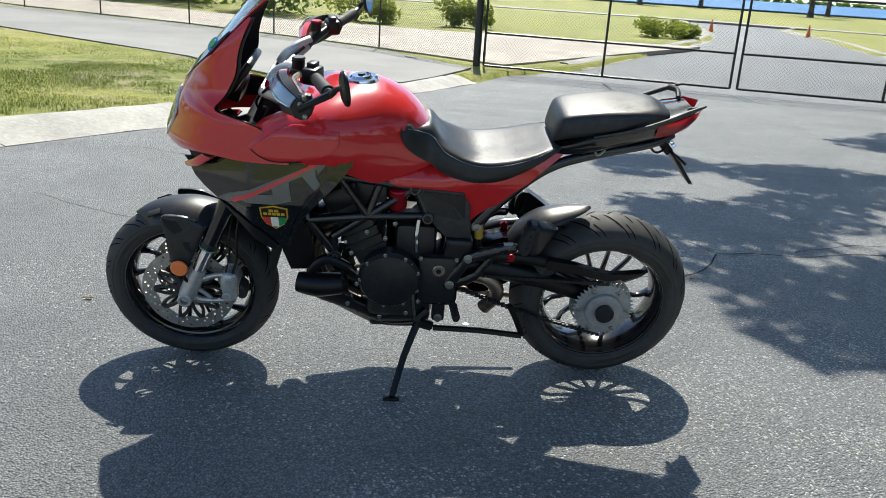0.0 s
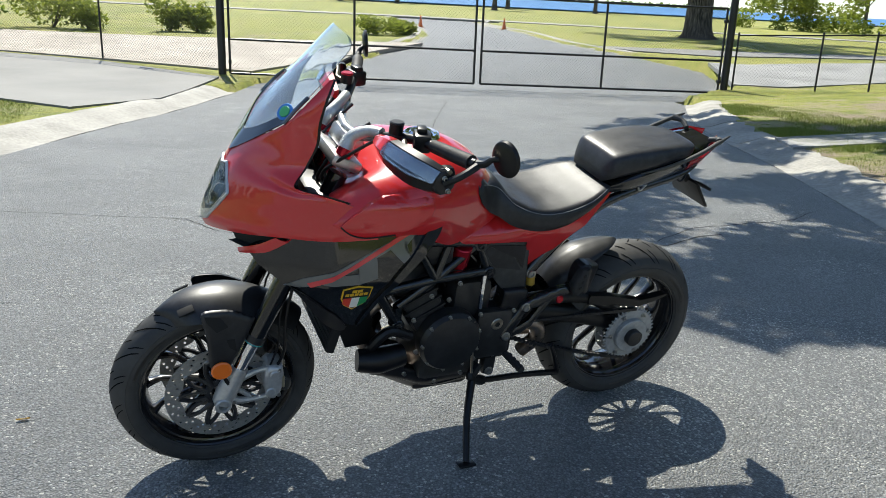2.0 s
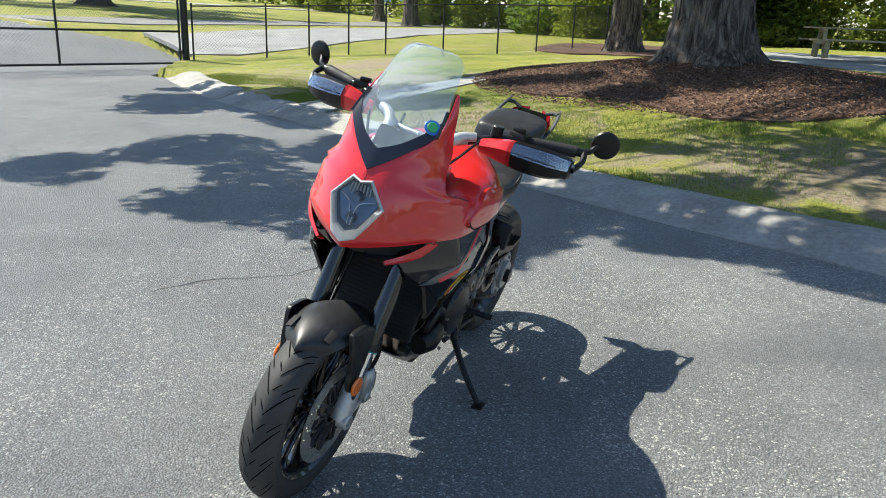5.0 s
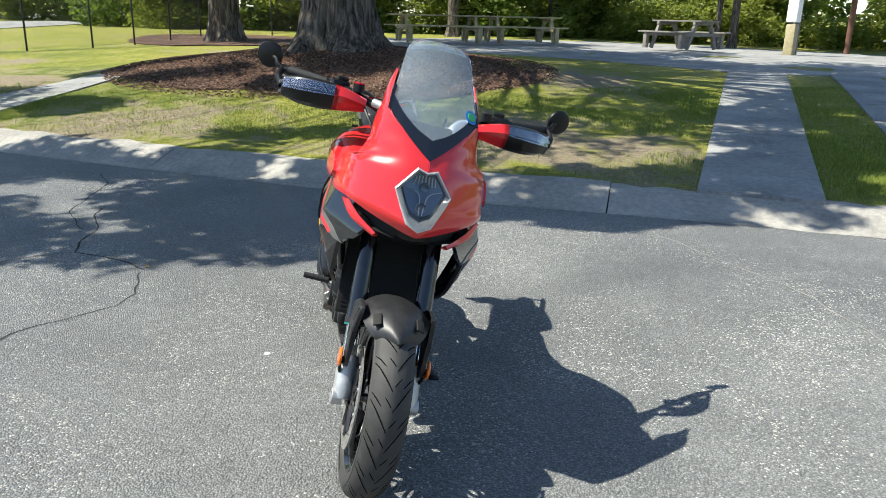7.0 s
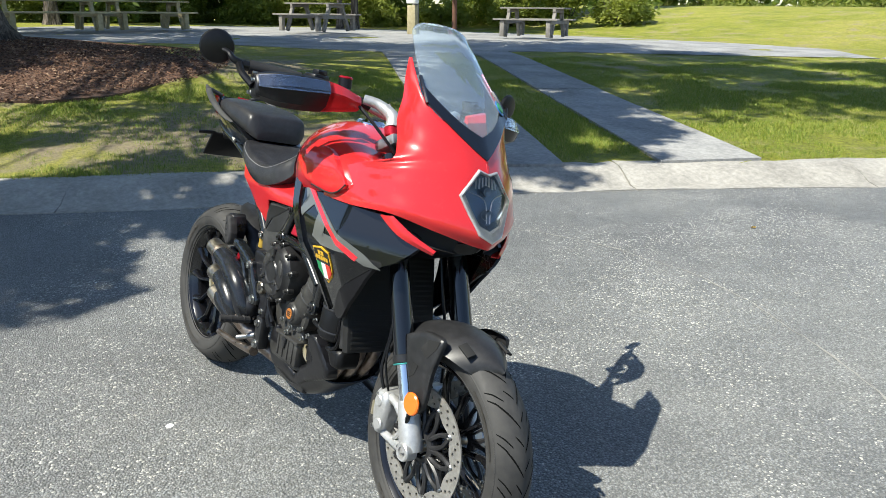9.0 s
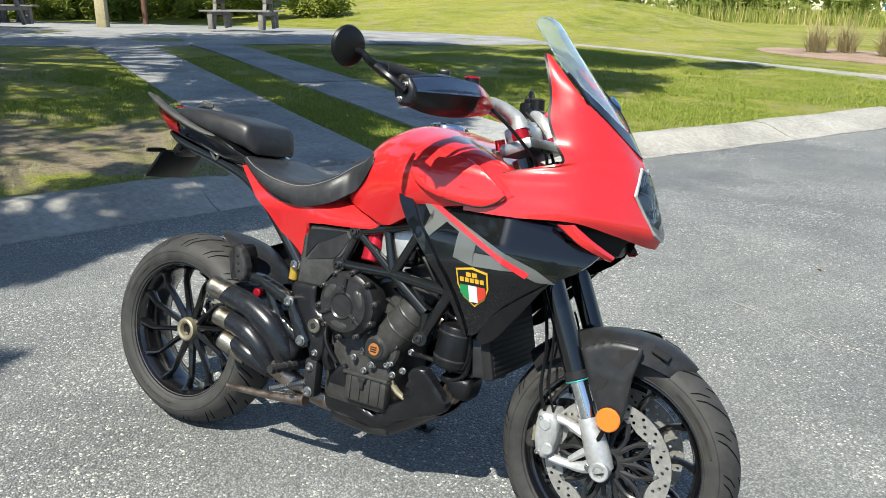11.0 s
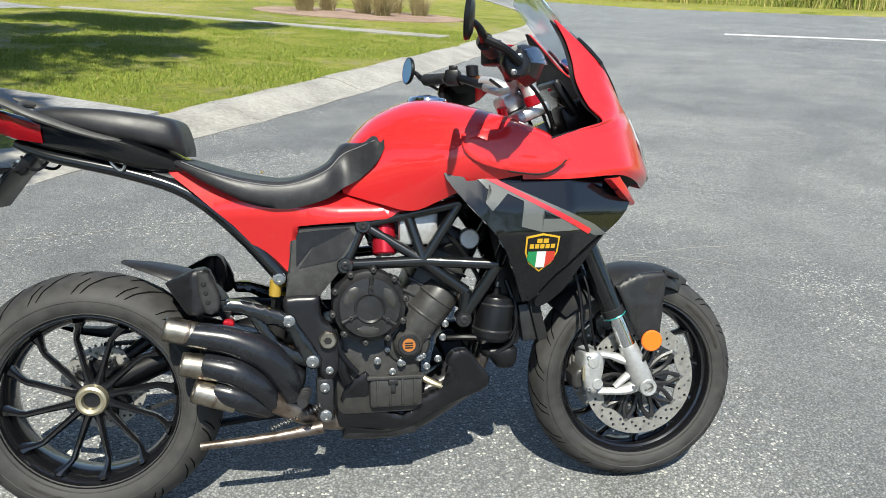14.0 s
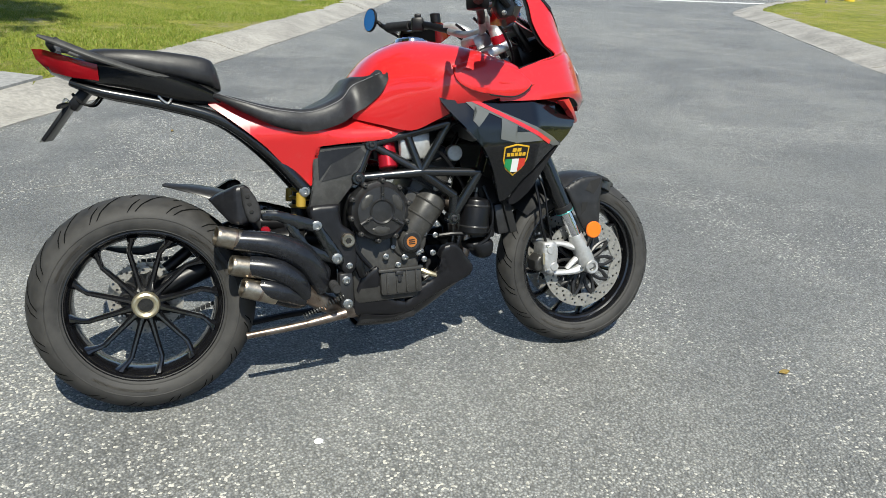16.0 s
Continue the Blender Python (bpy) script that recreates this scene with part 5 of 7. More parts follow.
            grid_faces(bm, [[(c.x + r * math.cos(a), at(r) + s * 0.0014, c.z + r * math.sin(a)) for r in (0.242, 0.246, 0.249)] for a in np.linspace(a0, a0 + 0.075 * n, 2 * n)])
            bmesh.ops.solidify(bm, geom=bm.faces[:], thickness=0.001)
            part("tyre_marking", bm, RUBBER_WORN, parent, smooth=0)


RUBBER_WORN = material("worn_rubber_marking", (0.075, 0.07, 0.063), 0.7, spec=0.3)
sidewall(front_wheel, FA, FRONT_TYRE)
sidewall(rear_wheel, RA, REAR_TYRE)


def brake_disc(parent, c, y, outer, inner, holes, mat=DISC):
    bm = bmesh.new()
    edges = []

    def loop(pts):
        vs = [bm.verts.new((c.x + x, y, c.z + z)) for x, z in pts]
        for a, b in zip(vs, vs[1:] + vs[:1]):
            edges.append(bm.edges.new((a, b)))
    loop([(outer * math.cos(a), outer * math.sin(a)) for a in np.linspace(0, 2 * math.pi, 64, endpoint=False)])
    loop([((inner + 0.004 * math.cos(10 * a)) * math.cos(a), (inner + 0.004 * math.cos(10 * a)) * math.sin(a)) for a in np.linspace(0, 2 * math.pi, 60, endpoint=False)])
    for k in range(holes):
        for j, f in enumerate((0.24, 0.5, 0.76)):
            a = 2 * math.pi * (k + 0.33 * j) / holes
            r = inner + (outer - inner) * f
            loop([(r * math.cos(a) + 0.0044 * math.cos(b), r * math.sin(a) + 0.0044 * math.sin(b)) for b in np.linspace(0, 2 * math.pi, 8, endpoint=False)])
    bmesh.ops.triangle_fill(bm, edges=edges, use_beauty=True, use_dissolve=False)
    ex = bmesh.ops.extrude_face_region(bm, geom=bm.faces[:])
    bmesh.ops.translate(bm, verts=[v for v in ex["geom"] if isinstance(v, bmesh.types.BMVert)], vec=(0, 0.0045, 0))
    part("brake_disc", bm, mat, parent, "drilled steel brake disc", smooth=30)
    for k in range(10):
        a = 2 * math.pi * k / 10
        for lean in (-0.20, 0.14):
            p = [(c.x + r * math.cos(a + t), y + 0.002, c.z + r * math.sin(a + t)) for r, t in ((0.040, lean * 1.6), ((inner + 0.055) / 2, lean), (inner + 0.002, lean * 0.15))]
            bar("disc_arm", p, [0.008, 0.006, 0.008], ENGINE, parent, 6, 3)
        drum("disc_button", (c.x + (inner + 0.003) * math.cos(a), y + 0.002, c.z + (inner + 0.003) * math.sin(a)), (0, 1, 0), 0.009, 0.005, BOLT, parent, 10)


for s in SIDES:
    brake_disc(front_wheel, FA, s * 0.070 - 0.002, 0.157, 0.115, 22)
    turned("disc_carrier", [(0.030, 0.060 * s), (0.046, 0.066 * s), (0.046, 0.074 * s), (0.030, 0.076 * s)], FA, (0, 1, 0), ENGINE, front_wheel, 32, "", True)
brake_disc(rear_wheel, RA, 0.058, 0.110, 0.078, 16)
turned("hub_nut", [(0.0001, -0.030), (0.017, -0.030), (0.019, -0.04), (0.023, -0.060), (0.031, -0.063), (0.037, -0.060), (0.040, -0.050), (0.044, -0.020)], RA, (0, 1, 0), NUT, rear_wheel, 32, "worn gold-silver wheel nut")
# sprocket and chain
bm = bmesh.new()
lathe(bm, [(0.055, 0.104), (0.098, 0.104), (0.098, 0.112), (0.055, 0.112)], RA, (0, 1, 0), 60, True)
for k in range(41):
    a = 2 * math.pi * k / 41
    tube(bm, [(RA.x + r * math.cos(a), 0.108, RA.z + r * math.sin(a)) for r in (0.095, 0.109)], [0.006, 0.002], 6, 0)
part("sprocket", bm, DULL_SILVER, rear_wheel, "silver rear sprocket")
drum("sprocket_hub", RA + Vector((0, 0.118, 0)), (0, 1, 0), 0.066, 0.012, DULL_SILVER, rear_wheel, 36)
drum("axle_cap", RA + Vector((0, 0.138, 0)), (0, 1, 0), 0.032, 0.014, ENGINE, rear_wheel, 24)
for k in range(6):
    a = 2 * math.pi * k / 6
    bolt(RA + Vector((0.085 * math.cos(a), 0.112, 0.085 * math.sin(a))), (0, 1, 0), 0.008, rear_wheel)
for lo in (0, 1):
    z = (0.425, 0.213)[lo]
    bm = bmesh.new()
    x0, x1, z0 = -0.72, -0.16, (0.44, 0.40)[lo]
    for k in range(36):
        f = k / 35
        cx, cz = x0 + (x1 - x0) * f, z + (z0 - z) * f - 0.012 * math.sin(math.pi * f) * lo
        for y in (0.102, 0.114):
            box(bm, cx - 0.0072, cx + 0.0072, y - 0.0012, y + 0.0012, cz - 0.0055, cz + 0.0055)
        tube(bm, [(cx, 0.100, cz), (cx, 0.116, cz)], 0.004, 6, 0)
    part("drive_chain", bm, ENGINE, bike, "", smooth=0)

# fork
CALIPER = [(0.548, 0.392), (0.587, 0.398), (0.606, 0.370), (0.602, 0.322), (0.586, 0.276), (0.556, 0.284), (0.542, 0.337)]
for s in SIDES:
    y = 0.101 * s
    bar("fork_tube", [(0.415, y, 1.0), (0.52, y, 0.755), (0.628, y, 0.508)], [0.0265, 0.0275, 0.029], GLOSS, n=20, per=2, label="black fork tube")
    drum("fork_seal", (0.629, y, 0.504), (0.42, 0, -0.9), 0.031, 0.012, ENGINE, n=20)
    turned("seal_ring", [(0.0305, -0.002), (0.0318, 0), (0.0305, 0.002)], (0.6345, y, 0.492), (0.42, 0, -0.9), SEAL_RING, bike, 20)
    bar("fork_slider", [(0.629, y, 0.505), (0.690, y, 0.372)], 0.0225, CHROME, n=20, per=0, label="polished fork slider")
    bm = bmesh.new()
    tube(bm, [(0.672, y, 0.408), (0.690, y, 0.368), (0.712, y, 0.318), (0.7235, y, 0.290)], [0.025, 0.029, 0.031, 0.029], 16, 3)
    tube(bm, [(0.692, y, 0.366), (0.660, y * 0.99, 0.368), (0.625, y * 0.97, 0.380), (0.592, y * 0.95, 0.384)], [0.020, 0.015, 0.011, 0.011], 10, 3, 0.8)
    tube(bm, [(0.716, y, 0.304), (0.680, y * 0.99, 0.284), (0.640, y * 0.97, 0.279), (0.590, y * 0.95, 0.282)], [0.022, 0.016, 0.011, 0.011], 10, 3, 0.8)
    tube(bm, [(0.706, y, 0.338), (0.676, y * 0.99, 0.322), (0.640, y * 0.97, 0.290)], [0.020, 0.012, 0.009], 8, 3, 0.7)
    foot = part("fork_foot", bm, CAST, bike, "bare cast aluminium fork foot")
    turned("axle_end", [(0.024, 0.0), (0.024, 0.030 * s), (0.021, 0.033 * s), (0.014, 0.032 * s), (0.0125, 0.006 * s), (0.0001, 0.004 * s)], (0.7235, y, 0.293), (0, 1, 0), CAST, foot, 24)
    for bx, bz in ((0.690, 0.272), (0.726, 0.258)):
        bolt((bx, y + 0.012 * s, bz + 0.02), (0, s, 0), 0.005, foot)
    caliper = puffed("brake_caliper", CALIPER, lambda x, z: 0.098, 0.018, 0.016, 0.055, CAST, s, None, "silver radial brake caliper", 0.008, 2)
    puffed("caliper_bridge", [(0.520, 0.330), (0.548, 0.352), (0.552, 0.300), (0.535, 0.288), (0.520, 0.300)], lambda x, z: 0.092, 0.010, 0.010, 0.05, CRANKCASE, s, caliper, "", 0.008, 2)
    for k in (-1, 1):
        drum("caliper_piston", (0.578 - 0.006 * k, 0.115 * s, 0.336 + 0.030 * k), (0, 1, 0), 0.016, 0.004, CAST, caliper, 20)
        bolt((0.560, 0.108 * s, 0.336 + 0.044 * k), (0, s, 0), 0.006, caliper)
    bar("pad_pin", [(0.546, 0.112 * s, 0.356), (0.546, 0.112 * s, 0.318)], 0.004, NUT, caliper, 8, 0)
    bar("brake_hose", [(0.562, y * 0.98, 0.392), (0.545, y * 1.05, 0.45), (0.540, y * 0.9, 0.55), (0.515, y * 0.75, 0.66), (0.47, y * 0.7, 0.80), (0.40, y * 0.6, 0.98)], 0.0048, MATTE, n=6)
    bar("sensor_cable", [(0.585, y * 0.98, 0.392), (0.566, y * 1.1, 0.47), (0.560, y * 1.0, 0.56), (0.545, y * 0.8, 0.62)], 0.0032, MATTE, n=6)
    drum("reflector", (0.728, 0.133 * s, 0.424), (0, 1, 0), 0.029, 0.005, ORANGE, n=28, label="round orange reflector")
    bar("reflector_bracket", [(0.728, 0.128 * s, 0.424), (0.716, 0.126 * s, 0.385), (0.70, 0.115 * s, 0.350)], 0.006, MATTE, n=6)
drum("front_axle", FA, (0, 1, 0), 0.014, 0.115, STEEL, front_wheel, 16)

# front mudguard: a shell that hugs the tyre, with a leg down each fork
rows = []
for deg, half, lift in ((57, 0.006, 0.010), (60, 0.034, 0.013), (67, 0.070, 0.017), (78, 0.096, 0.020), (92, 0.108, 0.021), (106, 0.106, 0.021), (120, 0.094, 0.024), (131, 0.080, 0.028), (139, 0.066, 0.030)):
    a = radians(deg)
    row = []
    for f in (0, 0.3, 0.6, 0.85, 1.0):
        r = 0.300 + lift - 0.050 * f ** 2.2
        row.append((FA.x + r * math.cos(a), half * f, FA.z + r * math.sin(a)))
    rows.append(row)
skin("front_mudguard", rows, GUARD, 12, 4, thick=0.003, label="satin black front mudguard with vents")
for s in SIDES:
    leg = lambda x, z: 0.116 - 0.10 * max(0, z - 0.52) + 0.02 * max(0, 0.46 - z)
    puffed("mudguard_leg", [(0.632, 0.572), (0.690, 0.600), (0.740, 0.606), (0.776, 0.600), (0.772, 0.560), (0.762, 0.510), (0.759, 0.445), (0.746, 0.408), (0.722, 0.395), (0.700, 0.430), (0.678, 0.470), (0.652, 0.528)], leg, 0.006, 0.012, 0.010, GUARD, s)
    for vent in ([(0.706, 0.560), (0.727, 0.590), (0.770, 0.598), (0.764, 0.578), (0.738, 0.545)], [(0.690, 0.520), (0.712, 0.518), (0.704, 0.492), (0.684, 0.476)]):
        panel("mudguard_vent", vent, lambda x, z: leg(x, z) + 0.0068, 0.004, DARK, s, curve=0, cell=0.02)
    bm = bmesh.new()
    box(bm, -0.022, 0.022, -0.012, 0.012, -0.003, 0.003, 0.0015, Matrix.Translation((0.812, 0.062 * s, 0.590)) @ pose(0, 0, 0, 24 * -s, 22, 0))
    part("mudguard_vent", bm, DARK, bike)

# frame, a trellis of round tubes
NODES = {"a": (-0.038, 0.112, 0.754), "b": (-0.084, 0.112, 0.653), "c": (0.110, 0.146, 0.662), "d": (0.296, 0.168, 0.651), "e": (0.212, 0.132, 0.509), "f": (0.200, 0.168, 0.808), "g": (0.074, 0.136, 0.774), "h": (0.400, 0.09, 0.86), "k": (0.219, 0.142, 0.580)}
for s in SIDES:
    for a, b, r in (("a", "f", 0.0145), ("b", "c", 0.0145), ("c", "d", 0.0145), ("a", "c", 0.0135), ("g", "c", 0.0135), ("c", "f", 0.0135), ("c", "k", 0.0145), ("k", "e", 0.0150), ("d", "e", 0.0155), ("a", "b", 0.014), ("d", "h", 0.015), ("f", "h", 0.015)):
        bar("frame_tube", mirrored((NODES[a], NODES[b]), s), r, FRAME, n=12, per=0)
    for k in "abe":
        x, y, z = NODES[k]
        drum("frame_lug", (x, y * s, z), (0, 1, 0), 0.021, 0.020, FRAME, n=20)
        bolt((x, (y + 0.02) * s, z), (0, s, 0), 0.009, mat=ENGINE)
    # pivot plate and grey cover
    UPPER = [(-0.210, 0.748), (-0.137, 0.753), (-0.055, 0.756), (-0.046, 0.732), (-0.078, 0.684), (-0.095, 0.664), (-0.102, 0.634), (-0.126, 0.605), (-0.152, 0.574), (-0.190, 0.560), (-0.236, 0.566), (-0.220, 0.636), (-0.219, 0.702)]
    cover = lambda x, z: 0.124 - 0.30 * max(0, 0.655 - z + 0.35 * (x + 0.15)) * 0.5 - 0.10 * max(0, -0.19 - x)
    side_cover = panel("pivot_cover", UPPER, cover, 0.030, COVER, s, curve=0, cell=0.012, label="grey-black satin side cover")
    # thin raised panels: the darker look of the upper facets put into the colour
    panel("cover_recess_shade", [(-0.202, 0.738), (-0.140, 0.744), (-0.070, 0.748), (-0.130, 0.716), (-0.168, 0.700), (-0.204, 0.655)], cover, 0.004, FENDER, s, side_cover, curve=0, cell=0.012, lift=0.003)
    panel("cover_facet_shade", [(-0.198, 0.650), (-0.160, 0.704), (-0.072, 0.745), (-0.058, 0.728), (-0.090, 0.680), (-0.105, 0.668)], cover, 0.004, GUARD, s, side_cover, curve=0, cell=0.012, lift=0.002)
    puffed("pivot_plate", [(-0.150, 0.580), (-0.145, 0.520), (-0.112, 0.490), (-0.106, 0.430), (-0.108, 0.385), (-0.128, 0.362), (-0.150, 0.372), (-0.178, 0.432), (-0.215, 0.500), (-0.238, 0.548), (-0.230, 0.578)], lambda x, z: 0.128, 0.008, 0.014, 0.05, FENDER, s)
    drum("pivot_nut", (-0.132, 0.142 * s, 0.470), (0, 1, 0), 0.0215, 0.012, STEEL, n=24)
    drum("pivot_bore", (-0.132, 0.1535 * s, 0.470), (0, 1, 0), 0.010, 0.002, DARK, n=6)
    # footrest hanger
    flat_out = lambda x, z: 0.150 - 0.05 * max(0, x + 0.22)
    hanger = puffed("footrest_hanger", [(-0.388, 0.578), (-0.340, 0.578), (-0.222, 0.538), (-0.206, 0.516), (-0.148, 0.422), (-0.163, 0.398), (-0.192, 0.412), (-0.234, 0.502), (-0.285, 0.518), (-0.341, 0.548), (-0.380, 0.552)], flat_out, 0.006, 0.009, 0.022, FRAME, s, None, "black footrest hanger", 0.010, 2)
    puffed("hanger_strut", [(-0.330, 0.550), (-0.294, 0.540), (-0.251, 0.470), (-0.182, 0.432), (-0.168, 0.404), (-0.198, 0.410), (-0.262, 0.444)], flat_out, 0.004, 0.008, 0.018, FRAME, s, hanger, "", 0.010, 2)
    for u, w in ((-0.226, 0.523), (-0.171, 0.419)):
        bolt((u, 0.153 * s, w), (0, s, 0), 0.0125)
    for u, w, r in ((-0.130, 0.389, 0.008), (-0.143, 0.345, 0.010), (-0.142, 0.271, 0.012)):
        bolt((u, 0.134 * s, w), (0, s, 0), r)
    bm = bmesh.new()
    box(bm, -0.165, -0.120, 0.095, 0.134, 0.255, 0.368, 0.010)
    bmesh.ops.scale(bm, verts=bm.verts, vec=(1, s, 1))
    part("stand_mount", bm, ENGINE, bike)
    bar("footrest", mirrored([(-0.186, 0.145, 0.342), (-0.196, 0.245, 0.345)], s), 0.012, GRIP, n=10, per=0)
    for k in range(4):
        drum("footrest_rib", (-0.190 - 0.002 * k, (0.165 + 0.022 * k) * s, 0.343), (-0.1, 1, 0), 0.0145, 0.004, GRIP, n=12)
    peg = puffed("pillion_footrest", [(-0.523, 0.618), (-0.446, 0.656), (-0.412, 0.650), (-0.400, 0.600), (-0.420, 0.552), (-0.458, 0.545), (-0.480, 0.562)], lambda x, z: 0.148 - 0.75 * max(0, -0.45 - x), 0.008, 0.012, 0.045, FENDER, s, None, "folded pillion footrest", 0.010, 2)
    puffed("peg_rubber", [(-0.437, 0.652), (-0.412, 0.648), (-0.386, 0.594), (-0.390, 0.556), (-0.420, 0.552), (-0.434, 0.600)], lambda x, z: 0.160, 0.010, 0.008, 0.02, GRIP, s, peg, "", 0.008, 2)
    for k in range(3):
        z = 0.582 + 0.022 * k
        drum("peg_dimple", (-0.412 - 0.004 * k, 0.1700 * s, z), (0, 1, 0), 0.006, 0.0025, DARK, peg, 12)
    drum("preload_knob", (-0.372, 0.118 * s, 0.518), (0, 1, 0), 0.014, 0.012, ANOD, n=16)

# engine
bm = bmesh.new()
box(bm, -0.12, 0.11, -0.104, 0.118, 0.25, 0.50, 0.03)
engine = part("engine", bm, CRANKCASE, bike, "black three-cylinder engine")
bm = bmesh.new()
box(bm, -0.12, 0.02, -0.100, 0.118, 0.45, 0.62, 0.03)
part("gearbox", bm, ENGINE, engine)
bm = bmesh.new()
box(bm, -0.06, 0.06, -0.092, 0.11, -0.13, 0.14, 0.018, pose(0.135, 0, 0.58, 0, 28, 0))
part("cylinder_block", bm, CRANKCASE, engine)
bm = bmesh.new()
box(bm, -0.065, 0.065, -0.098, 0.115, -0.035, 0.04, 0.015, pose(0.19, 0, 0.70, 0, 28, 0))
part("cylinder_head", bm, ENGINE, engine)
bm = bmesh.new()
box(bm, -0.10, 0.10, -0.07, 0.07, 0.18, 0.25, 0.015)
part("sump", bm, ENGINE, engine)
bm = bmesh.new()
tube(bm, [(0.172, -0.082, 0.582), (0.160, -0.082, 0.566), (0.082, -0.082, 0.465), (0.066, -0.082, 0.446)], [0.044, 0.052, 0.052, 0.046], 20, 0)
drive = part("cam_drive_cover", bm, CRANKCASE, engine)
for u, w, r in ((0.150, 0.556, 0.0545), (0.118, 0.514, 0.0545)):
    turned("cover_rib", [(r - 0.002, -0.004), (r, 0), (r - 0.002, 0.004)], (u, -0.082, w), (0.61, 0, 0.79), CRANKCASE, drive, 20)
for u, w, y in ((0.196, 0.560, -0.088), (0.175, 0.602, -0.095), (0.150, 0.398, -0.108), (0.120, 0.380, -0.110), (0.052, 0.394, -0.116), (0.030, 0.372, -0.116), (-0.008, 0.402, -0.116), (0.100, 0.404, -0.112), (0.165, 0.452, -0.098), (0.172, 0.487, -0.096)):
    bolt((u, y, w), (0, -1, 0), 0.0075, engine)
for k in range(5):
    bm = bmesh.new()
    box(bm, -0.066, 0.066, -0.096, 0.118, -0.004, 0.004, 0.002, pose(0.105 + 0.016 * k, 0, 0.52 + 0.030 * k, 0, 28, 0))
    part("cooling_fin", bm, ENGINE, engine)
# airbox and throttle bodies inside the frame
bm = bmesh.new()
box(bm, -0.03, 0.19, -0.10, 0.10, 0.70, 0.80, 0.02)
part("airbox", bm, MATTE, bike)
for s in SIDES:
    bm = bmesh.new()
    box(bm, 0.05, 0.15, 0.105, 0.135, 0.70, 0.79, 0.012)
    bmesh.ops.scale(bm, verts=bm.verts, vec=(1, s, 1))
    part("throttle_cover", bm, CAST if s < 0 else ENGINE, bike)
    drum("fuel_can", (0.015, 0.105 * s, 0.715), (0, 0.3, 1), 0.030, 0.04, ANOD, n=20, label="red canister inside the frame")
# right: clutch cover, water pump, oil filter
cc = Vector((-0.028, -0.118, 0.552))
clutch = turned("clutch_cover", [(0.091, 0.03), (0.093, -0.022), (0.089, -0.034), (0.082, -0.039), (0.077, -0.046), (0.074, -0.052), (0.050, -0.0545), (0.0001, -0.056)], cc, (0, 1, 0), ENGINE, bike, 48, "round black clutch cover")
for k in range(10):
    a = 2 * math.pi * (k + 0.3) / 10
    drum("cover_boss", cc + Vector((0.092 * math.cos(a), -0.026, 0.092 * math.sin(a))), (0, 1, 0), 0.010, 0.012, ENGINE, clutch, 12)
    bolt(cc + Vector((0.092 * math.cos(a), -0.038, 0.092 * math.sin(a))), (0, -1, 0), 0.0052, clutch, CRANKCASE)
for k in range(3):
    a = 2 * math.pi * k / 3 + 0.45
    ring = [(cc.x + r * math.cos(a + d), cc.z + r * math.sin(a + d)) for r, d in ((0.044, -0.35), (0.062, -0.55), (0.070, -0.2), (0.070, 0.25), (0.060, 0.5), (0.044, 0.3))]
    puffed("cover_pad", ring, lambda x, z: -cc.y + 0.052, 0.004, 0.008, 0.006, CRANKCASE, -1, clutch, "", 0.010, 2)
    b = a + math.pi / 3
    bar("cover_rib", [cc + Vector((r * math.cos(b), -0.0555 + 0.0001 * r, r * math.sin(b))) for r in (0.036, 0.055, 0.076)], [0.007, 0.005, 0.006], ENGINE, clutch, 8, 3)
    bolt(cc + Vector((0.052 * math.cos(b), -0.055, 0.052 * math.sin(b))), (0, -1, 0), 0.0045, clutch, CRANKCASE)
turned("cover_ring", [(0.030, -0.0545), (0.036, -0.0585), (0.040, -0.0545)], cc, (0, 1, 0), ENGINE, clutch, 40)
wp = Vector((0.071, -0.086, 0.446))
pump = turned("pump_cover", [(0.060, 0.02), (0.060, -0.018), (0.054, -0.026), (0.040, -0.030), (0.036, -0.046), (0.030, -0.052), (0.0001, -0.053)], wp, (0, 1, 0), CRANKCASE, bike, 32)
drum("oil_cap_rim", wp + Vector((0, -0.050, 0)), (0, 1, 0), 0.029, 0.006, ENGINE, pump, 24)
turned("oil_cap", [(0.0001, -0.0575), (0.0165, -0.0575), (0.0175, -0.055)], wp, (0, 1, 0), ORANGE_DULL, pump, 24, "orange filler cap")
for z in (-0.006, 0, 0.006):
    bm = bmesh.new()
    box(bm, wp.x - 0.010, wp.x + 0.010, wp.y - 0.0585, wp.y - 0.057, wp.z + z - 0.0016, wp.z + z + 0.0016)
    part("cap_bar", bm, BADGE_BLACK, pump)
for k in range(6):
    a = 2 * math.pi * k / 6 + 0.3
    bolt(wp + Vector((0.055 * math.cos(a), -0.024, 0.055 * math.sin(a))), (0, -1, 0), 0.006, pump)
bm = bmesh.new()
box(bm, -0.030, 0.108, -0.118, -0.08, 0.276, 0.362, 0.010)
box(bm, -0.036, 0.112, -0.123, -0.10, 0.352, 0.362, 0.003)
for k in range(4):
    box(bm, -0.012 + 0.032 * k, -0.006 + 0.032 * k, -0.122, -0.10, 0.285, 0.352, 0.002)
part("sump_cover", bm, CRANKCASE, bike)
bm = bmesh.new()
box(bm, 0.024, 0.038, -0.126, -0.11, 0.318, 0.350, 0.004)
box(bm, 0.018, 0.044, -0.128, -0.115, 0.340, 0.354, 0.004)
part("level_sensor", bm, ENGINE, bike)
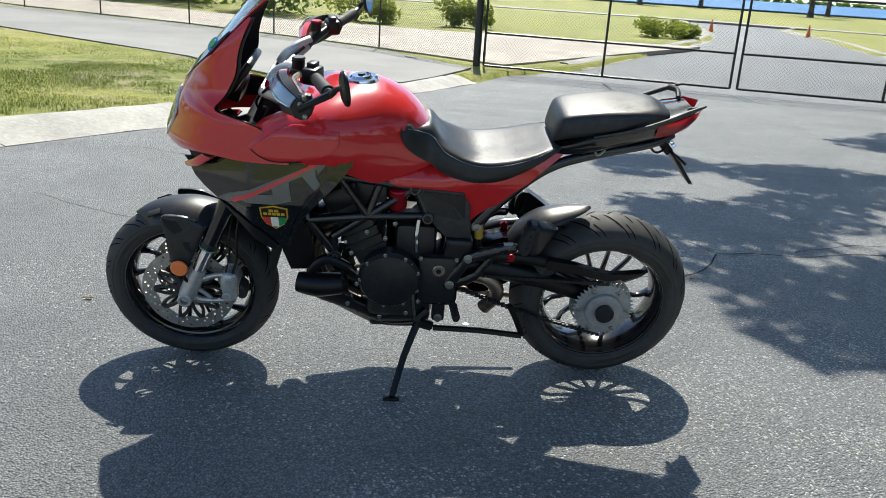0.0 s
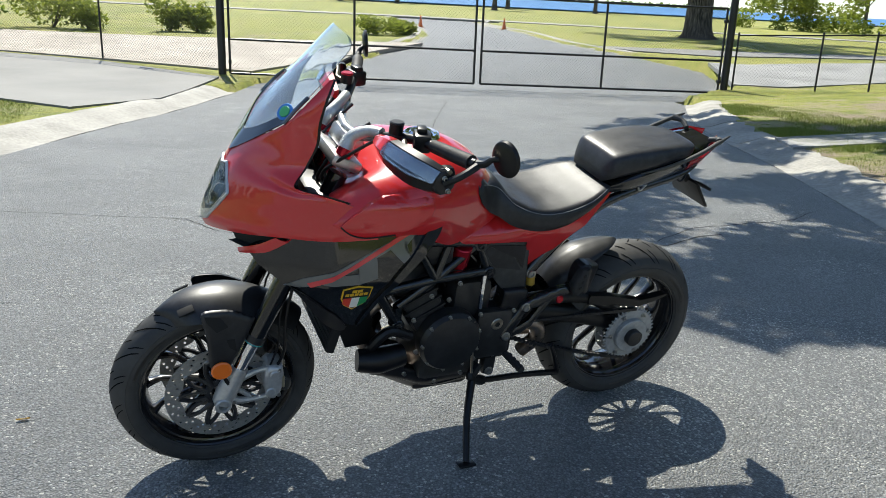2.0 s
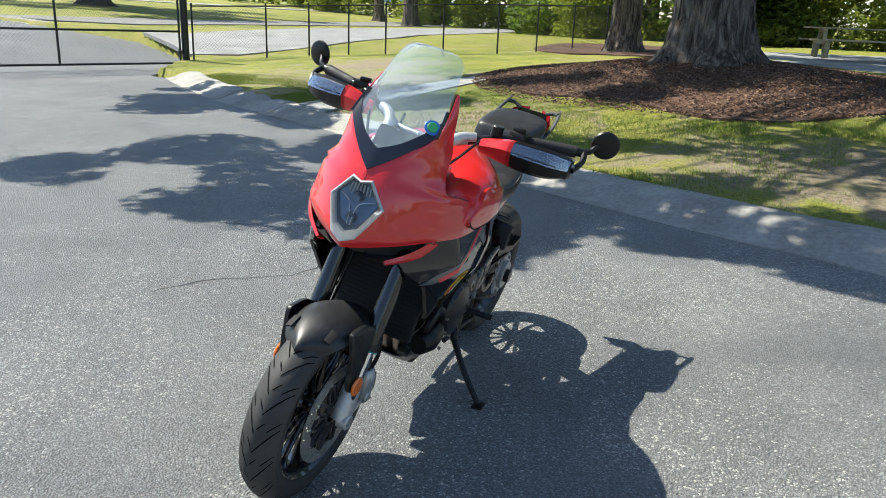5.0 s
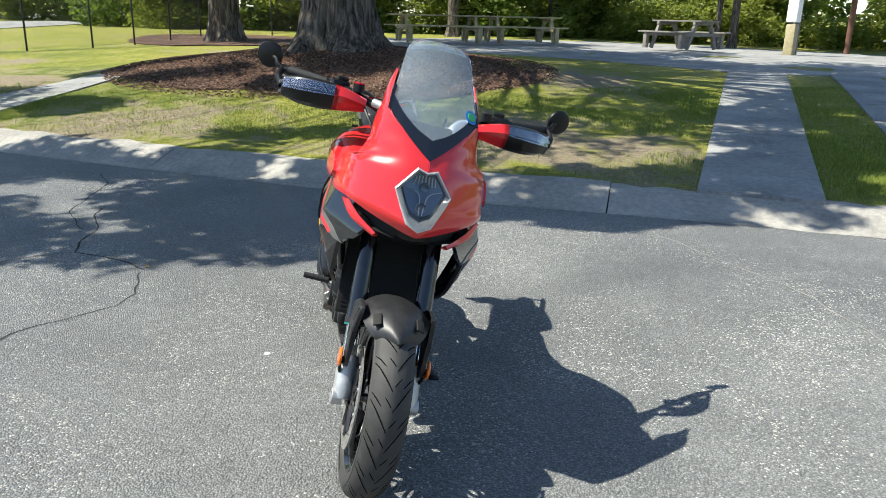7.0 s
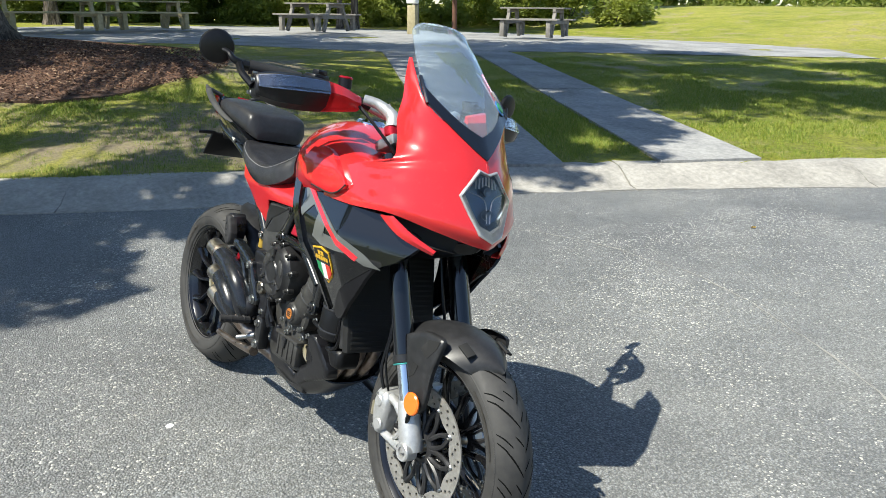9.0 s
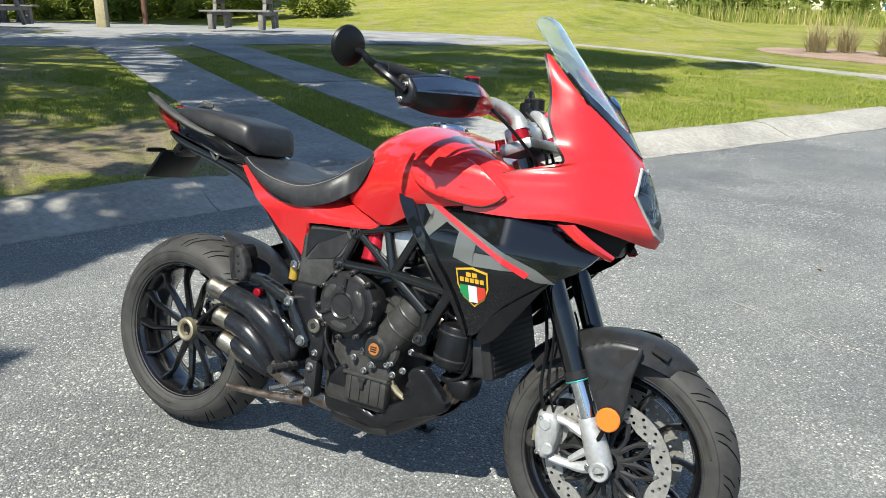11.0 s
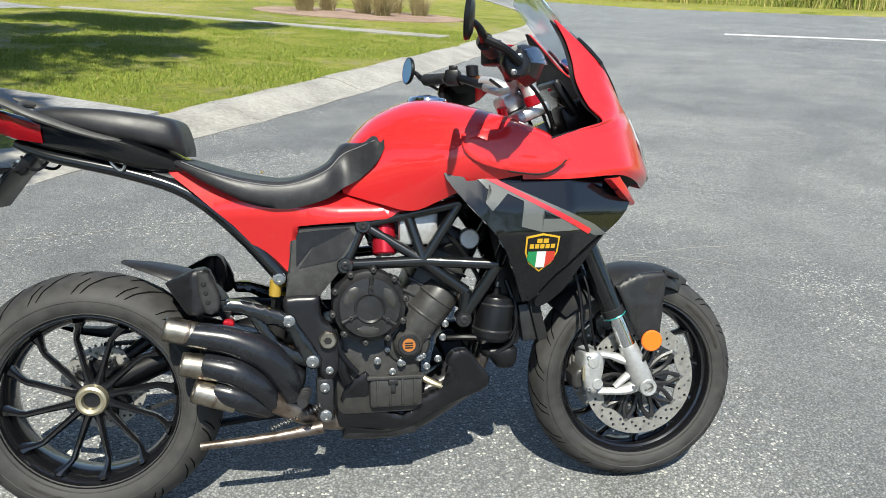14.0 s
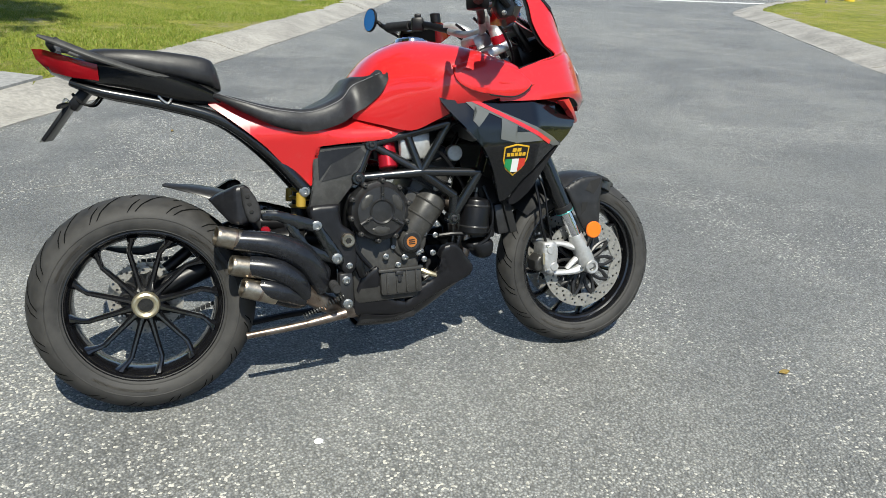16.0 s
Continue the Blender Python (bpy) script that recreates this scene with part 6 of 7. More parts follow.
for pts, r in (([(-0.118, -0.112, 0.50), (-0.100, -0.128, 0.43), (-0.060, -0.124, 0.375)], 0.007), ([(-0.100, -0.115, 0.42), (-0.098, -0.12, 0.38), (-0.085, -0.115, 0.35)], 0.014)):
    bar("hose", pts, r, MATTE, n=8)
turned("oil_tank", [(0.0001, -0.062), (0.044, -0.062), (0.050, -0.054), (0.050, 0.046), (0.047, 0.052), (0.034, 0.056), (0.012, 0.058), (0.012, 0.075), (0.0001, 0.076)], (0.298, -0.108, 0.508), (0.12, 0, 1), MATTE, bike, 28, "black cylindrical canister")
for z in (0.472, 0.540):
    turned("tank_band", [(0.0506, -0.004), (0.052, 0), (0.0506, 0.004)], (0.298 + (z - 0.508) * 0.12, -0.108, z), (0.12, 0, 1), ENGINE, bike, 28)
bar("tank_spout", [(0.306, -0.11, 0.578), (0.310, -0.112, 0.596)], 0.004, BOLT, n=8, per=0)
bar("coolant_pipe", [(0.175, -0.108, 0.452), (0.215, -0.118, 0.455), (0.262, -0.122, 0.452)], 0.007, MATTE, n=8)
bm = bmesh.new()
box(bm, -0.022, 0.022, -0.02, 0.02, -0.050, 0.050, 0.006, pose(0.385, -0.118, 0.492, 0, -8, 0))
part("regulator", bm, ENGINE, bike)
puffed("horn_body", [(0.268, 0.418), (0.300, 0.428), (0.355, 0.424), (0.362, 0.395), (0.350, 0.366), (0.312, 0.364), (0.290, 0.392), (0.270, 0.398)], lambda x, z: 0.105, 0.02, 0.02, 0.05, MATTE, -1, None, "black horn body behind the radiator")
bar("oxygen_sensor", [(0.105, -0.085, 0.348), (0.135, -0.098, 0.332), (0.162, -0.102, 0.322)], [0.010, 0.009, 0.007], NUT, n=8, per=2)
for pts, r in (([(0.10, -0.10, 0.76), (0.18, -0.125, 0.72), (0.25, -0.125, 0.62), (0.27, -0.12, 0.56)], 0.006), ([(0.02, -0.09, 0.74), (0.08, -0.115, 0.70), (0.16, -0.12, 0.69), (0.24, -0.115, 0.72)], 0.005), ([(0.33, -0.115, 0.60), (0.352, -0.128, 0.52), (0.345, -0.125, 0.44), (0.30, -0.12, 0.41)], 0.006), ([(0.342, -0.12, 0.57), (0.352, -0.134, 0.53), (0.350, -0.134, 0.48), (0.336, -0.13, 0.45)], 0.004)):
    bar("wiring", pts, r, MATTE, n=6)
drum("throttle_drum", (0.232, -0.112, 0.712), (0, 1, 0), 0.026, 0.016, CAST, n=20)
# left: generator cover, sprocket cover with bolts
gc = Vector((0.03, 0.135, 0.43))
gen = turned("generator_cover", [(0.105, -0.02), (0.105, 0.02), (0.095, 0.034), (0.05, 0.044), (0.0001, 0.046)], gc, (0, 1, 0), ENGINE, bike, 36, "black generator cover")
for k in range(9):
    a = 2 * math.pi * k / 9
    bolt(gc + Vector((0.099 * math.cos(a), 0.026, 0.099 * math.sin(a))), (0, 1, 0), 0.005, gen)
bm = bmesh.new()
box(bm, -0.20, -0.06, 0.115, 0.150, 0.33, 0.52, 0.025)
part("sprocket_cover", bm, ENGINE, bike)
for u, w in ((-0.19, 0.34), (-0.07, 0.34), (-0.07, 0.51), (-0.19, 0.51), (0.05, 0.58), (0.11, 0.60), (0.16, 0.52), (0.02, 0.635), (0.14, 0.40), (0.17, 0.32), (-0.03, 0.29), (0.06, 0.27)):
    bolt((u, 0.140, w), (0, 1, 0), 0.006)
bar("gear_rod", [(-0.06, 0.165, 0.30), (-0.045, 0.165, 0.42), (-0.04, 0.16, 0.50)], 0.005, STEEL, n=8, per=2)
bar("clutch_line", [(-0.055, 0.15, 0.66), (-0.05, 0.16, 0.60), (-0.055, 0.155, 0.545)], 0.007, CHROME, n=8)
bar("water_hose", [(0.27, 0.12, 0.40), (0.29, 0.15, 0.45), (0.24, 0.155, 0.50), (0.17, 0.15, 0.47)], 0.017, MATTE, n=10)
# radiator between fork and engine
bm = bmesh.new()
box(bm, -0.014, 0.014, -0.150, 0.150, -0.15, 0.15, 0.006, pose(0.385, 0, 0.59, 0, -14, 0))
rad = part("radiator", bm, DARK, bike, "black radiator behind the fork")
for k in range(20):
    z = -0.14 + 0.0145 * k
    bm = bmesh.new()
    box(bm, 0.0142, 0.0165, -0.138, 0.138, z, z + 0.006, 0, pose(0.385, 0, 0.59, 0, -14, 0))
    part("fin", bm, DARK, rad, smooth=0)
# exhaust: header pipes, collector, three-outlet silencer
for y in (-0.06, 0, 0.06):
    bar("header_pipe", [(0.21, y, 0.56), (0.285, y, 0.50), (0.27, y * 0.9, 0.36), (0.17, y * 0.6, 0.255), (0.05, y * 0.3, 0.235)], 0.019, BRONZE, n=12)
bar("link_pipe", [(0.05, -0.02, 0.235), (-0.10, -0.05, 0.23), (-0.20, -0.10, 0.27), (-0.28, -0.15, 0.33)], 0.028, BRONZE, n=14)
for u, w, e, h in ((-0.515, 0.522, -0.420, 0.492), (-0.481, 0.434, -0.385, 0.408), (-0.455, 0.366, -0.360, 0.330)):
    p = Vector((u, -0.166, w))
    d = Vector((e, -0.150, h)) - p
    L = d.length
    d.normalize()
    bm = bmesh.new()
    lathe(bm, [(0.0245, 0.06), (0.0245, 0.0), (0.0265, -0.002), (0.0285, 0.0), (0.030, 0.008), (0.030, 0.030), (0.0308, 0.033), (0.0308, L)], p, d, 28)
    out = part("exhaust_outlet", bm, STEEL, bike, "brushed steel exhaust outlet stained by heat")
    drum("outlet_bore", p + d * 0.05, d, 0.0222, 0.004, DARK, out, 20)
    turned("heat_ring", [(0.0309, -0.004), (0.0313, 0), (0.0309, 0.004)], p + d * 0.052, d, BRONZE, out, 28)
can = lambda x, z: 0.150 - 0.22 * max(0, -0.40 - x) - 0.30 * max(0, x + 0.25) - 0.10 * max(0, 0.33 - z)
sil = puffed("silencer", [(-0.468, 0.530), (-0.387, 0.508), (-0.284, 0.478), (-0.258, 0.452), (-0.196, 0.392), (-0.192, 0.357), (-0.213, 0.322), (-0.262, 0.285), (-0.296, 0.274), (-0.353, 0.292), (-0.408, 0.328), (-0.420, 0.376), (-0.436, 0.435), (-0.463, 0.481)], lambda x, z: can(x, z) - 0.014, 0.012, 0.02, 0.09, POD, -1, None, "satin black triple exhaust silencer")
for nm, pts, radii in (("upper_pod", [(-0.468, -0.156, 0.502), (-0.415, -0.158, 0.494), (-0.352, -0.160, 0.479), (-0.278, -0.157, 0.438), (-0.236, -0.148, 0.375), (-0.222, -0.138, 0.322)], [0.030, 0.033, 0.036, 0.040, 0.036, 0.022]),
                       ("middle_pod", [(-0.430, -0.158, 0.424), (-0.390, -0.162, 0.416), (-0.346, -0.165, 0.401), (-0.298, -0.162, 0.362), (-0.270, -0.150, 0.312)], [0.031, 0.034, 0.035, 0.032, 0.020]),
                       ("lower_pod", [(-0.405, -0.156, 0.358), (-0.370, -0.160, 0.349), (-0.332, -0.160, 0.333), (-0.278, -0.148, 0.298)], [0.030, 0.032, 0.030, 0.016])):
    bar(nm, pts, radii, POD, sil, 24, 6)
puffed("end_shield", [(-0.278, 0.468), (-0.258, 0.464), (-0.215, 0.420), (-0.190, 0.388), (-0.192, 0.360), (-0.204, 0.345), (-0.231, 0.379), (-0.259, 0.429)], can, 0.020, 0.014, 0.02, FENDER, -1, sil)
# belly pan
for s in SIDES:
    bp = lambda x, z: 0.076 + 0.25 * max(0, z - 0.225) - 0.5 * max(0, 0.225 - z)
    puffed("belly_pan", [(-0.088, 0.341), (-0.039, 0.374), (-0.028, 0.348), (-0.013, 0.280), (0.059, 0.240), (0.104, 0.284), (0.195, 0.338), (0.172, 0.385), (0.187, 0.416), (0.225, 0.422), (0.260, 0.380), (0.289, 0.340), (0.284, 0.318), (0.265, 0.300), (0.135, 0.242), (0.074, 0.200), (0.028, 0.192), (-0.040, 0.204), (-0.112, 0.214), (-0.111, 0.287)], bp, 0.008, 0.014, 0.03, FENDER, s, None, "black belly pan", 0.010, 2)
skin("belly_floor", [[(-0.10, 0, 0.170), (-0.10, 0.05, 0.180), (-0.09, 0.078, 0.22)], [(0.02, 0, 0.165), (0.02, 0.045, 0.172), (0.02, 0.070, 0.200)], [(0.11, 0, 0.19), (0.11, 0.05, 0.197), (0.11, 0.076, 0.232)], [(0.25, 0, 0.28), (0.25, 0.06, 0.285), (0.245, 0.095, 0.302)]], FENDER, 8, 4)

# swingarm on the left, shock, hugger, stand
bm = bmesh.new()
for pts, rr in (([(-0.13, 0.05, 0.45), (-0.30, 0.072, 0.455), (-0.50, 0.068, 0.410), (-0.70, 0.045, 0.335)], [0.045, 0.042, 0.036, 0.035]), ([(-0.15, 0.07, 0.48), (-0.33, 0.10, 0.515), (-0.50, 0.10, 0.495), (-0.66, 0.07, 0.40)], [0.028, 0.026, 0.020, 0.018])):
    tube(bm, pts, rr, 14, 5, 1.0)
box(bm, -0.16, -0.10, -0.13, 0.13, 0.42, 0.50, 0.02)
swing = part("swingarm", bm, MATTE, bike, "black single-sided swingarm")
panel("chain_guard", [(-0.50, 0.515), (-0.60, 0.500), (-0.72, 0.470), (-0.825, 0.482), (-0.828, 0.474), (-0.72, 0.445), (-0.60, 0.470), (-0.50, 0.480)], lambda x, z: 0.125, 0.03, MATTE, 1, curve=2)
for k in range(4, 7):
    turned("shock_coil", [(0.030, -0.006), (0.037, 0), (0.030, 0.006)], (-0.262 + 0.004 * k, 0.0, 0.47 + 0.025 * k), (0.16, 0, 1), GOLD, bike, 24)
bar("shock_body", [(-0.268, 0, 0.44), (-0.235, 0, 0.66)], 0.024, ENGINE, n=16, per=0, label="rear shock absorber with gold coils")
for s in SIDES:
    drum("shock_reservoir", (-0.258, 0.10 * s, 0.598), (0.1, 0, 1), 0.015, 0.022, GOLD, n=16)
rows = []
for x, z, half in ((-0.370, 0.535, 0.060), (-0.405, 0.590, 0.074), (-0.470, 0.636, 0.076), (-0.540, 0.656, 0.060), (-0.600, 0.664, 0.034), (-0.634, 0.668, 0.004)):
    d = min(1.0, max(0.15, (x + 0.66) / 0.2))
    rows.append([(x, 0, z), (x - 0.004, half * 0.6, z - 0.008 * d), (x - 0.010, half, z - 0.026 * d), (x - 0.010, half + 0.004, z - 0.040 * d)])
skin("rear_hugger", rows, GUARD, 9, 4, label="pointed black rear tyre hugger")
bar("side_stand", [(-0.075, 0.150, 0.265), (-0.03, 0.235, 0.175), (0.004, 0.335, 0.084)], [0.014, 0.012, 0.011], MATTE, n=10, per=3, label="black side stand")
bm = bmesh.new()
box(bm, -0.028, 0.028, -0.020, 0.020, -0.004, 0.004, 0.003, pose(0.006, 0.338, 0.080, 12.5, 0, 0))
part("stand_foot", bm, MATTE, bike)
bm = bmesh.new()
for k in range(16):
    lathe(bm, [(0.007, -0.0022), (0.0095, 0), (0.007, 0.0022)], Vector((-0.278, -0.132, 0.247)).lerp(Vector((-0.155, -0.132, 0.297)), k / 15), (0.92, 0, 0.39), 10)
part("return_spring", bm, BOLT, bike, "steel return spring")
bar("brake_tube", [(-0.452, -0.128, 0.210), (-0.27, -0.130, 0.224), (-0.150, -0.130, 0.242)], [0.010, 0.012, 0.017], BRONZE, n=12, per=3)
bar("stand_bracket", [(-0.10, 0.13, 0.30), (-0.07, 0.15, 0.27), (-0.12, 0.14, 0.24)], 0.018, MATTE, n=8)
bar("lower_rail", [(-0.13, 0.10, 0.205), (-0.30, 0.10, 0.20), (-0.45, 0.10, 0.185)], 0.011, MATTE, n=8)
bar("pump_body", [(0.19, 0.150, 0.405), (0.27, 0.158, 0.402), (0.335, 0.150, 0.405)], [0.036, 0.042, 0.034], MATTE, n=14, label="black water pump body")
for s in SIDES:
    panel("radiator_shroud", [(0.318, 0.640), (0.395, 0.600), (0.388, 0.500), (0.362, 0.430), (0.285, 0.435), (0.285, 0.520)], lambda x, z: 0.112, 0.012, MATTE, s, curve=0, label="black radiator side shroud")
bar("brace", [(-0.45, 0.10, 0.19), (-0.42, 0.105, 0.26), (-0.39, 0.11, 0.32)], 0.010, MATTE, n=8)
bar("exhaust_bend", [(-0.22, 0.07, 0.42), (-0.31, 0.085, 0.41), (-0.345, 0.08, 0.35), (-0.31, 0.05, 0.27)], 0.026, BRONZE, n=14, label="heat-stained exhaust bend")

# seat rails
for s in SIDES:
    bar("seat_rail", mirrored([(-0.240, 0.098, 0.625), (-0.34, 0.100, 0.742), (-0.46, 0.094, 0.840), (-0.60, 0.086, 0.890), (-0.77, 0.078, 0.930), (-0.85, 0.06, 0.96)], s), [0.020, 0.019, 0.017, 0.016, 0.014, 0.010], FRAME, n=14, per=5, label="black tubular seat rail")
    bolt((-0.247, 0.113 * s, 0.625), (0, s, 0), 0.013)
# bodywork: tank
hull("tank", [
    (-0.085, [(0, 0.935), (0.045, 0.930), (0.078, 0.915), (0.098, 0.890), (0.106, 0.868), (0.106, 0.848), (0.100, 0.832)]),
    (-0.05, [(0, 0.982), (0.06, 0.974), (0.100, 0.948), (0.122, 0.912), (0.128, 0.875), (0.126, 0.845), (0.120, 0.822)]),
    (0.0, [(0, 1.026), (0.07, 1.018), (0.122, 0.988), (0.150, 0.943), (0.156, 0.895), (0.152, 0.85), (0.142, 0.808)]),
    (0.08, [(0, 1.062), (0.08, 1.052), (0.145, 1.020), (0.188, 0.972), (0.200, 0.912), (0.190, 0.85), (0.170, 0.790)]),
    (0.15, [(0, 1.068), (0.085, 1.060), (0.162, 1.030), (0.218, 0.985), (0.236, 0.925), (0.225, 0.87), (0.198, 0.818)]),
    (0.22, [(0, 1.055), (0.09, 1.051), (0.178, 1.034), (0.238, 0.994), (0.256, 0.938), (0.246, 0.885), (0.222, 0.850)]),
    (0.29, [(0, 1.028), (0.09, 1.028), (0.178, 1.024), (0.238, 0.995), (0.262, 0.945), (0.256, 0.902), (0.238, 0.868)]),
    (0.36, [(0, 0.985), (0.08, 0.988), (0.158, 1.004), (0.218, 0.986), (0.258, 0.938), (0.256, 0.906), (0.244, 0.880)]),
    (0.42, [(0, 0.945), (0.08, 0.950), (0.155, 0.978), (0.208, 0.968), (0.248, 0.930), (0.248, 0.910), (0.241, 0.895)]),
    (0.465, [(0, 0.92), (0.07, 0.922), (0.145, 0.935), (0.192, 0.935), (0.232, 0.915), (0.233, 0.907), (0.230, 0.900)])], RED, 16, 5, label="glossy red fuel tank")
cap_c = Vector((0.145, 0, 1.067))
turned("filler_cap", [(0.0001, 0.010), (0.030, 0.010), (0.034, 0.006), (0.036, 0.004), (0.046, 0.006), (0.052, 0.003), (0.055, -0.006)], cap_c, (0.06, 0, 1), CHROME, bike, 36, "chrome fuel filler cap")
drum("cap_lock", cap_c + Vector((0, 0, 0.011)), (0.06, 0, 1), 0.012, 0.003, ENGINE, n=16)
for s in SIDES:
    for k in range(3):
        panel("tank_emblem", [(0.215 + 0.028 * k, 1.000 - 0.004 * k), (0.236 + 0.028 * k, 1.012 - 0.004 * k), (0.240 + 0.028 * k, 0.992 - 0.004 * k), (0.222 + 0.028 * k, 0.985 - 0.004 * k)], lambda x, z: 0.222 - (z - 0.985) * 1.3, 0.006, (LOGO_BLUE, CHROME, LOGO_BLUE)[k], s, curve=0, lift=0.004)
flank = lambda x, z: 0.2635 - 9.0 * max(0, z - 0.94) ** 2 - 6.0 * max(0, 0.90 - z) ** 2 - 0.11 * max(0, x - 0.30) - 0.16 * max(0, 0.24 - x)
for s in SIDES:
    puffed("tank_shoulder", [(0.190, 0.975), (0.260, 0.990), (0.330, 0.988), (0.395, 0.955), (0.446, 0.912), (0.418, 0.890), (0.376, 0.880), (0.300, 0.888), (0.235, 0.905), (0.195, 0.935)], flank, 0.0015, 0.006, 0.02, RED, s, None, "red pointed flank of the tank overlapping the fairing", 0.010)
    seam = [(0.446, 0.912), (0.418, 0.889), (0.376, 0.878), (0.300, 0.886)]
    bar("tank_seam", [(x, (flank(x, z) + 0.0005) * s, z) for x, z in seam], 0.0022, DARK, n=6, per=5)
# front fairing
NOSE = [
    [(0.748, 0, 0.824), (0.724, 0.045, 0.831), (0.672, 0.130, 0.853), (0.598, 0.200, 0.872), (0.47, 0.236, 0.866), (0.34, 0.244, 0.866)],
    [(0.757, 0, 0.856), (0.738, 0.050, 0.862), (0.678, 0.136, 0.878), (0.602, 0.202, 0.890), (0.47, 0.236, 0.888), (0.34, 0.244, 0.888)],
    [(0.738, 0, 0.905), (0.724, 0.055, 0.907), (0.668, 0.136, 0.914), (0.592, 0.198, 0.922), (0.47, 0.231, 0.918), (0.34, 0.240, 0.918)],
    [(0.714, 0, 0.962), (0.702, 0.060, 0.962), (0.655, 0.133, 0.960), (0.588, 0.193, 0.957), (0.49, 0.222, 0.950), (0.38, 0.233, 0.947)],
    [(0.699, 0, 1.000), (0.686, 0.062, 0.998), (0.645, 0.128, 0.994), (0.592, 0.182, 0.987), (0.53, 0.208, 0.980), (0.46, 0.220, 0.976)],
    [(0.682, 0, 1.034), (0.668, 0.060, 1.032), (0.634, 0.116, 1.024), (0.604, 0.154, 1.017), (0.580, 0.178, 1.010), (0.555, 0.197, 1.002)],
    [(0.645, 0.050, 1.080), (0.638, 0.075, 1.076), (0.618, 0.112, 1.068), (0.592, 0.142, 1.060), (0.560, 0.160, 1.052), (0.526, 0.170, 1.046)],
    [(0.598, 0.110, 1.124), (0.592, 0.120, 1.122), (0.580, 0.132, 1.118), (0.560, 0.146, 1.112), (0.530, 0.156, 1.106), (0.498, 0.162, 1.102)],
    [(0.556, 0.134, 1.162), (0.550, 0.138, 1.162), (0.540, 0.142, 1.160), (0.525, 0.146, 1.158), (0.508, 0.149, 1.156), (0.490, 0.150, 1.155)],
    [(0.506, 0.130, 1.212), (0.502, 0.133, 1.212), (0.497, 0.136, 1.211), (0.490, 0.139, 1.210), (0.482, 0.141, 1.209), (0.474, 0.142, 1.208)],
    [(0.458, 0.120, 1.258), (0.457, 0.121, 1.258), (0.456, 0.122, 1.258), (0.455, 0.123, 1.258), (0.453, 0.124, 1.258), (0.451, 0.125, 1.258)]]
LAMP = [(0, 0.845), (0.036, 0.861), (0.060, 0.904), (0.081, 0.947), (0.029, 1.013), (0, 1.005)]


def in_lamp(p):
    """Whether a point of the nose lies within the headlight's opening."""
    ring = [(y * 0.94, 0.934 + (z - 0.934) * 0.94) for y, z in LAMP]
    ring = ring + [(-y, z) for y, z in ring[-2:0:-1]]
    return p.x > 0.6 and inside(ring, p.y, p.z)


skin("front_fairing", NOSE, RED, 60, 10, thick=0.004, label="glossy red front fairing", hole=in_lamp)
skin("fairing_liner", [[(p[0] - 0.010, max(0, p[1] - 0.008), p[2]) for p in r] for r in NOSE[2:]], MATTE, 20, 5, thick=0.002, label="matte black cockpit liner", hole=in_lamp)
# intakes with a red lip beneath, black chin
for s in SIDES:
    bm = bmesh.new()
    grid_faces(bm, [mirrored(r, s) for r in ([(0.722, 0.048, 0.845), (0.672, 0.125, 0.862), (0.598, 0.192, 0.875)], [(0.690, 0.046, 0.836), (0.640, 0.110, 0.850), (0.570, 0.17, 0.862)], [(0.675, 0.052, 0.800), (0.635, 0.120, 0.810), (0.590, 0.188, 0.832)], [(0.696, 0.056, 0.800), (0.658, 0.130, 0.808), (0.600, 0.200, 0.838)])])
    part("air_intake", bm, DARK, bike, "dark air intake")
    bm = bmesh.new()
    inner = smooth_path([(0.602, 0.196, 0.868), (0.640, 0.160, 0.834), (0.680, 0.106, 0.801)], 6)
    outer = smooth_path([(0.572, 0.214, 0.862), (0.622, 0.181, 0.820), (0.674, 0.112, 0.788)], 6)
    grid_faces(bm, [[(p.x, p.y * s, p.z), ((p.x + q.x) / 2 + 0.003, ((p.y + q.y) / 2 + 0.004) * s, (p.z + q.z) / 2), (q.x, q.y * s, q.z), (q.x - 0.012, (q.y - 0.016) * s, q.z - 0.001)] for p, q in zip(inner, outer)])
    bmesh.ops.recalc_face_normals(bm, faces=bm.faces)
    bmesh.ops.solidify(bm, geom=bm.faces[:], thickness=0.003)
    part("intake_lip", bm, RED, bike, "red lip under the intake", smooth=45)
hull("chin", [(0.34, [(0, 0.84), (0.17, 0.84), (0.185, 0.80), (0.15, 0.76), (0, 0.74)]), (0.50, [(0, 0.84), (0.16, 0.84), (0.175, 0.80), (0.13, 0.76), (0, 0.74)]), (0.61, [(0, 0.825), (0.11, 0.825), (0.120, 0.81), (0.08, 0.785), (0, 0.775)]), (0.668, [(0, 0.82), (0.04, 0.82), (0.048, 0.812), (0.03, 0.797), (0, 0.792)])], MATTE, 10, 4, label="matte black chin under the nose")


# headlight: a pointed six-sided lens over a silver bowl
def nose_x(y, z):
    mid = np.interp(z, [0.824, 0.856, 0.905, 0.962, 1.0, 1.034], [0.748, 0.757, 0.738, 0.714, 0.699, 0.682])
    round_by, lean = np.interp(z, [0.86, 0.945], [2.4, 3.2]), np.interp(z, [0.86, 0.905, 0.945], [0.26, 0.15, 0.03])
    return float(mid - round_by * y * y - lean * abs(y))



def lamp_ring(scale, lift, mid=0.934):
    half = [(y * scale, mid + (z - mid) * scale) for y, z in LAMP]
    ring = half + [(-y, z) for y, z in half[-2:0:-1]]
    return [(nose_x(y, z) + lift, y, z) for y, z in ring]


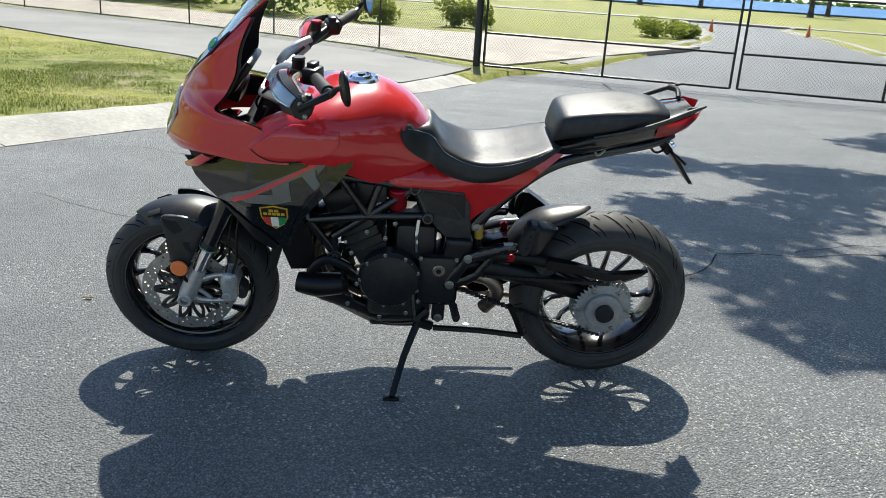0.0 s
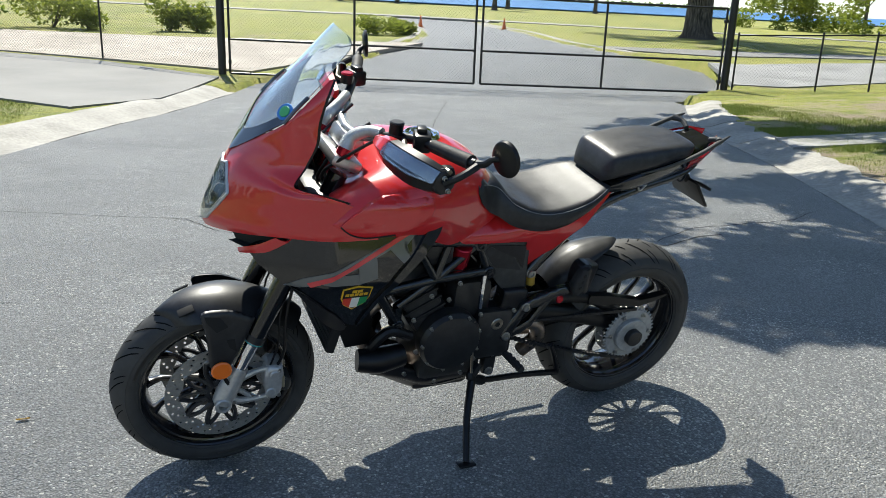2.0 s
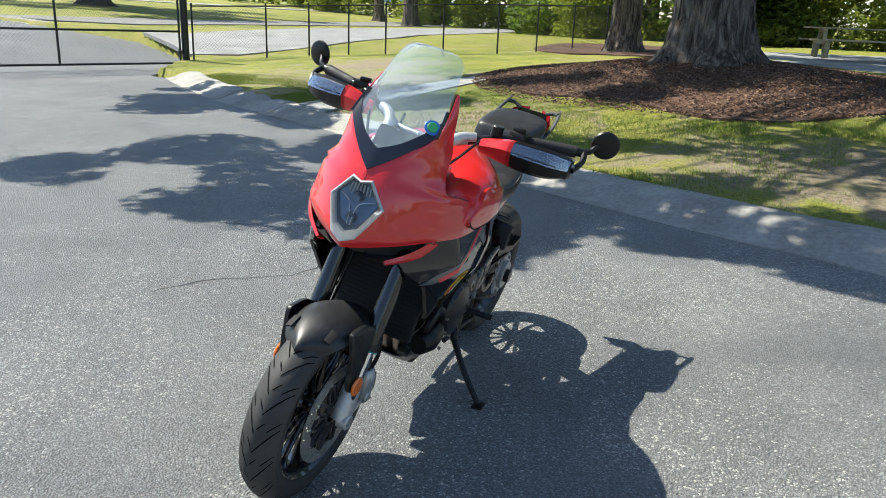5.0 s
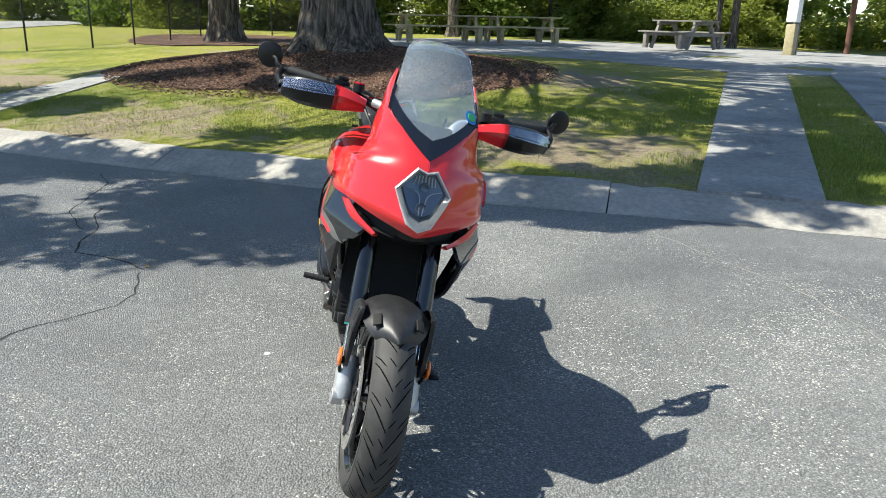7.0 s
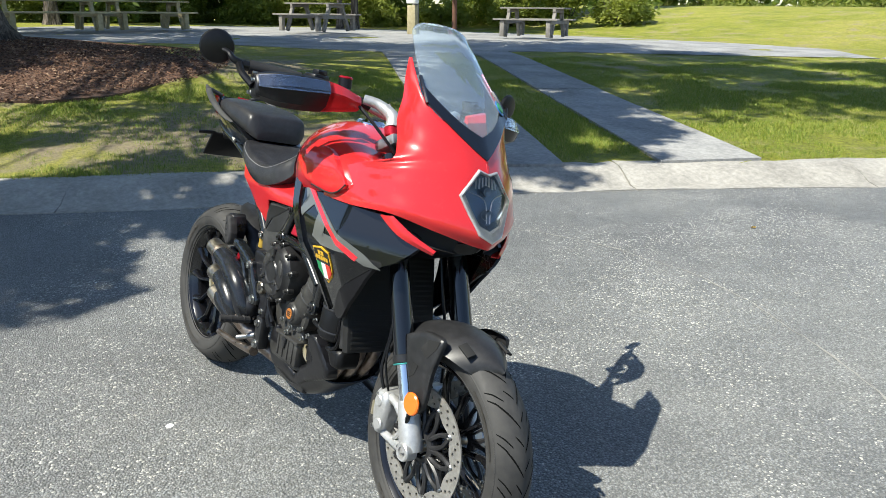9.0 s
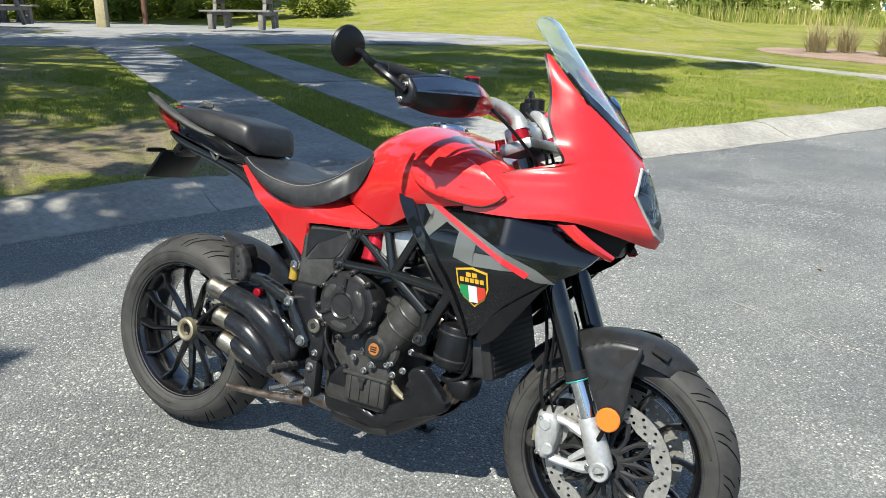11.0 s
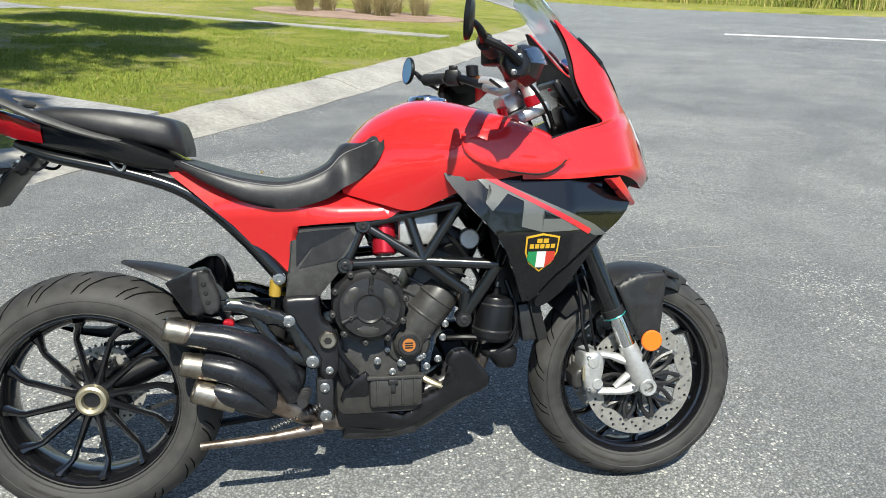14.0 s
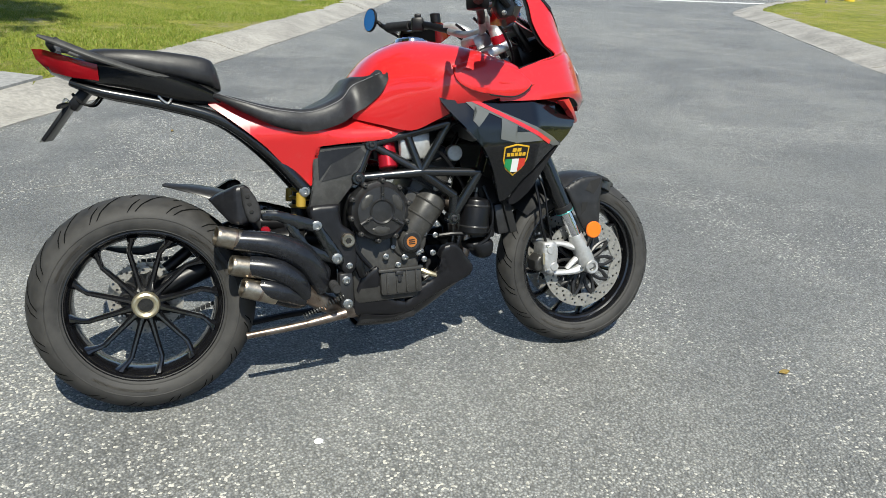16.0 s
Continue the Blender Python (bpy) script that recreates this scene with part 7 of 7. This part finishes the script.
bm = bmesh.new()
grid_faces(bm, [lamp_ring(1.03, 0.003), lamp_ring(1.025, 0.007), lamp_ring(0.985, 0.008), lamp_ring(0.90, 0.003, 0.955), lamp_ring(0.81, -0.006, 0.962), lamp_ring(0.79, -0.016, 0.962)], closed=True)
lamp = part("headlight", bm, CAST, bike, "six-sided headlight with a silver surround", smooth=25)
bm = bmesh.new()
grid_faces(bm, [lamp_ring(0.955, 0.009), lamp_ring(0.7, 0.010), lamp_ring(0.35, 0.011), lamp_ring(0.02, 0.011)], closed=True)
lens = part("lens", bm, CLEAR, lamp, "clear headlight lens")
bm = bmesh.new()
grid_faces(bm, [lamp_ring(0.79, -0.016, 0.962), lamp_ring(0.7, -0.030, 0.958), lamp_ring(0.4, -0.036, 0.952), lamp_ring(0.02, -0.036, 0.95)], closed=True)
part("bowl", bm, LAMP_BOWL, lamp, smooth=15)
for y, z, r in ((0, 0.960, 0.013), (0, 0.905, 0.013)):
    turned("lamp_projector", [(r, -0.004), (r * 1.1, 0.004), (r * 0.9, 0.012), (r * 0.5, 0.009), (0.0001, 0.007)], (nose_x(y, z) - 0.028, y, z), (1, 0, 0), LAMP_BOWL, lamp, 20)
for k in range(-3, 4):
    y = 0.0095 * k
    bar("lamp_louvre", [(nose_x(y, 0.968) - 0.022, y, 0.964), (nose_x(y, 0.995) - 0.018, y * 0.9, 0.994 - 0.0022 * abs(k))], 0.0022, REFLECTOR, lamp, 6, 0)
for s in SIDES:
    bar("lamp_rib", [(nose_x(0.005, 0.90) - 0.016, 0.004 * s, 0.885), (nose_x(0.02, 0.93) - 0.016, 0.012 * s, 0.94), (nose_x(0.05, 0.96) - 0.016, 0.050 * s, 0.955)], 0.0016, REFLECTOR, lamp, 6)
# windscreen
SCR = [
    [(0.683, 0, 1.036), (0.660, 0.035, 1.060), (0.622, 0.085, 1.102), (0.574, 0.133, 1.150)],
    [(0.646, 0, 1.090), (0.624, 0.048, 1.112), (0.588, 0.094, 1.148), (0.538, 0.128, 1.190)],
    [(0.592, 0, 1.152), (0.580, 0.045, 1.160), (0.552, 0.090, 1.182), (0.512, 0.123, 1.214)],
    [(0.532, 0, 1.222), (0.525, 0.045, 1.225), (0.504, 0.085, 1.236), (0.475, 0.116, 1.252)],
    [(0.468, 0, 1.298), (0.463, 0.042, 1.299), (0.448, 0.080, 1.302), (0.430, 0.106, 1.304)],
    [(0.425, 0, 1.350), (0.422, 0.040, 1.350), (0.412, 0.074, 1.344), (0.405, 0.098, 1.332)],
    [(0.413, 0, 1.362), (0.411, 0.034, 1.361), (0.405, 0.062, 1.357), (0.402, 0.082, 1.350)]]
screen = skin("windscreen", SCR[1:], SCREEN, 12, 4, thick=0.003, label="lightly tinted clear windscreen")
screen.visible_shadow = False
skin("screen_border", [[(p[0] + 0.002, p[1], p[2] + 0.002) for p in SCR[0]], [(p[0] + 0.002, p[1] * 1.0, p[2] + 0.002) for p in SCR[1]]], SCREEN_BLACK, 12, 3, thick=0.003, label="black border of the windscreen")
for s in SIDES:
    bar("screen_edge", mirrored([SCR[0][3], SCR[1][3], SCR[2][3]], s), 0.005, SCREEN_BLACK, n=6)
drum("round_sticker", (0.566, 0.111, 1.1735), (0.66, 0.42, 0.62), 0.023, 0.0015, LOGO_BLUE, n=24, label="round blue and green sticker on the screen")
drum("sticker_centre", (0.5675, 0.1118, 1.1750), (0.66, 0.42, 0.62), 0.015, 0.0015, BADGE_GREEN, n=16)
panel("screen_script", [(0.612, 1.118), (0.640, 1.092), (0.634, 1.090), (0.606, 1.116)], lambda x, z: 0.055 - (x - 0.625) * 1.2, 0.002, RED_DECAL, 1, curve=0, cell=0.01)

# black side fairing with its decals
wing = lambda x, z: 0.165 + 0.085 * max(0, min(1, (z - 0.54) / 0.19)) - 0.56 * max(0, x - 0.46) - 0.10 * max(0, 0.24 - x) + 0.004 - 0.32 * max(0, z - 0.795 + 0.06 * (x - 0.4))
WING = [(0.150, 0.886), (0.198, 0.896), (0.30, 0.890), (0.440, 0.876), (0.560, 0.858), (0.638, 0.826), (0.654, 0.800), (0.610, 0.752), (0.520, 0.696), (0.455, 0.640), (0.390, 0.568), (0.366, 0.555), (0.350, 0.566), (0.320, 0.660), (0.276, 0.735), (0.203, 0.815), (0.163, 0.868)]
for s in SIDES:
    panel("side_fairing", WING, wing, 0.012, GLOSS, s, curve=2, cell=0.012, label="gloss black side fairing")
    panel("fairing_edge", [(0.150, 0.888), (0.180, 0.893), (0.222, 0.835), (0.290, 0.745), (0.334, 0.655), (0.360, 0.560), (0.350, 0.566), (0.318, 0.655), (0.271, 0.735), (0.198, 0.815), (0.156, 0.868)], wing, 0.02, GLOSS, s, curve=2, lift=0.008)
    panel("lower_fairing", [(0.425, 0.610), (0.455, 0.640), (0.560, 0.722), (0.535, 0.690), (0.455, 0.580), (0.405, 0.540), (0.388, 0.556)], wing, 0.012, FENDER, s, curve=2, lift=0.006)
    panel("grey_stripe", [(0.228, 0.868), (0.262, 0.872), (0.530, 0.752), (0.575, 0.722), (0.535, 0.722)], wing, 0.003, GREY_DECAL, s, curve=0, cell=0.012, lift=0.0024)
    panel("grey_letter", [(0.232, 0.866), (0.262, 0.868), (0.313, 0.844), (0.263, 0.792), (0.246, 0.812), (0.262, 0.834)], wing, 0.003, GREY_DECAL, s, curve=0, cell=0.012, lift=0.002)
    panel("grey_letter", [(0.343, 0.836), (0.393, 0.810), (0.386, 0.771), (0.480, 0.770), (0.528, 0.743), (0.386, 0.739), (0.334, 0.753)], wing, 0.003, GREY_DECAL, s, curve=0, cell=0.012, lift=0.002)
    panel("red_script", [(0.235, 0.876), (0.252, 0.880), (0.520, 0.740), (0.512, 0.728), (0.40, 0.79)], wing, 0.003, RED_DECAL, s, curve=0, cell=0.012, lift=0.0035)
    # shield badge with a three-colour lower half
    bc = Vector((0.388, 0.688))
    shield = lambda k: [(bc.x + x * k, bc.y + z * k) for x, z in ((-0.042, 0.040), (0, 0.048), (0.042, 0.040), (0.041, 0.0), (0.028, -0.030), (0, -0.052), (-0.028, -0.030), (-0.041, 0.0))]
    badge = panel("shield_badge", shield(1.0), wing, 0.003, BADGE_GOLD, s, curve=0, lift=0.003, label="gold-edged shield badge with a striped lower half")
    panel("badge_field", shield(0.9), wing, 0.003, BADGE_BLACK, s, badge, curve=0, lift=0.0042)
    for k, mt in enumerate((BADGE_GREEN, BADGE_WHITE, BADGE_RED)):
        x0 = -0.034 + 0.0227 * k
        lowz = [(-0.034, -0.020), (-0.011, -0.040), (0.011, -0.040), (0.034, -0.020)]
        x1 = x0 + 0.0227
        za, zb = float(np.interp(x0, [p[0] for p in lowz], [p[1] for p in lowz])), float(np.interp(x1, [p[0] for p in lowz], [p[1] for p in lowz]))
        panel("badge_stripe", [(bc.x + x0, bc.y + 0.002), (bc.x + x1, bc.y + 0.002), (bc.x + x1, bc.y + zb), (bc.x + x0, bc.y + za)], wing, 0.003, mt, s, badge, curve=0, lift=0.0054)
    for z, h in ((0.024, 0.016), (0.0285, 0.033), (0.010, 0.033)):
        if z == 0.0285:
            continue
        for k in range(2 if z > 0.02 else 5):
            w = h / (2 if z > 0.02 else 5) * 2
            x0 = -h + w * k
            panel("badge_bar", [(bc.x + x0 + 0.0015, bc.y + z + 0.011), (bc.x + x0 + w - 0.0015, bc.y + z + 0.011), (bc.x + x0 + w - 0.0015, bc.y + z), (bc.x + x0 + 0.0015, bc.y + z)], wing, 0.003, BADGE_GOLD, s, badge, curve=0, lift=0.0054)

# red tail panels under the seat
for s in SIDES:
    tailp = lambda x, z: 0.100 + 0.34 * max(0, min(0.145, z - 0.655)) + 0.07 * max(0, x) - 0.10 * max(0, -0.30 - x) - 0.6 * max(0, z - 0.80) ** 1.2 - 1.1 * max(0, z - 0.785) * max(0, min(1, (x + 0.22) / 0.12))
    panel("tail_panel", [(0.110, 0.795), (0.055, 0.800), (-0.070, 0.842), (-0.150, 0.820), (-0.220, 0.803), (-0.300, 0.815), (-0.390, 0.855), (-0.470, 0.905), (-0.512, 0.900), (-0.440, 0.840), (-0.350, 0.760), (-0.290, 0.690), (-0.235, 0.640), (-0.216, 0.655), (-0.212, 0.735), (-0.195, 0.755), (-0.08, 0.762), (0.03, 0.770)], tailp, 0.05, RED, s, curve=2, label="red side panel below the seat")
# seats
hull("rider_seat", [
    (0.016, [(0, 0.92), (0.10, 0.945), (0.150, 0.966), (0.162, 0.952), (0.164, 0.944)]),
    (-0.006, [(0, 0.92), (0.09, 0.950), (0.130, 0.976), (0.154, 0.940), (0.160, 0.905)]),
    (-0.045, [(0, 0.938), (0.080, 0.955), (0.108, 0.953), (0.131, 0.915), (0.138, 0.868)]),
    (-0.082, [(0, 0.955), (0.070, 0.953), (0.100, 0.936), (0.122, 0.896), (0.132, 0.848)]),
    (-0.13, [(0, 0.902), (0.112, 0.900), (0.140, 0.886), (0.152, 0.850), (0.148, 0.820)]),
    (-0.22, [(0, 0.866), (0.136, 0.866), (0.152, 0.856), (0.161, 0.828), (0.155, 0.800)]),
    (-0.31, [(0, 0.873), (0.144, 0.873), (0.159, 0.864), (0.167, 0.838), (0.158, 0.815)]),
    (-0.40, [(0, 0.896), (0.132, 0.896), (0.148, 0.889), (0.155, 0.872), (0.146, 0.858)]),
    (-0.47, [(0, 0.918), (0.100, 0.918), (0.120, 0.912), (0.124, 0.905), (0.118, 0.898)]),
    (-0.492, [(0, 0.915), (0.080, 0.915), (0.095, 0.911), (0.098, 0.907), (0.094, 0.903)])], LEATHER, 14, 5, label="black stitched vinyl rider seat", smooth=70)
for s in SIDES:
    bar("seat_seam", mirrored([(-0.006, 0.146, 0.962), (-0.045, 0.115, 0.945), (-0.085, 0.106, 0.927), (-0.13, 0.1405, 0.887), (-0.22, 0.1525, 0.857), (-0.31, 0.1595, 0.865), (-0.40, 0.1485, 0.890), (-0.465, 0.120, 0.9145)], s), 0.0013, THREAD, n=6, label="grey seam stitching")
hull("pillion_seat", [
    (-0.460, [(0, 0.955), (0.060, 0.953), (0.080, 0.945), (0.085, 0.935), (0.080, 0.925)]),
    (-0.472, [(0, 0.998), (0.076, 0.995), (0.096, 0.980), (0.102, 0.950), (0.094, 0.932)]),
    (-0.50, [(0, 1.020), (0.094, 1.017), (0.111, 1.002), (0.118, 0.966), (0.108, 0.945)]),
    (-0.61, [(0, 1.038), (0.102, 1.035), (0.119, 1.020), (0.127, 0.990), (0.118, 0.972)]),
    (-0.70, [(0, 1.045), (0.099, 1.042), (0.115, 1.030), (0.122, 1.008), (0.114, 0.990)]),
    (-0.78, [(0, 1.050), (0.070, 1.046), (0.098, 1.034), (0.104, 1.018), (0.096, 1.002)]),
    (-0.822, [(0, 1.036), (0.045, 1.034), (0.064, 1.028), (0.066, 1.022), (0.060, 1.014)])], LEATHER, 14, 5, label="black vinyl pillion seat", smooth=70)
# tail unit, lamp, grab rails, plate holder
hull("tail_unit", [
    (-0.44, [(0, 0.902), (0.080, 0.900), (0.090, 0.893), (0.085, 0.880), (0, 0.86)]),
    (-0.56, [(0, 0.965), (0.115, 0.962), (0.128, 0.945), (0.11, 0.90), (0, 0.88)]),
    (-0.70, [(0, 1.0), (0.112, 0.998), (0.126, 0.98), (0.10, 0.935), (0, 0.915)]),
    (-0.80, [(0, 1.015), (0.095, 1.015), (0.104, 1.00), (0.08, 0.955), (0, 0.94)]),
    (-0.90, [(0, 1.045), (0.06, 1.045), (0.068, 1.03), (0.05, 0.995), (0, 0.985)])], GLOSS, 12, 4, label="gloss black tail unit")
for s in SIDES:
    bm = bmesh.new()
    grid_faces(bm, [mirrored(r, s) for r in ([(-0.775, 0.112, 1.002), (-0.775, 0.114, 0.985), (-0.775, 0.102, 0.960)], [(-0.84, 0.104, 1.022), (-0.84, 0.104, 1.000), (-0.835, 0.088, 0.970)], [(-0.905, 0.078, 1.046), (-0.902, 0.076, 1.020), (-0.885, 0.062, 0.985)], [(-0.938, 0.03, 1.052), (-0.930, 0.03, 1.025), (-0.905, 0.03, 0.995)])])
    bmesh.ops.solidify(bm, geom=bm.faces[:], thickness=0.012)
    part("tail_lamp", bm, RED_LENS, bike, "red tail lamp lens")
    rail_pts = mirrored([(-0.58, 0.120, 0.958), (-0.68, 0.130, 0.985), (-0.78, 0.132, 1.022), (-0.86, 0.124, 1.058), (-0.91, 0.116, 1.078)], s)
    bar("grab_rail", rail_pts, [0.006, 0.010, 0.012, 0.012, 0.004], COVER, n=10, per=6, flat=0.6, label="black blade-shaped grab rail")
    bar("grab_bracket", mirrored([(-0.865, 0.122, 1.062), (-0.886, 0.096, 1.060), (-0.882, 0.060, 1.046)], s), [0.011, 0.009, 0.008], COVER, n=10, per=4)
    bar("strap_buckle", mirrored([(-0.575, 0.106, 0.955), (-0.59, 0.104, 0.925), (-0.605, 0.104, 0.895), (-0.63, 0.102, 0.920), (-0.615, 0.106, 0.950)], s), 0.004, BOLT, n=6)
    bar("tail_cable", mirrored([(-0.77, 0.05, 0.935), (-0.80, 0.06, 0.90), (-0.83, 0.05, 0.905), (-0.85, 0.03, 0.93)], s), 0.004, MATTE, n=6)
bm = bmesh.new()
box(bm, -0.006, 0.006, -0.088, 0.088, -0.078, 0.040, 0.004, pose(-0.884, 0, 0.868, 0, 38, 0))
box(bm, -0.014, 0.014, -0.045, 0.045, -0.02, 0.06, 0.006, pose(-0.846, 0, 0.905, 0, 42, 0))
holder = part("plate_holder", bm, MATTE, bike, "black number plate holder")
bm = bmesh.new()
box(bm, -0.002, 0.002, -0.086, 0.086, -0.076, 0.028, 0.001, pose(-0.892, 0, 0.864, 0, 38, 0))
part("number_plate", bm, GREY_DECAL, holder, "small grey number plate")
for s in SIDES:
    bar("rear_indicator", [(-0.862, 0.075 * s, 0.900), (-0.870, 0.105 * s, 0.898), (-0.878, 0.135 * s, 0.895)], [0.007, 0.010, 0.008], MATTE, holder, 10, 3, "slim black rear indicator", 0.6)
bm = bmesh.new()
box(bm, -0.006, 0.006, -0.022, 0.022, -0.008, 0.008, 0.003, pose(-0.872, 0, 0.912, 0, 38, 0))
part("plate_lamp", bm, CLEAR, holder)

# steering: clamps, bars, grips, levers, guards, mirrors
bm = bmesh.new()
box(bm, -0.045, 0.045, -0.125, 0.125, -0.016, 0.016, 0.010, pose(0.400, 0, 1.030, 0, -23, 0))
box(bm, -0.035, 0.030, -0.06, 0.06, 0.012, 0.06, 0.012, pose(0.385, 0, 1.030, 0, -23, 0))
part("top_clamp", bm, BAR_METAL, bike, "bare metal top clamp")
bm = bmesh.new()
box(bm, -0.045, 0.045, -0.130, 0.130, -0.022, 0.022, 0.012, pose(0.478, 0, 0.850, 0, -23, 0))
part("lower_clamp", bm, ENGINE, bike)
for s in SIDES:
    drum("fork_cap", (0.402, 0.103 * s, 1.062), (-0.4, 0, 0.92), 0.022, 0.014, ANOD, n=20)
    bar("handlebar", mirrored([(0.372, 0.0, 1.092), (0.360, 0.08, 1.095), (0.330, 0.14, 1.114)], s), 0.0125, BAR_METAL, n=14, label="bare metal handlebar")
    bar("bar_end", mirrored([(0.330, 0.14, 1.114), (0.318, 0.17, 1.125), (0.268, 0.27, 1.150), (0.200, 0.455, 1.160)], s), 0.0128, MATTE, n=14, label="black outer handlebar")
    bar("grip", mirrored([(0.248, 0.315, 1.153), (0.204, 0.440, 1.159)], s), [0.0165, 0.0172, 0.0165, 0.0185], GRIP, n=16, per=0, label="ribbed rubber grip")
    bm = bmesh.new()
    box(bm, -0.022, 0.022, -0.030, 0.030, -0.022, 0.024, 0.008, pose(0.262, 0.275 * s, 1.150, 0, 0, -18 * s))
    box(bm, -0.012, 0.012, -0.018, 0.018, 0.018, 0.034, 0.004, pose(0.262, 0.268 * s, 1.152, 0, 0, -18 * s))
    part("switch_block", bm, MATTE, bike)
    bar("lever", mirrored([(0.300, 0.255, 1.145), (0.310, 0.30, 1.143), (0.285, 0.38, 1.142), (0.262, 0.455, 1.143)], s), [0.009, 0.0075, 0.0065, 0.0085], STEEL, n=8, flat=0.7, label="silver control lever")
    bm = bmesh.new()
    tube(bm, mirrored([(0.310, 0.215, 1.150), (0.308, 0.215, 1.176)], s), 0.018, 18, 0)
    res = part("fluid_reservoir", bm, MATTE, bike, "small fluid reservoir")
    drum("reservoir_cap", (0.308, 0.215 * s, 1.178), (0, 0, 1), 0.019, 0.004, ANOD if s < 0 else ENGINE, res, 18)
    # hand guard: red root, black shell, bright lamp along the front edge
    GUARD_ROWS = [(0.185, [(0.340, 1.138), (0.352, 1.134), (0.358, 1.118), (0.350, 1.102), (0.340, 1.096)]),
                  (0.260, [(0.334, 1.158), (0.354, 1.156), (0.372, 1.132), (0.360, 1.100), (0.338, 1.084)]),
                  (0.330, [(0.322, 1.164), (0.344, 1.160), (0.366, 1.130), (0.350, 1.090), (0.322, 1.074)]),
                  (0.400, [(0.296, 1.160), (0.318, 1.156), (0.342, 1.124), (0.326, 1.086), (0.296, 1.074)]),
                  (0.450, [(0.262, 1.146), (0.280, 1.144), (0.300, 1.118), (0.290, 1.094), (0.264, 1.088)])]
    dense_rows = [[smooth_path([(r[1][k][0], r[0], r[1][k][1]) for r in GUARD_ROWS], 5)[i] for k in range(5)] for i in range(21)]
    for nm, lo, hi, mat, lab in (("hand_guard", 0, 7, RED, "red root of the hand guard"), ("guard_shell", 6, 20, MATTE, "black hand guard shell")):
        bm = bmesh.new()
        grid_faces(bm, [[(p.x, p.y * s, p.z) for p in r] for r in dense_rows[lo:hi + 1]], closed=True, cap=True)
        part(nm, bm, mat, bike, lab, smooth=40)
    for nm, mat, off, lab in (("indicator_bowl", CHROME, 0.003, "silver indicator reflector"), ("indicator_lens", CLEAR, 0.007, "clear indicator lens in the hand guard")):
        rows = []
        for r in dense_rows[7:21]:
            up, tip, low = r[1], r[2], r[3]
            rows.append([(q.x + off, q.y * s, q.z) for q in (up.lerp(tip, 0.05), up.lerp(tip, 0.55), tip.lerp(low, 0.12))])
        bm = bmesh.new()
        grid_faces(bm, rows)
        bmesh.ops.solidify(bm, geom=bm.faces[:], thickness=0.002)
        part(nm, bm, mat, bike, lab, smooth=30)
    puffed("guard_end", [(0.248, 1.148), (0.280, 1.148), (0.300, 1.114), (0.290, 1.088), (0.258, 1.084), (0.240, 1.115)], lambda x, z: 0.444, 0.010, 0.010, 0.02, FENDER, s, None, "", 0.010, 2)
    for bx, bz in ((0.262, 1.096), (0.274, 1.128)):
        bolt((bx, 0.453 * s, bz), (0, s, 0), 0.005)
    bar("guard_bar", mirrored([(0.275, 0.456, 1.115), (0.240, 0.472, 1.140), (0.200, 0.465, 1.160)], s), [0.010, 0.009, 0.010], MATTE, n=8)
    bar("bar_riser", mirrored([(0.402, 0.103, 1.070), (0.385, 0.100, 1.100), (0.350, 0.125, 1.124), (0.325, 0.160, 1.130)], s), [0.023, 0.018, 0.015, 0.015], CAST, n=14, label="bright cast bar riser")
    # bar-end mirror
    ml = (0.163, 0.500, 1.190)
    bar("mirror_arm", mirrored([(0.200, 0.450, 1.160), (0.190, 0.478, 1.170), (0.178, 0.488, 1.184), ml], s), [0.011, 0.009, 0.007, 0.007], MATTE, n=10)
    ax = Vector((0.93, 0.25 * s, -0.10)).normalized()
    mir = turned("mirror", [(0.0001, 0.010), (0.030, 0.009), (0.041, 0.004), (0.044, -0.002), (0.043, -0.006), (0.040, -0.007)], (ml[0] - 0.006, (ml[1] + 0.012) * s, ml[2] + 0.004), ax, MATTE, bike, 36, "round black bar-end mirror")
    turned("mirror_glass", [(0.0001, -0.0065), (0.0405, -0.0065)], (ml[0] - 0.006, (ml[1] + 0.012) * s, ml[2] + 0.004), ax, MIRROR_SKY, mir, 36, "mirror glass coloured blue like the sky it reflects")
bm = bmesh.new()
box(bm, -0.012, 0.012, -0.085, 0.085, -0.055, 0.055, 0.010, pose(0.500, 0, 1.070, 0, -35, 0))
dash = part("dashboard", bm, MATTE, bike, "black instrument panel")
bm = bmesh.new()
box(bm, -0.001, 0.001, -0.070, 0.070, -0.042, 0.042, 0.001, pose(0.4905, 0, 1.0635, 0, -35, 0))
part("display", bm, SCREEN_BLACK, dash)
bm = bmesh.new()
box(bm, -0.06, 0.05, -0.05, 0.05, -0.04, 0.04, 0.015, pose(0.560, 0, 1.03, 0, -20, 0))
part("dash_mount", bm, MATTE, bike)
for k, (y, z) in enumerate(((0.045, 1.0), (-0.05, 0.99), (0.02, 0.97), (-0.02, 1.01))):
    bar("cable", [(0.330, y * 4, 1.13), (0.400, y * 3.2, 1.07), (0.455, y * 2, z), (0.430, y, 0.93), (0.40, y * 0.8, 0.86)], 0.0045, MATTE, n=6)
bar("damper_knob", [(0.335, -0.06, 1.02), (0.33, -0.065, 1.045)], 0.013, ANOD, n=12, per=0)
bm = bmesh.new()
box(bm, 0.30, 0.50, -0.16, 0.16, 0.90, 0.95, 0.02)
part("cockpit_floor", bm, MATTE, bike)
